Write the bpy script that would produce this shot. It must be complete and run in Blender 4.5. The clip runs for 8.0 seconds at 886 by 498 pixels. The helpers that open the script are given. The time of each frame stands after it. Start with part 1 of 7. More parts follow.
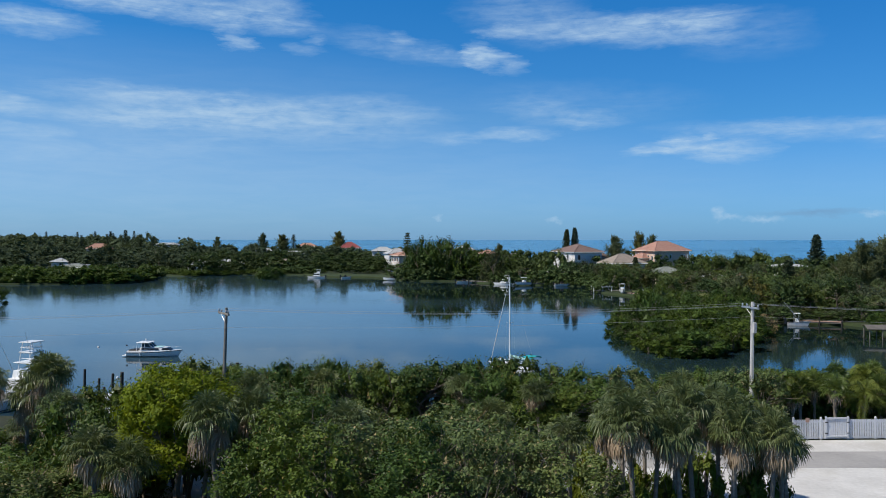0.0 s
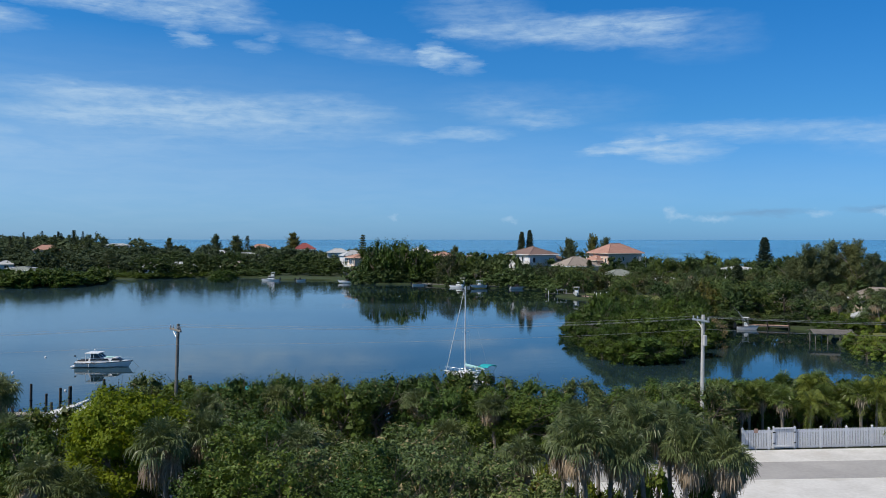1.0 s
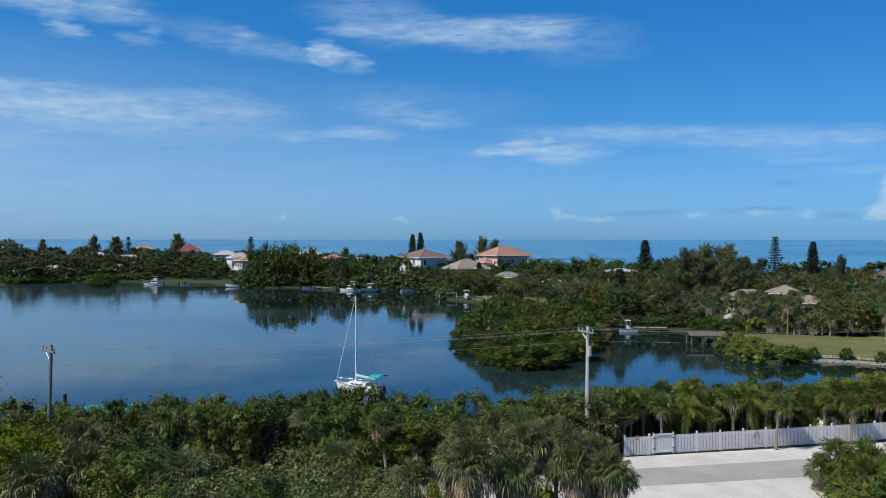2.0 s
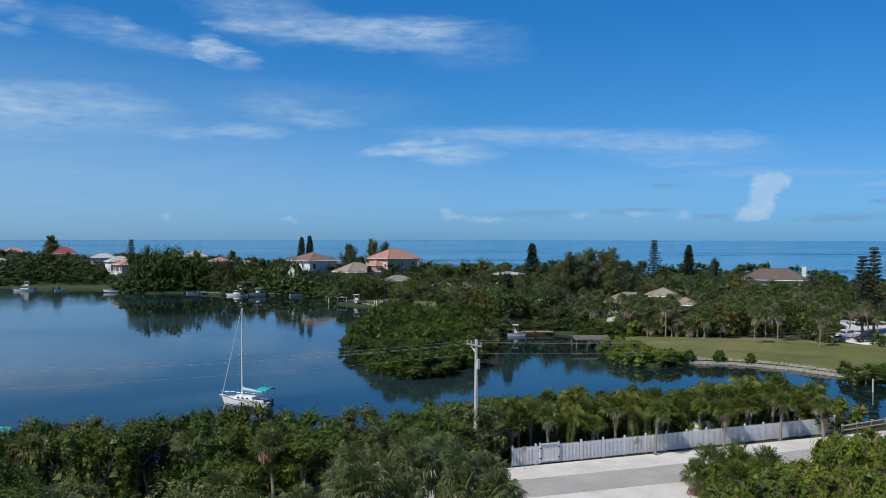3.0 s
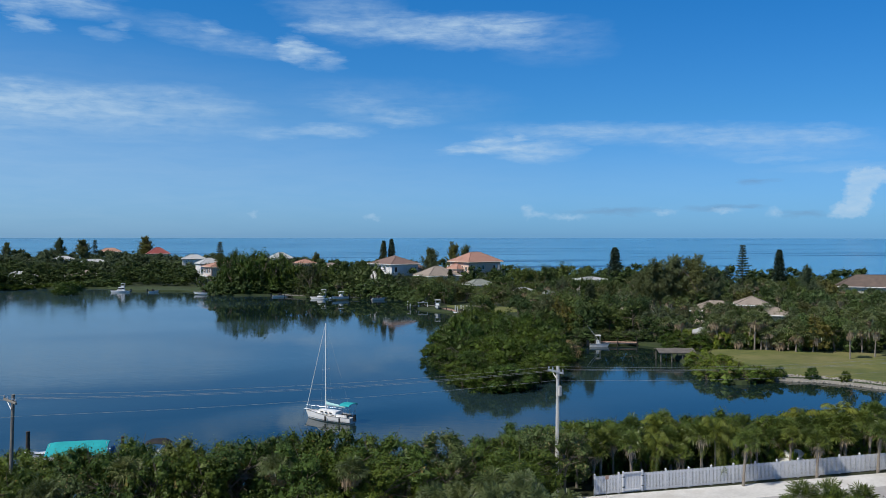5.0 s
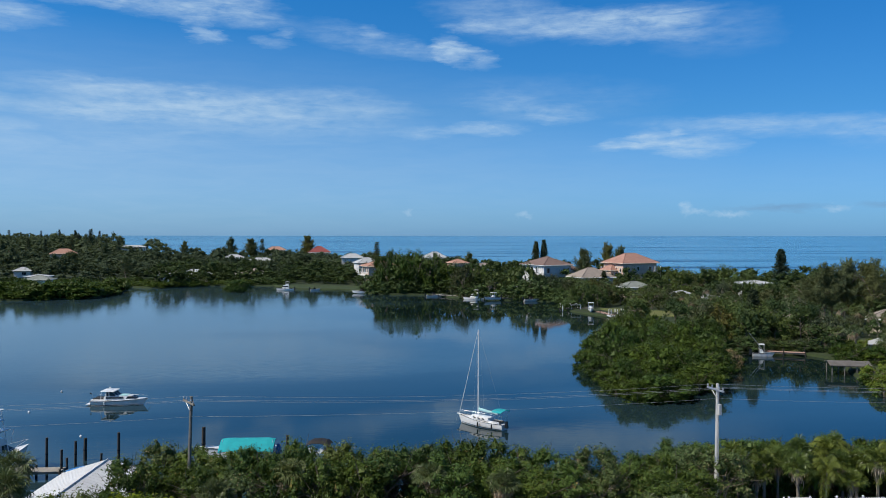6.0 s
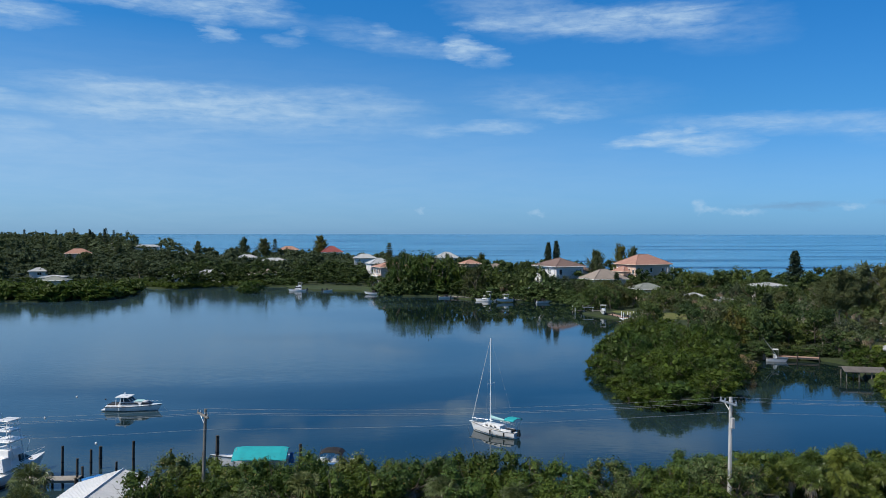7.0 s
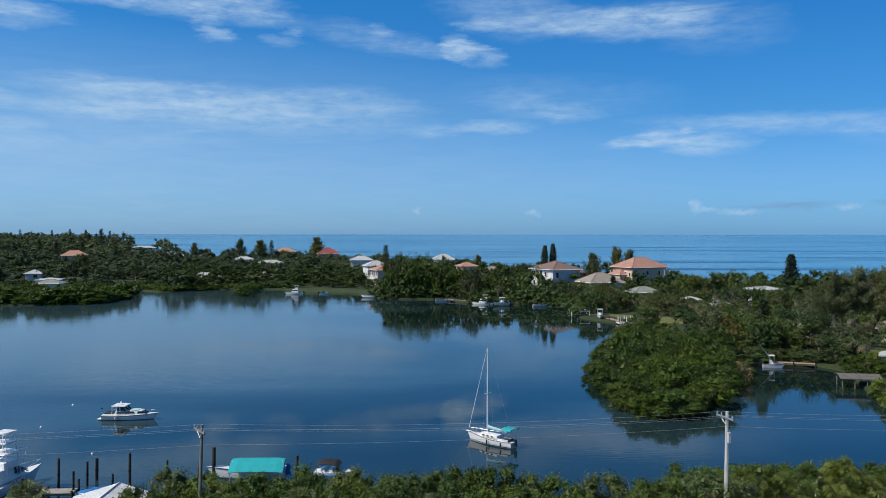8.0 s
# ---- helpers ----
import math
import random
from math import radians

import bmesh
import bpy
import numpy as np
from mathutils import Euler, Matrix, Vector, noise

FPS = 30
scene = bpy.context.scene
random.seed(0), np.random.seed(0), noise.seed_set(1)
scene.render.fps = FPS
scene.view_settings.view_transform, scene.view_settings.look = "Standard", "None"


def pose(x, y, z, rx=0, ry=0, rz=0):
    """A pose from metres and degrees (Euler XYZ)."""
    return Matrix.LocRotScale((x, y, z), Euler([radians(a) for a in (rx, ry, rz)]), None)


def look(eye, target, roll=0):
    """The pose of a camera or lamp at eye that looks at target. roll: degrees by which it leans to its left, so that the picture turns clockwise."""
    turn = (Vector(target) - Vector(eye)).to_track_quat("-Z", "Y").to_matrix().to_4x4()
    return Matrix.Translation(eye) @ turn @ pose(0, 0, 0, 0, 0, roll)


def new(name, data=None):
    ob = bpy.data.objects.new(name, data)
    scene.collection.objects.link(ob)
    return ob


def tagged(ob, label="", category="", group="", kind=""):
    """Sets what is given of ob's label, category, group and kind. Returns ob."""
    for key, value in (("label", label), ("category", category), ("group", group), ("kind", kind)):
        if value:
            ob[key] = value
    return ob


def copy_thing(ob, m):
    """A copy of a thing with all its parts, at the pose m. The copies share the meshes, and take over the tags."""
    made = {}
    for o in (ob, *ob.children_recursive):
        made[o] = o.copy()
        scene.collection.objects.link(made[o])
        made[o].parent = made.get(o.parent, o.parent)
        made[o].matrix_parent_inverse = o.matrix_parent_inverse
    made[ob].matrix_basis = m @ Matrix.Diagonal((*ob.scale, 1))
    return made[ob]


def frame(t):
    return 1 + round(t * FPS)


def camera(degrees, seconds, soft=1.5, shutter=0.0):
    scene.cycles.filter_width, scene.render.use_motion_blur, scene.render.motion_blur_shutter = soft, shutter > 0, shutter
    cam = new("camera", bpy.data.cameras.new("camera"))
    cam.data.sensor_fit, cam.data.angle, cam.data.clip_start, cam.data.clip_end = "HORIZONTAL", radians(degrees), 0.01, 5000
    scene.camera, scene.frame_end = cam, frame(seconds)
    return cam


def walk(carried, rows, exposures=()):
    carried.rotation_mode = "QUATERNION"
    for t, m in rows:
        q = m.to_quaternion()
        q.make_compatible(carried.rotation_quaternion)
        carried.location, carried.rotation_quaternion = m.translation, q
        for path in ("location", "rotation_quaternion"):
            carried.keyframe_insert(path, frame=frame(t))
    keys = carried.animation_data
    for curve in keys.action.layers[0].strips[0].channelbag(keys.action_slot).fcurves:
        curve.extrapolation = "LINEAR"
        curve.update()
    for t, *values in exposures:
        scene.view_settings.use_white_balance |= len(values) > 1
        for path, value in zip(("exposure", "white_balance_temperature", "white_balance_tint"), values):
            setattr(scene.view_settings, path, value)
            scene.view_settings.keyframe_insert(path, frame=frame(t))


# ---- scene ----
cam = camera(55.5, 8.0, soft=0.9)
# seconds, eye, a point two metres ahead, roll
PATH = [
    (0.0, (-0.05, -0.05, 17.04), (-0.045, 1.95, 17.015)),
    (0.5, (-0.05, -0.05, 17.66), (-0.003, 1.949, 17.634)),
    (1.0, (-0.03, -0.02, 18.28), (0.080, 1.976, 18.254)),
    (1.5, (0.0, 0.05, 18.90), (0.230, 2.037, 18.873)),
    (3.0, (0.20, 0.35, 20.75), (0.818, 2.252, 20.724)),
    (3.5, (0.25, 0.42, 21.38), (0.942, 2.296, 21.353)),
    (4.0, (0.25, 0.45, 21.99), (0.947, 2.325, 21.964)),
    (4.5, (0.22, 0.47, 22.61), (0.841, 2.371, 22.580)),
    (5.0, (0.20, 0.45, 23.22), (0.633, 2.402, 23.188)),
    (5.2, (0.19, 0.42, 23.47), (0.549, 2.387, 23.437)),
    (6.3, (0.11, 0.23, 24.85), (0.150, 2.229, 24.811)),
    (6.5, (0.10, 0.20, 25.10), (0.143, 2.199, 25.060)),
    (7.0, (0.10, 0.15, 25.73), (0.147, 2.149, 25.688)),
    (7.5, (0.09, 0.15, 26.36), (0.141, 2.149, 26.317)),
    (8.0, (0.09, 0.17, 26.97), (0.145, 2.169, 26.928)),
]
walk(cam, [(t, look(eye, target, 0.05)) for t, eye, target in PATH],
     [(0.0, -0.07), (1.0, -0.06), (1.5, -0.07), (3.0, -0.13), (3.5, -0.15), (4.0, -0.15), (4.5, -0.13), (5.0, -0.09), (6.5, -0.05), (8.0, -0.04)])

# ---- light ----
SUN_AZ, SUN_EL = -111.0, 49.0          # degrees clockwise from +y, degrees up
scene.view_settings.exposure = 0.0
sun_data = bpy.data.lights.new("sun", "SUN")
sun_data.energy, sun_data.angle, sun_data.color = 4.6, radians(0.53), (1.0, 0.93, 0.82)
sun = new("sun", sun_data)
_a, _e = radians(SUN_AZ), radians(SUN_EL)
sun.matrix_world = look((math.sin(_a) * math.cos(_e) * 300, math.cos(_a) * math.cos(_e) * 300, math.sin(_e) * 300), (0, 0, 0))


class Nodes:
    """Short calls for node trees."""

    def __init__(self, tree):
        self.t = tree
        tree.nodes.clear()

    def n(self, kind):
        return self.t.nodes.new(kind)

    def put(self, socket, value):
        if isinstance(value, bpy.types.NodeSocket):
            self.t.links.new(value, socket)
        else:
            socket.default_value = value

    def math(self, op, a, b=0.0, c=0.0, clamp=False):
        node = self.n("ShaderNodeMath")
        node.operation, node.use_clamp = op, clamp
        for k, v in enumerate((a, b, c)):
            self.put(node.inputs[k], v)
        return node.outputs[0]

    def mix(self, fac, a, b, blend="MIX"):
        node = self.n("ShaderNodeMix")
        node.data_type, node.blend_type = "RGBA", blend
        for k, v in ((0, fac), (6, a), (7, b)):
            if k > 0 and isinstance(v, tuple) and len(v) == 3:
                v = (*v, 1.0)
            self.put(node.inputs[k], v)
        return node.outputs[2]

    def ramp(self, fac, stops):
        node = self.n("ShaderNodeValToRGB")
        els = node.color_ramp.elements
        while len(els) < len(stops):
            els.new(0.5)
        for el, (pos, col) in zip(els, stops):
            el.position = pos
            el.color = (*col, 1.0) if isinstance(col, tuple) else (col, col, col, 1.0)
        self.put(node.inputs[0], fac)
        return node.outputs[0]

    def noise(self, vec, scale, detail=4.0, rough=0.55, distortion=0.0):
        node = self.n("ShaderNodeTexNoise")
        if vec is not None:
            self.put(node.inputs["Vector"], vec)
        self.put(node.inputs["Scale"], scale)
        self.put(node.inputs["Detail"], detail)
        self.put(node.inputs["Roughness"], rough)
        self.put(node.inputs["Distortion"], distortion)
        return node.outputs[0]


# ---- sky ----
world = bpy.data.worlds.new("sky")
scene.world = world
world.use_nodes = True
W = Nodes(world.node_tree)
sky = W.n("ShaderNodeTexSky")
sky.sky_type, sky.sun_disc = "NISHITA", False
sky.sun_elevation, sky.sun_rotation = radians(SUN_EL), radians(SUN_AZ)
sky.air_density, sky.dust_density, sky.ozone_density = 1.0, 0.4, 2.0
way = W.n("ShaderNodeTexCoord").outputs["Generated"]
sep = W.n("ShaderNodeSeparateXYZ")
W.put(sep.inputs[0], way)
az = W.math("MULTIPLY", W.math("ARCTAN2", sep.outputs[0], sep.outputs[1]), 57.29578)
el = W.math("MULTIPLY", W.math("ARCSINE", sep.outputs[2]), 57.29578)
tint = W.ramp(W.math("DIVIDE", el, 90.0), [(0.0, (0.33, 0.74, 1.56)), (0.012, (0.33, 0.72, 1.44)), (0.045, (0.35, 0.72, 1.27)), (0.09, (0.26, 0.72, 1.18)),
                                        (0.18, (0.14, 0.74, 1.27)), (0.36, (0.46, 0.66, 0.86)), (1.0, (0.50, 0.64, 0.78))])
blue = W.mix(1.0, sky.outputs[0], tint, "MULTIPLY")
away = W.math("DIVIDE", W.math("ADD", az, 25.0), 75.0, clamp=True)
blue = W.mix(1.0, blue, W.mix(away, (1.0, 1.02, 1.04), (0.72, 0.85, 0.93)), "MULTIPLY")
uv = W.n("ShaderNodeCombineXYZ")
W.put(uv.inputs[0], az)
W.put(uv.inputs[1], el)


def drawn(vec, sx, sy, turn=0.0):
    """The vector stretched by sx, sy after a turn in degrees."""
    node = W.n("ShaderNodeMapping")
    W.put(node.inputs[0], vec)
    node.inputs["Scale"].default_value = (sx, sy, 1.0)
    node.inputs["Rotation"].default_value = (0, 0, radians(turn))
    return node.outputs[0]


def patch(vec, a0, e0, wa, he, turn=0.0):
    """1 at the middle of an ellipse of sky, 0 at its rim."""
    node = W.n("ShaderNodeMapping")
    node.vector_type = "TEXTURE"
    W.put(node.inputs[0], vec)
    node.inputs["Location"].default_value = (a0, e0, 0)
    node.inputs["Rotation"].default_value = (0, 0, radians(turn))
    node.inputs["Scale"].default_value = (wa, he, 1)
    g = W.n("ShaderNodeTexGradient")
    g.gradient_type = "SPHERICAL"
    W.put(g.inputs[0], node.outputs[0])
    return g.outputs["Fac"]


def bent(vec, scale, sx, sy, reach):
    """The sky's coordinates bent by noise, so that patches fray into strands."""
    nz = W.n("ShaderNodeTexNoise")
    W.put(nz.inputs["Vector"], drawn(vec, sx, sy, 4.0))
    for key, value in (("Scale", scale), ("Detail", 5.0), ("Roughness", 0.6)):
        nz.inputs[key].default_value = value
    mid = W.n("ShaderNodeVectorMath")
    mid.operation = "SUBTRACT"
    W.put(mid.inputs[0], nz.outputs["Color"])
    mid.inputs[1].default_value = (0.5, 0.5, 0.5)
    far = W.n("ShaderNodeVectorMath")
    far.operation = "MULTIPLY_ADD"
    W.put(far.inputs[0], mid.outputs[0])
    far.inputs[1].default_value = (*reach, 0.0)
    W.put(far.inputs[2], vec)
    return far.outputs[0]


frayed = bent(bent(uv.outputs[0], 1.0, 0.30, 0.9, (3.2, 0.9)), 1.0, 0.9, 4.2, (1.5, 0.42))
# the cloud banks: azimuth, elevation, half width, half height in degrees, tilt, density
BANKS = [(-17.1, 8.77, 7.49, 0.65, -3, 0.62), (-18.3, 7.75, 6.37, 0.58, 0, 0.66), (-11.4, 8.19, 4.78, 1.0, -4, 0.5), (-5.0, 8.55, 4.94, 0.58, -4, 0.44), (-13.2, 7.15, 9.38, 1.0, -1, 0.28), (-5.4, 7.53, 5.69, 0.69, -2, 0.24),
         (-27.1, 8.11, 1.88, 0.46, -6, 0.62), (-26.4, 6.61, 2.31, 0.38, -4, 0.42), (-21.9, 5.48, 7.89, 0.54, 1, 0.2), (-25.7, 13.03, 2.86, 0.65, -1, 0.66), (-16.9, 14.63, 7.5, 0.77, -5, 0.62), (-22.2, 14.71, 4.91, 0.54, -4, 0.55),
         (-11.5, 14.83, 2.75, 0.92, -6, 0.42), (-14.1, 13.71, 0.94, 0.58, -30, 0.42), (-13.4, 12.7, 0.95, 0.40, -4, 0.6), (-9.4, 12.44, 1.27, 0.31, -2, 0.34), (-8.2, 13.06, 0.75, 0.23, 0, 0.28), (-3.5, 12.88, 3.62, 0.69, -9, 0.3),
         (-2.6, 13.39, 0.92, 0.31, -5, 0.34), (0.4, 12.14, 2.68, 0.35, -9, 0.26), (2.4, 12.27, 0.95, 0.62, -40, 0.74), (3.6, 11.8, 2.0, 0.55, -12, 0.66), (5.7, 14.71, 3.98, 1.38, -8, 0.32), (4.3, 13.7, 1.52, 0.35, -2, 0.5),
         (10.2, 13.85, 4.82, 0.69, 3, 0.46), (13.2, 13.57, 5.08, 0.65, 2, 0.62), (16.2, 13.74, 3.36, 0.73, 3, 0.58), (15.3, 12.68, 3.92, 0.31, 2, 0.36), (19.9, 12.85, 3.73, 1.15, 0, 0.18), (6.7, 8.57, 2.27, 0.77, -4, 0.26),
         (9.7, 7.99, 2.31, 0.46, -3, 0.4), (5.3, 7.01, 2.21, 0.38, -1, 0.55), (1.4, 6.78, 2.22, 0.31, 1, 0.4), (9.9, 9.09, 6.68, 1.0, -2, 0.12), (14.5, 5.94, 2.23, 0.31, 5, 0.66), (15.8, 6.13, 1.21, 0.42, 0, 0.62),
         (18.5, 5.72, 2.7, 0.62, -2, 0.74), (17.7, 6.5, 0.56, 0.23, 8, 0.6), (27.0, 6.64, 10.85, 0.58, -2, 0.34), (33.3, 5.85, 6.17, 0.77, -4, 0.26), (22.0, 6.98, 6.11, 0.38, 0, 0.24), (36.9, 6.33, 2.11, 0.38, -2, 0.28),
         (40.0, 4.14, 5.43, 0.23, -1, 0.24), (47.4, 3.37, 2.74, 0.23, 2, 0.34), (-5.6, 9.27, 3.42, 0.38, -2, 0.2), (34.0, 4.79, 2.17, 0.19, -2, 0.22)]
BANKS += [(70, 9, 16, 2.0, 0, 0.5), (-70, 12, 18, 2.4, 0, 0.6), (120, 14, 20, 2.0, 0, 0.5), (-130, 16, 22, 3.0, 0, 0.5)]
cover = None
for a0, e0, wa, he, turn, dens in BANKS:
    g = W.math("MULTIPLY", W.math("MULTIPLY", patch(frayed, a0, e0, wa * 1.35, he * 1.6, turn), 1.55, clamp=True), dens)
    cover = g if cover is None else W.math("ADD", cover, W.math("MULTIPLY", g, W.math("SUBTRACT", 1.0, cover)))
strands = W.noise(drawn(uv.outputs[0], 0.22, 1.5, 5.0), 1.0, 6.0, 0.62, 0.6)
tufts = W.noise(drawn(uv.outputs[0], 0.8, 2.2, -8.0), 1.0, 6.0, 0.6, 0.3)
shape = W.math("ADD", W.math("MULTIPLY", strands, 0.6), W.math("MULTIPLY", tufts, 0.4))
shape = W.math("MULTIPLY", W.math("SUBTRACT", shape, 0.33), 3.0, clamp=True)
cloud = W.math("MULTIPLY", cover, W.math("ADD", 0.16, W.math("MULTIPLY", shape, 1.15)), clamp=True)
# thin haze low in the sky, thicker towards the sun's side
veil = W.math("MULTIPLY", patch(uv.outputs[0], -26, 4.5, 48, 9.0), 0.42)
low = W.math("MULTIPLY", patch(uv.outputs[0], 22, 2.6, 50, 4.5), 0.10)
thin = W.math("MULTIPLY", W.math("ADD", veil, low), W.math("ADD", 0.55, W.math("MULTIPLY", strands, 0.9)))
cloud = W.math("ADD", cloud, W.math("MULTIPLY", thin, W.math("SUBTRACT", 1.0, cloud)))
# heaped clouds near the horizon: azimuth, elevation, half width, half height
HEAPS = [(39.7, 3.65, 0.82, 0.58), (39.0, 3.41, 1.03, 0.77), (38.8, 2.72, 0.9, 0.69), (38.7, 2.07, 0.83, 0.65), (38.2, 1.57, 1.04, 0.5), (37.4, 1.32, 0.49, 0.27),
         (18.3, 1.61, 0.5, 0.54), (18.1, 1.88, 0.35, 0.31), (19.0, 1.42, 0.85, 0.23), (27.2, 1.56, 0.91, 0.27), (31.0, 1.62, 1.19, 0.23), (7.7, 1.23, 0.73, 0.31),
         (-0.2, 1.44, 0.44, 0.31), (34.0, 1.49, 0.58, 0.38), (20.9, 1.26, 1.54, 0.27)]
lumps = bent(uv.outputs[0], 1.0, 2.2, 2.6, (0.9, 0.8))
heap = None
for k, (a0, e0, wa, he) in enumerate(HEAPS):
    g = W.math("MULTIPLY", patch(lumps, a0, e0, wa * 1.15, he * 1.25), 2.3 if k < 5 else 0.8, clamp=True)
    heap = g if heap is None else W.math("MAXIMUM", heap, g)
cloud = W.math("MAXIMUM", cloud, W.math("MULTIPLY", heap, W.math("ADD", 0.30, W.math("MULTIPLY", tufts, 0.85))))
# small shaded flecks
FLECKS = [(33.0, 3.47, 1.24, 0.19), (30.4, 1.85, 1.86, 0.19), (23.9, 1.64, 3.44, 0.19), (32.2, 1.91, 1.1, 0.15), (43.4, 1.3, 2.93, 0.23), (35.8, 1.36, 1.43, 0.19),
          (45.6, 2.18, 0.75, 0.15)]
fleck = None
for a0, e0, wa, he in FLECKS:
    g = patch(frayed, a0, e0, wa * 1.2, he * 1.5)
    fleck = g if fleck is None else W.math("MAXIMUM", fleck, g)
strength = 0.10
shaded = W.mix(W.math("MULTIPLY", fleck, 0.45, clamp=True), blue, (1.5, 2.6, 4.3))
final = W.mix(W.math("MULTIPLY", cloud, 0.84), shaded, (5.0, 6.8, 8.6))
bg = W.n("ShaderNodeBackground")
W.put(bg.inputs[0], final)
W.put(bg.inputs[1], strength)
out = W.n("ShaderNodeOutputWorld")
W.put(out.inputs[0], bg.outputs[0])

# ---- materials ----


def surface(name, low, high, scale=2.0, rough=0.6, bump=0.0, bump_scale=20.0, metallic=0.0, stain=None, ior=1.45, per_object=0.0, spec=0.5):
    """A mottled surface: two colours mixed by noise at two sizes, with stains and fine relief, in metres."""
    m = bpy.data.materials.new(name)
    m.use_nodes = True
    N = Nodes(m.node_tree)
    pos = N.n("ShaderNodeTexCoord").outputs["Object"]
    if per_object:
        rnd = N.n("ShaderNodeObjectInfo").outputs["Random"]
        shift = N.n("ShaderNodeVectorMath")
        N.put(shift.inputs[0], pos)
        comb = N.n("ShaderNodeCombineXYZ")
        N.put(comb.inputs[0], N.math("MULTIPLY", rnd, 37.0))
        N.put(shift.inputs[1], comb.outputs[0])
        pos = shift.outputs[0]
    f = N.math("ADD", N.math("MULTIPLY", N.noise(pos, scale, 5.0), 0.6), N.math("MULTIPLY", N.noise(pos, scale * 9.0, 3.0), 0.4))
    f = N.math("MULTIPLY", N.math("SUBTRACT", f, 0.32), 2.8, clamp=True)
    col = N.mix(f, low, high)
    if per_object:
        col = N.mix(N.math("MULTIPLY", rnd, per_object), col, tuple(c * 0.6 for c in low))
    if stain:
        s = N.math("MULTIPLY", N.math("SUBTRACT", N.noise(pos, scale * 0.45, 6.0, 0.65), 0.52), 5.0, clamp=True)
        col = N.mix(N.math("MULTIPLY", s, 0.6), col, stain)
    b = N.n("ShaderNodeBsdfPrincipled")
    N.put(b.inputs["Base Color"], col)
    N.put(b.inputs["Roughness"], N.math("ADD", rough - 0.08, N.math("MULTIPLY", f, 0.16)))
    N.put(b.inputs["Metallic"], metallic)
    N.put(b.inputs["IOR"], ior)
    N.put(b.inputs["Specular IOR Level"], spec)
    if bump:
        bp = N.n("ShaderNodeBump")
        N.put(bp.inputs["Strength"], 0.6)
        N.put(bp.inputs["Distance"], bump)
        N.put(bp.inputs["Height"], N.noise(pos, bump_scale, 4.0))
        N.put(b.inputs["Normal"], bp.outputs[0])
    o = N.n("ShaderNodeOutputMaterial")
    N.put(o.inputs[0], b.outputs[0])
    return m


def foliage(name, dark, light, gloss=0.45, through_light=0.35, dead=None, dead_share=0.0, single=0.5, spec=0.18, sway=1.0):
    """Leaves: each leaf its own shade, partly letting light through."""
    m = bpy.data.materials.new(name)
    m.use_nodes = True
    N = Nodes(m.node_tree)
    rnd = N.n("ShaderNodeNewGeometry").outputs["Random Per Island"]
    own = N.n("ShaderNodeObjectInfo").outputs["Random"]
    pos = N.n("ShaderNodeTexCoord").outputs["Object"]
    big = N.math("MULTIPLY", N.math("SUBTRACT", N.noise(pos, 0.9 if single > 0.2 else 0.07, 3.0), 0.35), 2.5, clamp=True)
    f = N.math("ADD", N.math("MULTIPLY", rnd, single), N.math("ADD", N.math("MULTIPLY", big, 0.72 - single), N.math("MULTIPLY", own, 0.34)), clamp=True)
    col = N.mix(f, dark, light)
    # some trees lean to yellow, others to a cool blue-green
    lean = N.math("FRACT", N.math("MULTIPLY", own, 7.31))
    col = N.mix(1.0, col, N.mix(lean, (1 - 0.2 * sway, 1 - 0.04 * sway, 1 + 0.3 * sway), (1 + 0.22 * sway, 1 + 0.03 * sway, 1 - 0.38 * sway)), "MULTIPLY")
    if dead:
        col = N.mix(N.math("GREATER_THAN", rnd, 1.0 - dead_share), col, dead)
    b = N.n("ShaderNodeBsdfPrincipled")
    N.put(b.inputs["Base Color"], col)
    N.put(b.inputs["Roughness"], gloss)
    N.put(b.inputs["Specular IOR Level"], spec)
    tr = N.n("ShaderNodeBsdfTranslucent")
    N.put(tr.inputs[0], N.mix(1.0, col, (1.25, 1.2, 0.55), "MULTIPLY"))
    mx = N.n("ShaderNodeMixShader")
    N.put(mx.inputs[0], through_light)
    N.put(mx.inputs[1], b.outputs[0])
    N.put(mx.inputs[2], tr.outputs[0])
    o = N.n("ShaderNodeOutputMaterial")
    N.put(o.inputs[0], mx.outputs[0])
    return m


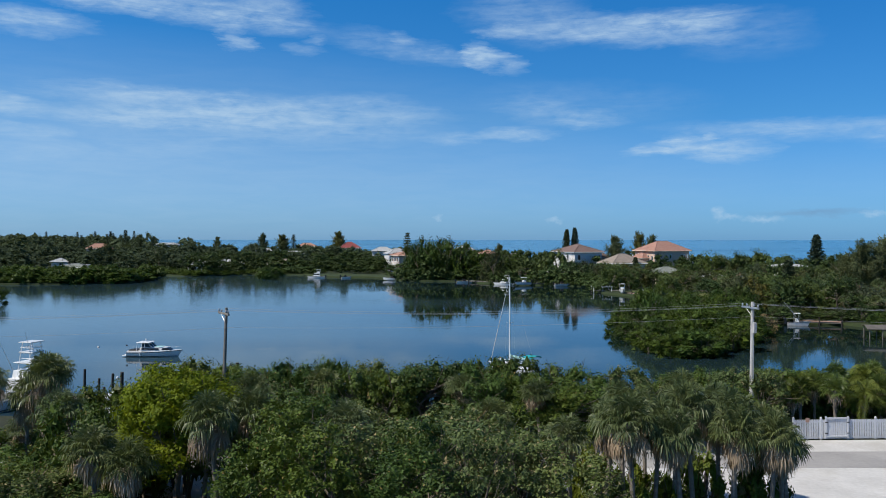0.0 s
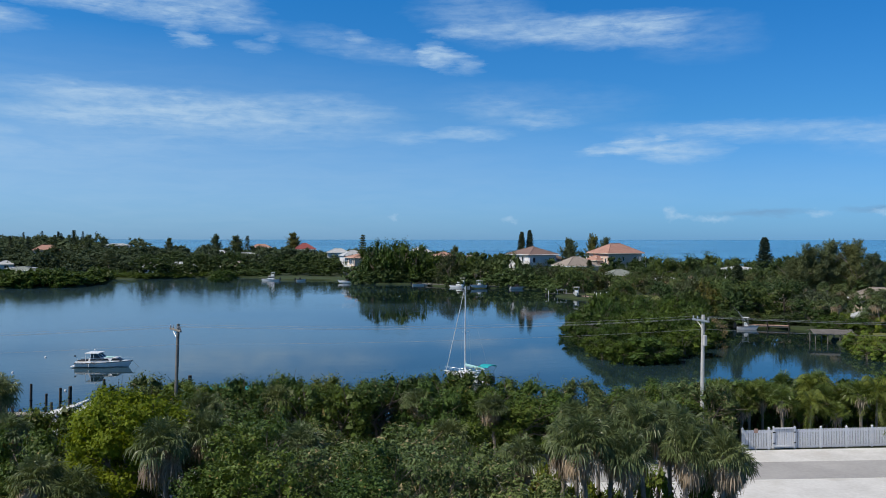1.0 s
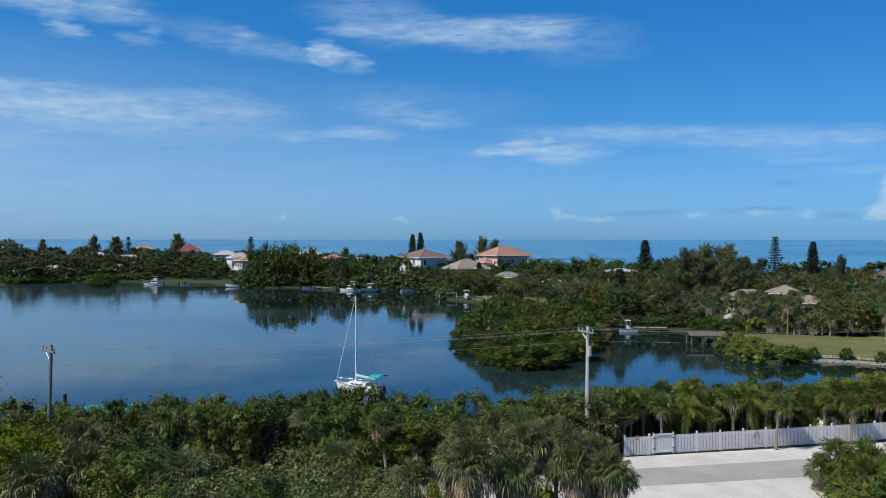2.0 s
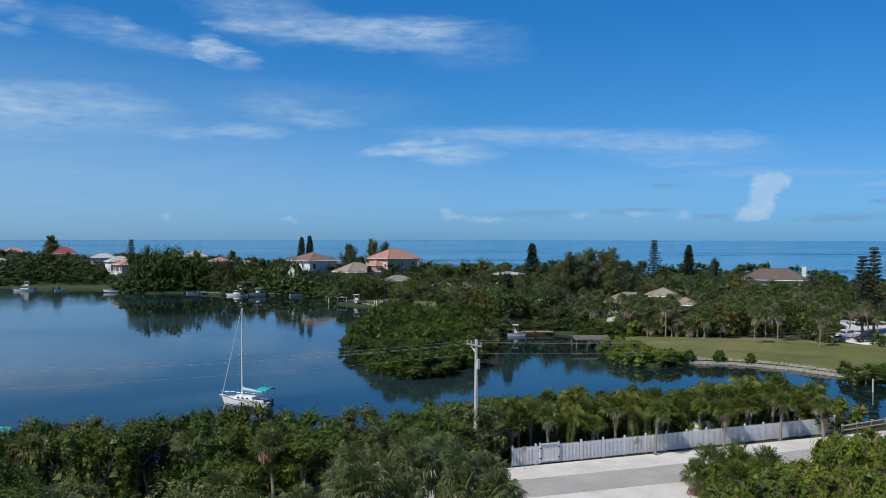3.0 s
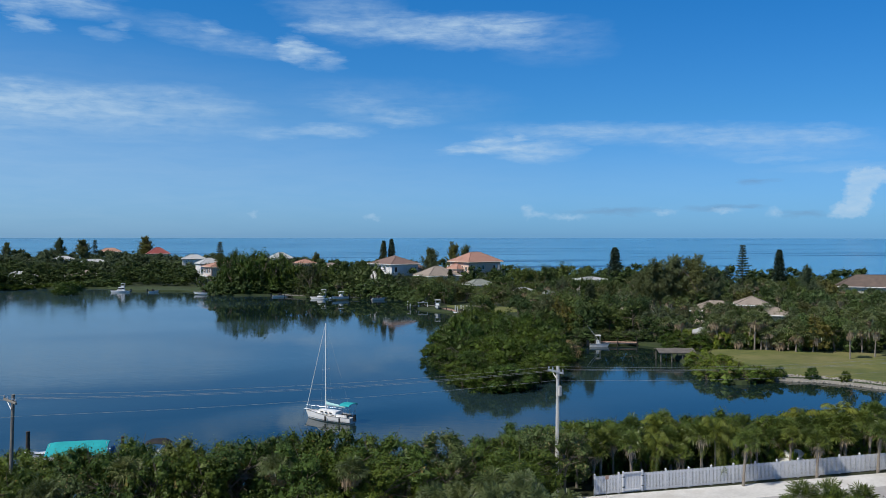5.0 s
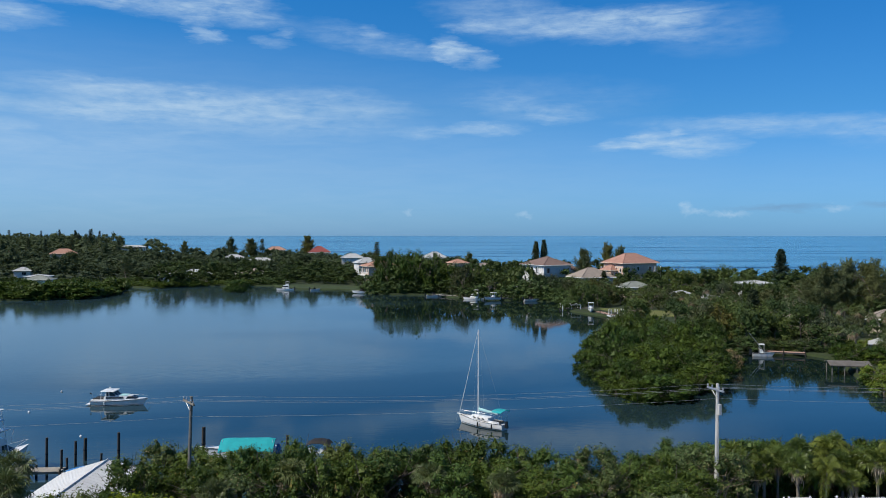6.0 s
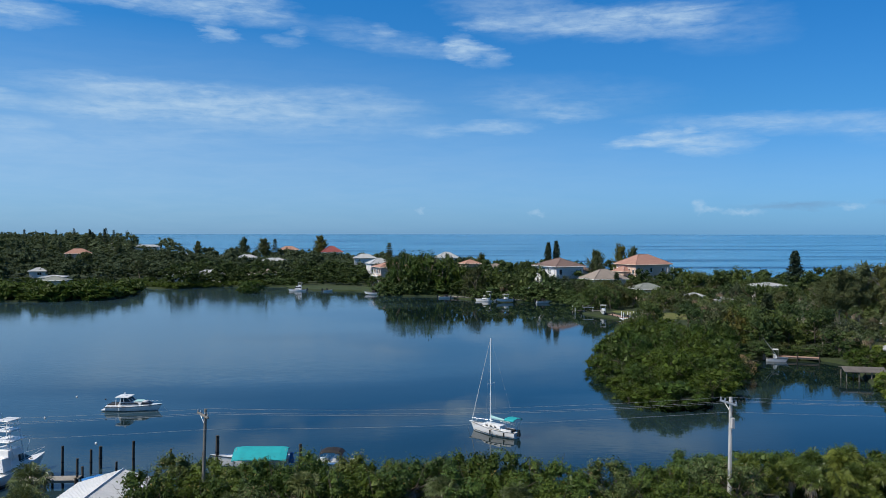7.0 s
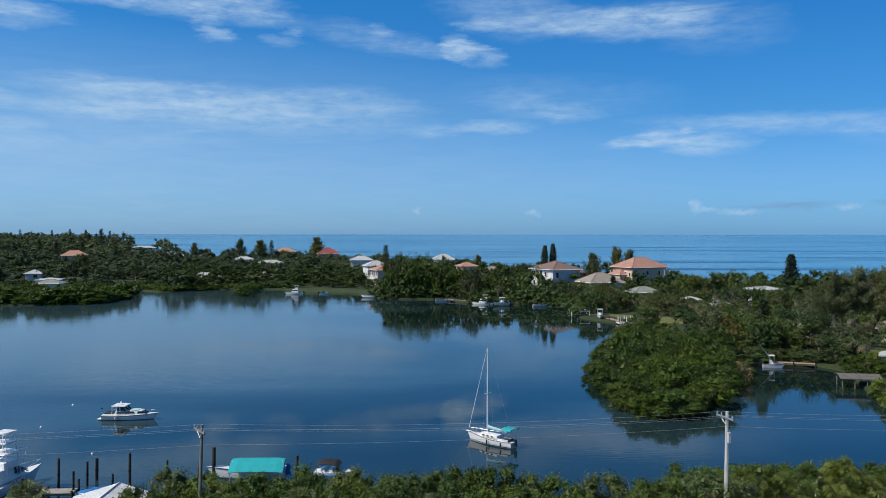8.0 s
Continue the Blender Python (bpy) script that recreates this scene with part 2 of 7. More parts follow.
def water_material():
    m = bpy.data.materials.new("water")
    m.use_nodes = True
    N = Nodes(m.node_tree)
    pos = N.n("ShaderNodeTexCoord").outputs["Object"]
    s = N.n("ShaderNodeSeparateXYZ")
    N.put(s.inputs[0], pos)
    # beyond the barrier island the open sea begins
    sea = N.math("MULTIPLY", N.math("SUBTRACT", N.math("ADD", s.outputs[1], N.math("MULTIPLY", s.outputs[0], 0.55)), 415.0), 0.02, clamp=True)
    stretch = N.n("ShaderNodeMapping")
    N.put(stretch.inputs[0], pos)
    stretch.inputs["Scale"].default_value = (0.30, 1.0, 1.0)
    stretch.inputs["Rotation"].default_value = (0, 0, 0.35)
    breeze = N.math("ADD", N.math("MULTIPLY", N.math("SUBTRACT", N.noise(stretch.outputs[0], 0.016, 4.0, 0.5, 0.8), 0.42), 5.0), N.math("MULTIPLY", s.outputs[0], -0.010), clamp=True)
    # ruffled patches and calm slicks on the lagoon: x, y, half length, half width, turn, strength; above 0 also pales
    # the base colour
    wander = N.n("ShaderNodeVectorMath")
    wander.operation = "MULTIPLY_ADD"
    nz = N.n("ShaderNodeTexNoise")
    N.put(nz.inputs["Vector"], pos)
    nz.inputs["Scale"].default_value, nz.inputs["Detail"].default_value = 0.035, 3.0
    N.put(wander.inputs[0], nz.outputs["Color"])
    wander.inputs[1].default_value = (26.0, 26.0, 0.0)
    N.put(wander.inputs[2], pos)
    for px, py, la, wb, turn, force in ((14, 201, 18, 20, 20, -0.8), (-30, 150, 34, 12, -12, -0.3), (-63, 233, 46, 7, 38, 0.5), (-20, 262, 40, 6, 20, 0.3), (-75, 182, 30, 7, 8, 0.25), (18, 122, 15, 7, 30, 0.3)):
        node = N.n("ShaderNodeMapping")
        node.vector_type = "TEXTURE"
        N.put(node.inputs[0], wander.outputs[0])
        node.inputs["Location"].default_value = (px, py, 0)
        node.inputs["Rotation"].default_value = (0, 0, radians(turn))
        node.inputs["Scale"].default_value = (la, wb, 50)
        grad = N.n("ShaderNodeTexGradient")
        grad.gradient_type = "SPHERICAL"
        N.put(grad.inputs[0], node.outputs[0])
        breeze = N.math("ADD", breeze, N.math("MULTIPLY", N.math("MULTIPLY", grad.outputs["Fac"], 1.4, clamp=True), force), clamp=True)
    ripples = N.noise(stretch.outputs[0], 1.7, 3.0, 0.5)
    swell = N.noise(stretch.outputs[0], 0.28, 3.0, 0.5)
    streak_map = N.n("ShaderNodeMapping")
    N.put(streak_map.inputs[0], pos)
    streak_map.inputs["Scale"].default_value = (0.0016, 0.016, 1.0)
    streak_map.inputs["Rotation"].default_value = (0, 0, 0.5)
    lines = N.math("MULTIPLY", N.math("SUBTRACT", N.noise(streak_map.outputs[0], 1.0, 5.0, 0.6, 0.4), 0.52), 9.0, clamp=True)
    amp = N.math("ADD", 0.0013, N.math("MULTIPLY", breeze, 0.013))
    amp = N.math("ADD", amp, N.math("MULTIPLY", sea, N.math("ADD", 0.12, N.math("MULTIPLY", lines, 0.9))))
    h = N.math("ADD", N.math("MULTIPLY", ripples, amp), N.math("MULTIPLY", swell, N.math("ADD", 0.0042, N.math("MULTIPLY", sea, 0.5))))
    bp = N.n("ShaderNodeBump")
    N.put(bp.inputs["Strength"], 1.0)
    N.put(bp.inputs["Distance"], 1.0)
    N.put(bp.inputs["Height"], h)
    # breeze pales the lagoon's base colour, in place of brighter sky reflected there
    deep = N.mix(breeze, (0.006, 0.016, 0.016), (0.028, 0.058, 0.072))
    # sea streaks: reflected darker sky put into base colour, and specular lowered below
    deep = N.mix(sea, deep, N.mix(lines, (0.075, 0.25, 0.40), (0.012, 0.065, 0.16)))
    b = N.n("ShaderNodeBsdfPrincipled")
    N.put(b.inputs["Base Color"], deep)
    N.put(b.inputs["Roughness"], N.math("ADD", 0.012, N.math("ADD", N.math("MULTIPLY", breeze, 0.05), N.math("MULTIPLY", sea, 0.2))))
    N.put(b.inputs["IOR"], 1.33)
    N.put(b.inputs["Specular IOR Level"], N.math("SUBTRACT", 0.5, N.math("MULTIPLY", N.math("MULTIPLY", lines, sea), 0.34)))
    N.put(b.inputs["Normal"], bp.outputs[0])
    o = N.n("ShaderNodeOutputMaterial")
    N.put(o.inputs[0], b.outputs[0])
    return m


M_WATER = water_material()
M_FLOOR = surface("woodland_undergrowth", (0.014, 0.026, 0.008), (0.044, 0.062, 0.020), 0.3, 0.95, 0.1, 2.0)
M_SOIL = surface("soil_and_leaf_litter", (0.012, 0.017, 0.007), (0.040, 0.046, 0.020), 0.5, 0.95, 0.05, 4.0)
M_SAND = surface("white_shell_sand", (0.49, 0.485, 0.47), (0.66, 0.655, 0.64), 0.35, 0.95, 0.03, 6.0, stain=(0.40, 0.37, 0.31))
M_ROAD = surface("worn_grey_asphalt", (0.30, 0.295, 0.29), (0.41, 0.40, 0.395), 0.3, 0.9, 0.01, 30.0, stain=(0.45, 0.43, 0.39))
M_GRASS = surface("mown_grass", (0.056, 0.084, 0.018), (0.170, 0.172, 0.052), 0.09, 0.95, 0.14, 2.2, stain=(0.25, 0.205, 0.10))
M_STONE = surface("grey_limestone", (0.19, 0.18, 0.16), (0.37, 0.35, 0.315), 1.2, 0.9, 0.03, 8.0, per_object=0.45)
M_MARSH = surface("marsh_turf", (0.020, 0.036, 0.010), (0.052, 0.078, 0.022), 0.25, 0.95, 0.08, 3.0)
M_BARK = surface("grey_bark", (0.09, 0.075, 0.06), (0.20, 0.17, 0.13), 3.0, 0.9, 0.02, 14.0)
M_PALMBARK = surface("fibrous_palm_bark", (0.14, 0.12, 0.10), (0.32, 0.285, 0.24), 4.0, 0.95, 0.03, 18.0)
M_POLEWOOD = surface("weathered_pole_wood", (0.12, 0.112, 0.10), (0.24, 0.225, 0.20), 1.5, 0.9, 0.01, 20.0)
M_CONCRETE = surface("pale_concrete", (0.42, 0.41, 0.39), (0.55, 0.54, 0.52), 1.2, 0.85, 0.005, 25.0)
M_GALV = surface("galvanised_steel", (0.42, 0.43, 0.44), (0.55, 0.56, 0.57), 3.0, 0.45, metallic=0.7)
M_WIRE = surface("dull_aluminium_wire", (0.32, 0.33, 0.34), (0.42, 0.43, 0.44), 3.0, 0.6, metallic=0.3)
M_VINYL = surface("white_vinyl", (0.60, 0.62, 0.66), (0.70, 0.72, 0.75), 1.0, 0.5, per_object=0.12)
M_GEL = surface("white_gelcoat", (0.74, 0.74, 0.73), (0.82, 0.82, 0.81), 1.0, 0.25, stain=(0.62, 0.60, 0.55))
M_TEAL = surface("teal_canvas", (0.008, 0.29, 0.32), (0.015, 0.38, 0.41), 1.5, 0.8, 0.01, 12.0)
M_PALETEAL = surface("faded_teal_canvas", (0.30, 0.55, 0.56), (0.42, 0.66, 0.66), 1.5, 0.8)
M_DARK = surface("dark_tinted_acrylic", (0.012, 0.014, 0.016), (0.025, 0.028, 0.03), 1.0, 0.2)
M_BLACK = surface("black_canvas", (0.011, 0.011, 0.012), (0.026, 0.025, 0.026), 2.0, 0.8)
M_BOTTOM = surface("dark_bottom_paint", (0.02, 0.03, 0.04), (0.04, 0.05, 0.06), 1.0, 0.6)
M_ALU = surface("brushed_aluminium", (0.55, 0.56, 0.57), (0.68, 0.69, 0.7), 2.0, 0.35, metallic=0.8)
M_STEELW = surface("white_enamelled_tube", (0.72, 0.73, 0.74), (0.8, 0.81, 0.82), 2.0, 0.35)
M_BLUE = surface("blue_tarpaulin", (0.02, 0.14, 0.40), (0.04, 0.22, 0.55), 2.0, 0.5)
M_PILE = surface("dark_wet_piling", (0.02, 0.018, 0.015), (0.07, 0.06, 0.05), 2.0, 0.9, 0.01, 15.0)
M_DECK = surface("sunbleached_deck_boards", (0.28, 0.25, 0.21), (0.42, 0.39, 0.34), 1.2, 0.9, per_object=0.4)
M_REDTILE = surface("terracotta_tile", (0.31, 0.165, 0.125), (0.45, 0.26, 0.20), 0.8, 0.85, 0.08, 3.0, stain=(0.24, 0.13, 0.10))
M_BROWNTILE = surface("brown_clay_tile", (0.14, 0.095, 0.08), (0.24, 0.165, 0.14), 0.8, 0.85, 0.08, 3.0, stain=(0.10, 0.07, 0.06))
M_ORANGETILE = surface("orange_clay_tile", (0.34, 0.18, 0.13), (0.46, 0.26, 0.19), 0.8, 0.85, 0.08, 3.0)
M_CRIMSON = surface("crimson_metal_roof", (0.24, 0.06, 0.05), (0.34, 0.10, 0.09), 0.8, 0.5)
M_BEIGEROOF = surface("beige_shingle", (0.22, 0.185, 0.155), (0.33, 0.28, 0.235), 0.7, 0.9, 0.05, 5.0, stain=(0.25, 0.21, 0.18))
M_GREYROOF = surface("grey_green_shingle", (0.16, 0.18, 0.16), (0.26, 0.28, 0.25), 0.7, 0.9, 0.05, 5.0)
M_BROWNROOF = surface("dark_brown_shingle", (0.09, 0.07, 0.06), (0.16, 0.12, 0.10), 0.7, 0.9, 0.05, 5.0)
M_WHITEROOF = surface("pale_metal_roof", (0.36, 0.37, 0.37), (0.52, 0.53, 0.53), 0.6, 0.6, stain=(0.34, 0.33, 0.30))
M_BOATROOF = surface("white_ribbed_roof", (0.58, 0.59, 0.60), (0.72, 0.73, 0.73), 0.6, 0.5, stain=(0.5, 0.5, 0.48))
M_THATCH = surface("weathered_shed_roof", (0.085, 0.078, 0.07), (0.17, 0.155, 0.14), 1.2, 0.95, 0.05, 6.0)
M_CREAM = surface("cream_stucco", (0.60, 0.50, 0.40), (0.72, 0.61, 0.50), 0.5, 0.9, 0.01, 12.0, stain=(0.52, 0.44, 0.35))
M_PINK = surface("pinkish_stucco", (0.62, 0.44, 0.34), (0.72, 0.53, 0.42), 0.5, 0.9, 0.01, 12.0, stain=(0.54, 0.39, 0.30))
M_WHITEWALL = surface("white_stucco", (0.60, 0.59, 0.58), (0.72, 0.71, 0.70), 0.5, 0.9, 0.01, 12.0)
M_TRIM = surface("white_painted_trim", (0.72, 0.72, 0.70), (0.8, 0.8, 0.79), 2.0, 0.6)
M_PANE = surface("dark_window_glass", (0.015, 0.02, 0.025), (0.03, 0.04, 0.05), 0.6, 0.08)
M_RUBBER = surface("black_rubber", (0.015, 0.015, 0.015), (0.03, 0.03, 0.03), 4.0, 0.85)
M_CARWHITE = surface("white_car_paint", (0.75, 0.75, 0.75), (0.8, 0.8, 0.8), 2.0, 0.2)
M_CARDARK = surface("dark_car_paint", (0.02, 0.025, 0.03), (0.035, 0.04, 0.05), 2.0, 0.2)
M_CARBLUE = surface("navy_car_paint", (0.02, 0.04, 0.08), (0.03, 0.06, 0.11), 2.0, 0.2)
M_YELLOW = surface("yellow_hazard_paint", (0.65, 0.40, 0.02), (0.75, 0.48, 0.03), 4.0, 0.5)
M_REDPAINT = surface("red_brown_stain", (0.32, 0.20, 0.15), (0.42, 0.28, 0.22), 2.0, 0.8)

L_SEAGRAPE = foliage("glossy_green_leaves", (0.012, 0.030, 0.006), (0.126, 0.190, 0.036), 0.50, 0.18, (0.20, 0.16, 0.05), 0.02, sway=0.55)
L_BRIGHT = foliage("fresh_yellow_green_leaves", (0.085, 0.130, 0.006), (0.300, 0.360, 0.028), 0.6, 0.38)
L_OLIVE = foliage("olive_green_leaves", (0.019, 0.036, 0.011), (0.186, 0.245, 0.082), 0.55, 0.18, (0.30, 0.25, 0.13), 0.07, sway=0.5)
L_MANGROVE = foliage("mangrove_leaves", (0.013, 0.030, 0.005), (0.090, 0.142, 0.022), 0.50, 0.18, sway=0.6)
L_FAR = foliage("woodland_leaves", (0.013, 0.030, 0.009), (0.112, 0.158, 0.044), 0.6, 0.18, single=0.4, sway=0.5)
# far woods: distance haze mixed into the leaf colour, paler and bluer
L_DISTANT = foliage("haze_tinted_leaves", (0.026, 0.046, 0.026), (0.112, 0.142, 0.070), 0.8, 0.2, single=0.35, sway=0.0)
L_FAROLIVE = foliage("dusty_woodland_leaves", (0.028, 0.038, 0.016), (0.140, 0.148, 0.060), 0.6, 0.25)
L_PALM = foliage("palm_fan_blades", (0.024, 0.046, 0.013), (0.168, 0.204, 0.082), 0.40, 0.18, single=0.55, spec=0.3, sway=0.3)
L_FANGREEN = foliage("young_palm_fan_blades", (0.017, 0.040, 0.007), (0.160, 0.205, 0.044), 0.40, 0.25, single=0.45, spec=0.3, sway=0.4)
L_SHRUB = foliage("roadside_shrub_leaves", (0.024, 0.050, 0.007), (0.195, 0.255, 0.036), 0.55, 0.2, (0.20, 0.16, 0.07), 0.03, sway=0.7)
L_DEADPALM = foliage("dead_palm_fans", (0.20, 0.145, 0.10), (0.54, 0.44, 0.33), 0.7, 0.25, sway=0.2)
L_COCO = foliage("yellowing_palm_leaflets", (0.06, 0.09, 0.015), (0.225, 0.25, 0.05), 0.5, 0.3, sway=0.5)
L_PINE = foliage("pine_needles", (0.018, 0.032, 0.016), (0.080, 0.100, 0.048), 0.7, 0.15)
L_CASUARINA = foliage("feathery_grey_green_needles", (0.038, 0.056, 0.022), (0.175, 0.195, 0.085), 0.7, 0.25)
L_DRY = foliage("dry_twigs", (0.12, 0.10, 0.08), (0.28, 0.24, 0.19), 0.8, 0.1)

# ---- shapes ----


def mesh_from(name, verts, faces, material, smooth=False):
    me = bpy.data.meshes.new(name)
    me.from_pydata([tuple(v) for v in verts], [], [tuple(f) for f in faces])
    me.materials.append(material)
    if smooth:
        me.shade_smooth()
    me.update()
    return me


def quads_mesh(name, corners, material):
    """A mesh of loose small faces from an array (n, corners, 3)."""
    n, k = corners.shape[:2]
    me = bpy.data.meshes.new(name)
    me.vertices.add(n * k)
    me.vertices.foreach_set("co", np.ascontiguousarray(corners, dtype=np.float32).reshape(-1))
    me.loops.add(n * k)
    me.loops.foreach_set("vertex_index", np.arange(n * k, dtype=np.int32))
    me.polygons.add(n)
    me.polygons.foreach_set("loop_start", np.arange(0, n * k, k, dtype=np.int32))
    me.materials.append(material)
    me.update(calc_edges=True)
    return me


def put_mesh(name, me, parent=None, label="", at=None):
    ob = new(name, me)
    if parent:
        ob.parent = parent
    if at:
        ob.matrix_basis = at
    if label:
        ob["label"] = label
    return ob


def part(name, bm, material, parent, label="", smooth=False):
    """One mesh object under a thing or a part."""
    me = bpy.data.meshes.new(name)
    bm.normal_update()
    bm.to_mesh(me)
    bm.free()
    me.materials.append(material)
    if smooth:
        me.shade_smooth()
    return put_mesh(name, me, parent, label)


def thing(name, m, label, category, group="", kind=""):
    ob = new(name)
    ob.empty_display_size = 0.2
    ob.matrix_basis = m
    return tagged(ob, label, category, group, kind)


def box(bm, x0, y0, z0, x1, y1, z1, bevel=0.0):
    """Adds a box, its edges rounded by bevel."""
    r = bmesh.ops.create_cube(bm, size=1.0, matrix=Matrix.Translation(((x0 + x1) / 2, (y0 + y1) / 2, (z0 + z1) / 2)) @ Matrix.Diagonal((x1 - x0, y1 - y0, z1 - z0, 1)))
    if bevel:
        edges = list({e for v in r["verts"] for e in v.link_edges})
        bmesh.ops.bevel(bm, geom=edges, offset=bevel, segments=1, affect="EDGES")
    return bm


def boxed(*a, bevel=0.0):
    return box(bmesh.new(), *a, bevel=bevel)


def tube(bm, points, radii, sides=6, cap=True):
    """Adds a tube along points, with a radius for each."""
    points = [Vector(p) for p in points]
    if not isinstance(radii, (list, tuple)):
        radii = [radii] * len(points)
    rings = []
    for i, p in enumerate(points):
        d = (points[min(i + 1, len(points) - 1)] - points[max(i - 1, 0)]).normalized()
        a = d.cross(Vector((0, 0, 1)) if abs(d.z) < 0.9 else Vector((1, 0, 0))).normalized()
        b = d.cross(a)
        rings.append([bm.verts.new(p + (a * math.cos(t) + b * math.sin(t)) * radii[i]) for t in (2 * math.pi * k / sides for k in range(sides))])
    for r, s in zip(rings, rings[1:]):
        for k in range(sides):
            bm.faces.new((r[k], r[(k + 1) % sides], s[(k + 1) % sides], s[k]))
    if cap:
        bm.faces.new(rings[0])
        bm.faces.new(rings[-1][::-1])
    return bm


def tubed(points, radii, sides=6):
    return tube(bmesh.new(), points, radii, sides)


def loft(bm, sections, close_ends=True):
    """Skins a row of closed sections with equal counts of points."""
    rings = [[bm.verts.new(p) for p in s] for s in sections]
    n = len(rings[0])
    for r, s in zip(rings, rings[1:]):
        for k in range(n):
            bm.faces.new((r[k], r[(k + 1) % n], s[(k + 1) % n], s[k]))
    if close_ends:
        bm.faces.new(rings[0][::-1])
        bm.faces.new(rings[-1])
    bmesh.ops.recalc_face_normals(bm, faces=bm.faces)
    return bm


def smooth_line(points, steps=6, closed=False):
    """A Catmull-Rom curve through plan points."""
    p = [np.array(q, float) for q in points]
    out, n = [], len(p)
    for i in range(n if closed else n - 1):
        if closed:
            a, b, c, d = p[i - 1], p[i], p[(i + 1) % n], p[(i + 2) % n]
        else:
            a, b, c, d = p[max(i - 1, 0)], p[i], p[i + 1], p[min(i + 2, n - 1)]
        for k in range(steps):
            t = k / steps
            out.append(0.5 * (2 * b + (c - a) * t + (2 * a - 5 * b + 4 * c - d) * t * t + (3 * b - a - 3 * c + d) * t ** 3))
    if not closed:
        out.append(p[-1])
    return out


def inside(x, y, poly):
    hit, n = False, len(poly)
    for i in range(n):
        (x0, y0), (x1, y1) = poly[i][:2], poly[i - 1][:2]
        if (y0 > y) != (y1 > y) and x < (x1 - x0) * (y - y0) / (y1 - y0) + x0:
            hit = not hit
    return hit


def land(name, outline, top, material, label, slope=0.9, depth=-1.2, wobble=0.0, category="ground"):
    """A low body of land: a flat top with a bank sloping down below the water."""
    from_top = [Vector((p[0], p[1], top)) for p in outline]
    n = len(from_top)
    area = sum(from_top[i - 1].x * from_top[i].y - from_top[i].x * from_top[i - 1].y for i in range(n))
    sign = 1 if area > 0 else -1
    bm = bmesh.new()
    upper, lower = [], []
    for i, p in enumerate(from_top):
        d = from_top[(i + 1) % n] - from_top[i - 1]
        nrm = Vector((d.y, -d.x, 0)).normalized() * sign
        w = wobble * noise.noise(p * 0.23)
        upper.append(bm.verts.new(p + nrm * w))
        lower.append(bm.verts.new(Vector((p.x, p.y, depth)) + nrm * (slope + w)))
    for i in range(n):
        bm.faces.new((lower[i - 1], lower[i], upper[i], upper[i - 1]))
    bm.faces.new(upper)
    bmesh.ops.triangulate(bm, faces=[f for f in bm.faces if len(f.verts) > 4])
    bmesh.ops.recalc_face_normals(bm, faces=bm.faces)
    ob = part(name, bm, material, None)
    return tagged(ob, label, category, kind="structure")


# ---- water and land ----
SEA = [(-600, 0.0), (1600, 0.0), (2600, 1.2), (3600, 4.2), (4700, 9.0)]
water = put_mesh("water", mesh_from("water", [(x, y, z) for y, z in SEA for x in (-4900, 4900)], [(2 * k, 2 * k + 1, 2 * k + 3, 2 * k + 2) for k in range(len(SEA) - 1)], M_WATER, True))
tagged(water, "calm blue lagoon and open sea under a blue sky", "water", kind="structure")

NEAR_SHORE = smooth_line([(-300, 84), (-120, 86), (-60, 82), (-40, 79), (-20, 76), (0, 76.5), (20, 79), (40, 84), (55, 84), (67, 78), (76, 74.5), (90, 72), (140, 66), (320, 40)])
NEAR = [tuple(p) for p in NEAR_SHORE] + [(400, -80), (0, -160), (-400, -80)]
land("ground", NEAR, 0.3, M_SOIL, "dark sandy soil and leaf litter under coastal scrub")

ISLAND_SHORE = smooth_line([(330, 62), (150, 82), (108, 88), (99, 97.5), (95.6, 103.5), (93.6, 109.5), (89.6, 115.6), (84.5, 119.4), (79, 121), (74, 118), (72, 126), (75, 137), (79, 150), (81.5, 159), (79, 165.5), (71, 168.5), (64.5, 164),
                            (58, 152), (53, 144), (47, 135), (40, 125.5), (37.5, 126), (35.5, 134), (35, 147), (38, 165), (48, 200), (61, 235), (56, 247), (50, 262), (53, 288), (48, 299),
                            (32, 306), (19, 314), (6, 331), (-10, 334), (-20, 344), (-28, 361), (-48, 366), (-63, 389), (-92, 390), (-112, 376), (-126, 384)])
SPIT = smooth_line([(-126, 384), (-119, 350), (-119, 320), (-134, 311), (-152, 307), (-260, 300), (-430, 330), (-700, 380)])
GULF_SHORE = smooth_line([(-1900, 3500), (-1150, 2650), (-770, 2000), (-490, 1400), (-290, 980), (-110, 735), (0, 575), (62, 470), (112, 402), (172, 345), (245, 280), (330, 215), (420, 120)])
ISLAND = [tuple(p) for p in ISLAND_SHORE] + [tuple(p) for p in SPIT[1:]] + [(-1800, 700), (-2600, 3000)] + [tuple(p) for p in GULF_SHORE]
land("ground", ISLAND, 0.55, M_FLOOR, "dark wooded soil of the barrier island")
BEACH = [(x + 9, y + 12) for x, y in GULF_SHORE] + [(x - 6, y - 8) for x, y in GULF_SHORE[::-1]]
land("beach", BEACH, 0.62, M_SAND, "pale sandy beach along the open sea", slope=4.0, category="beach")

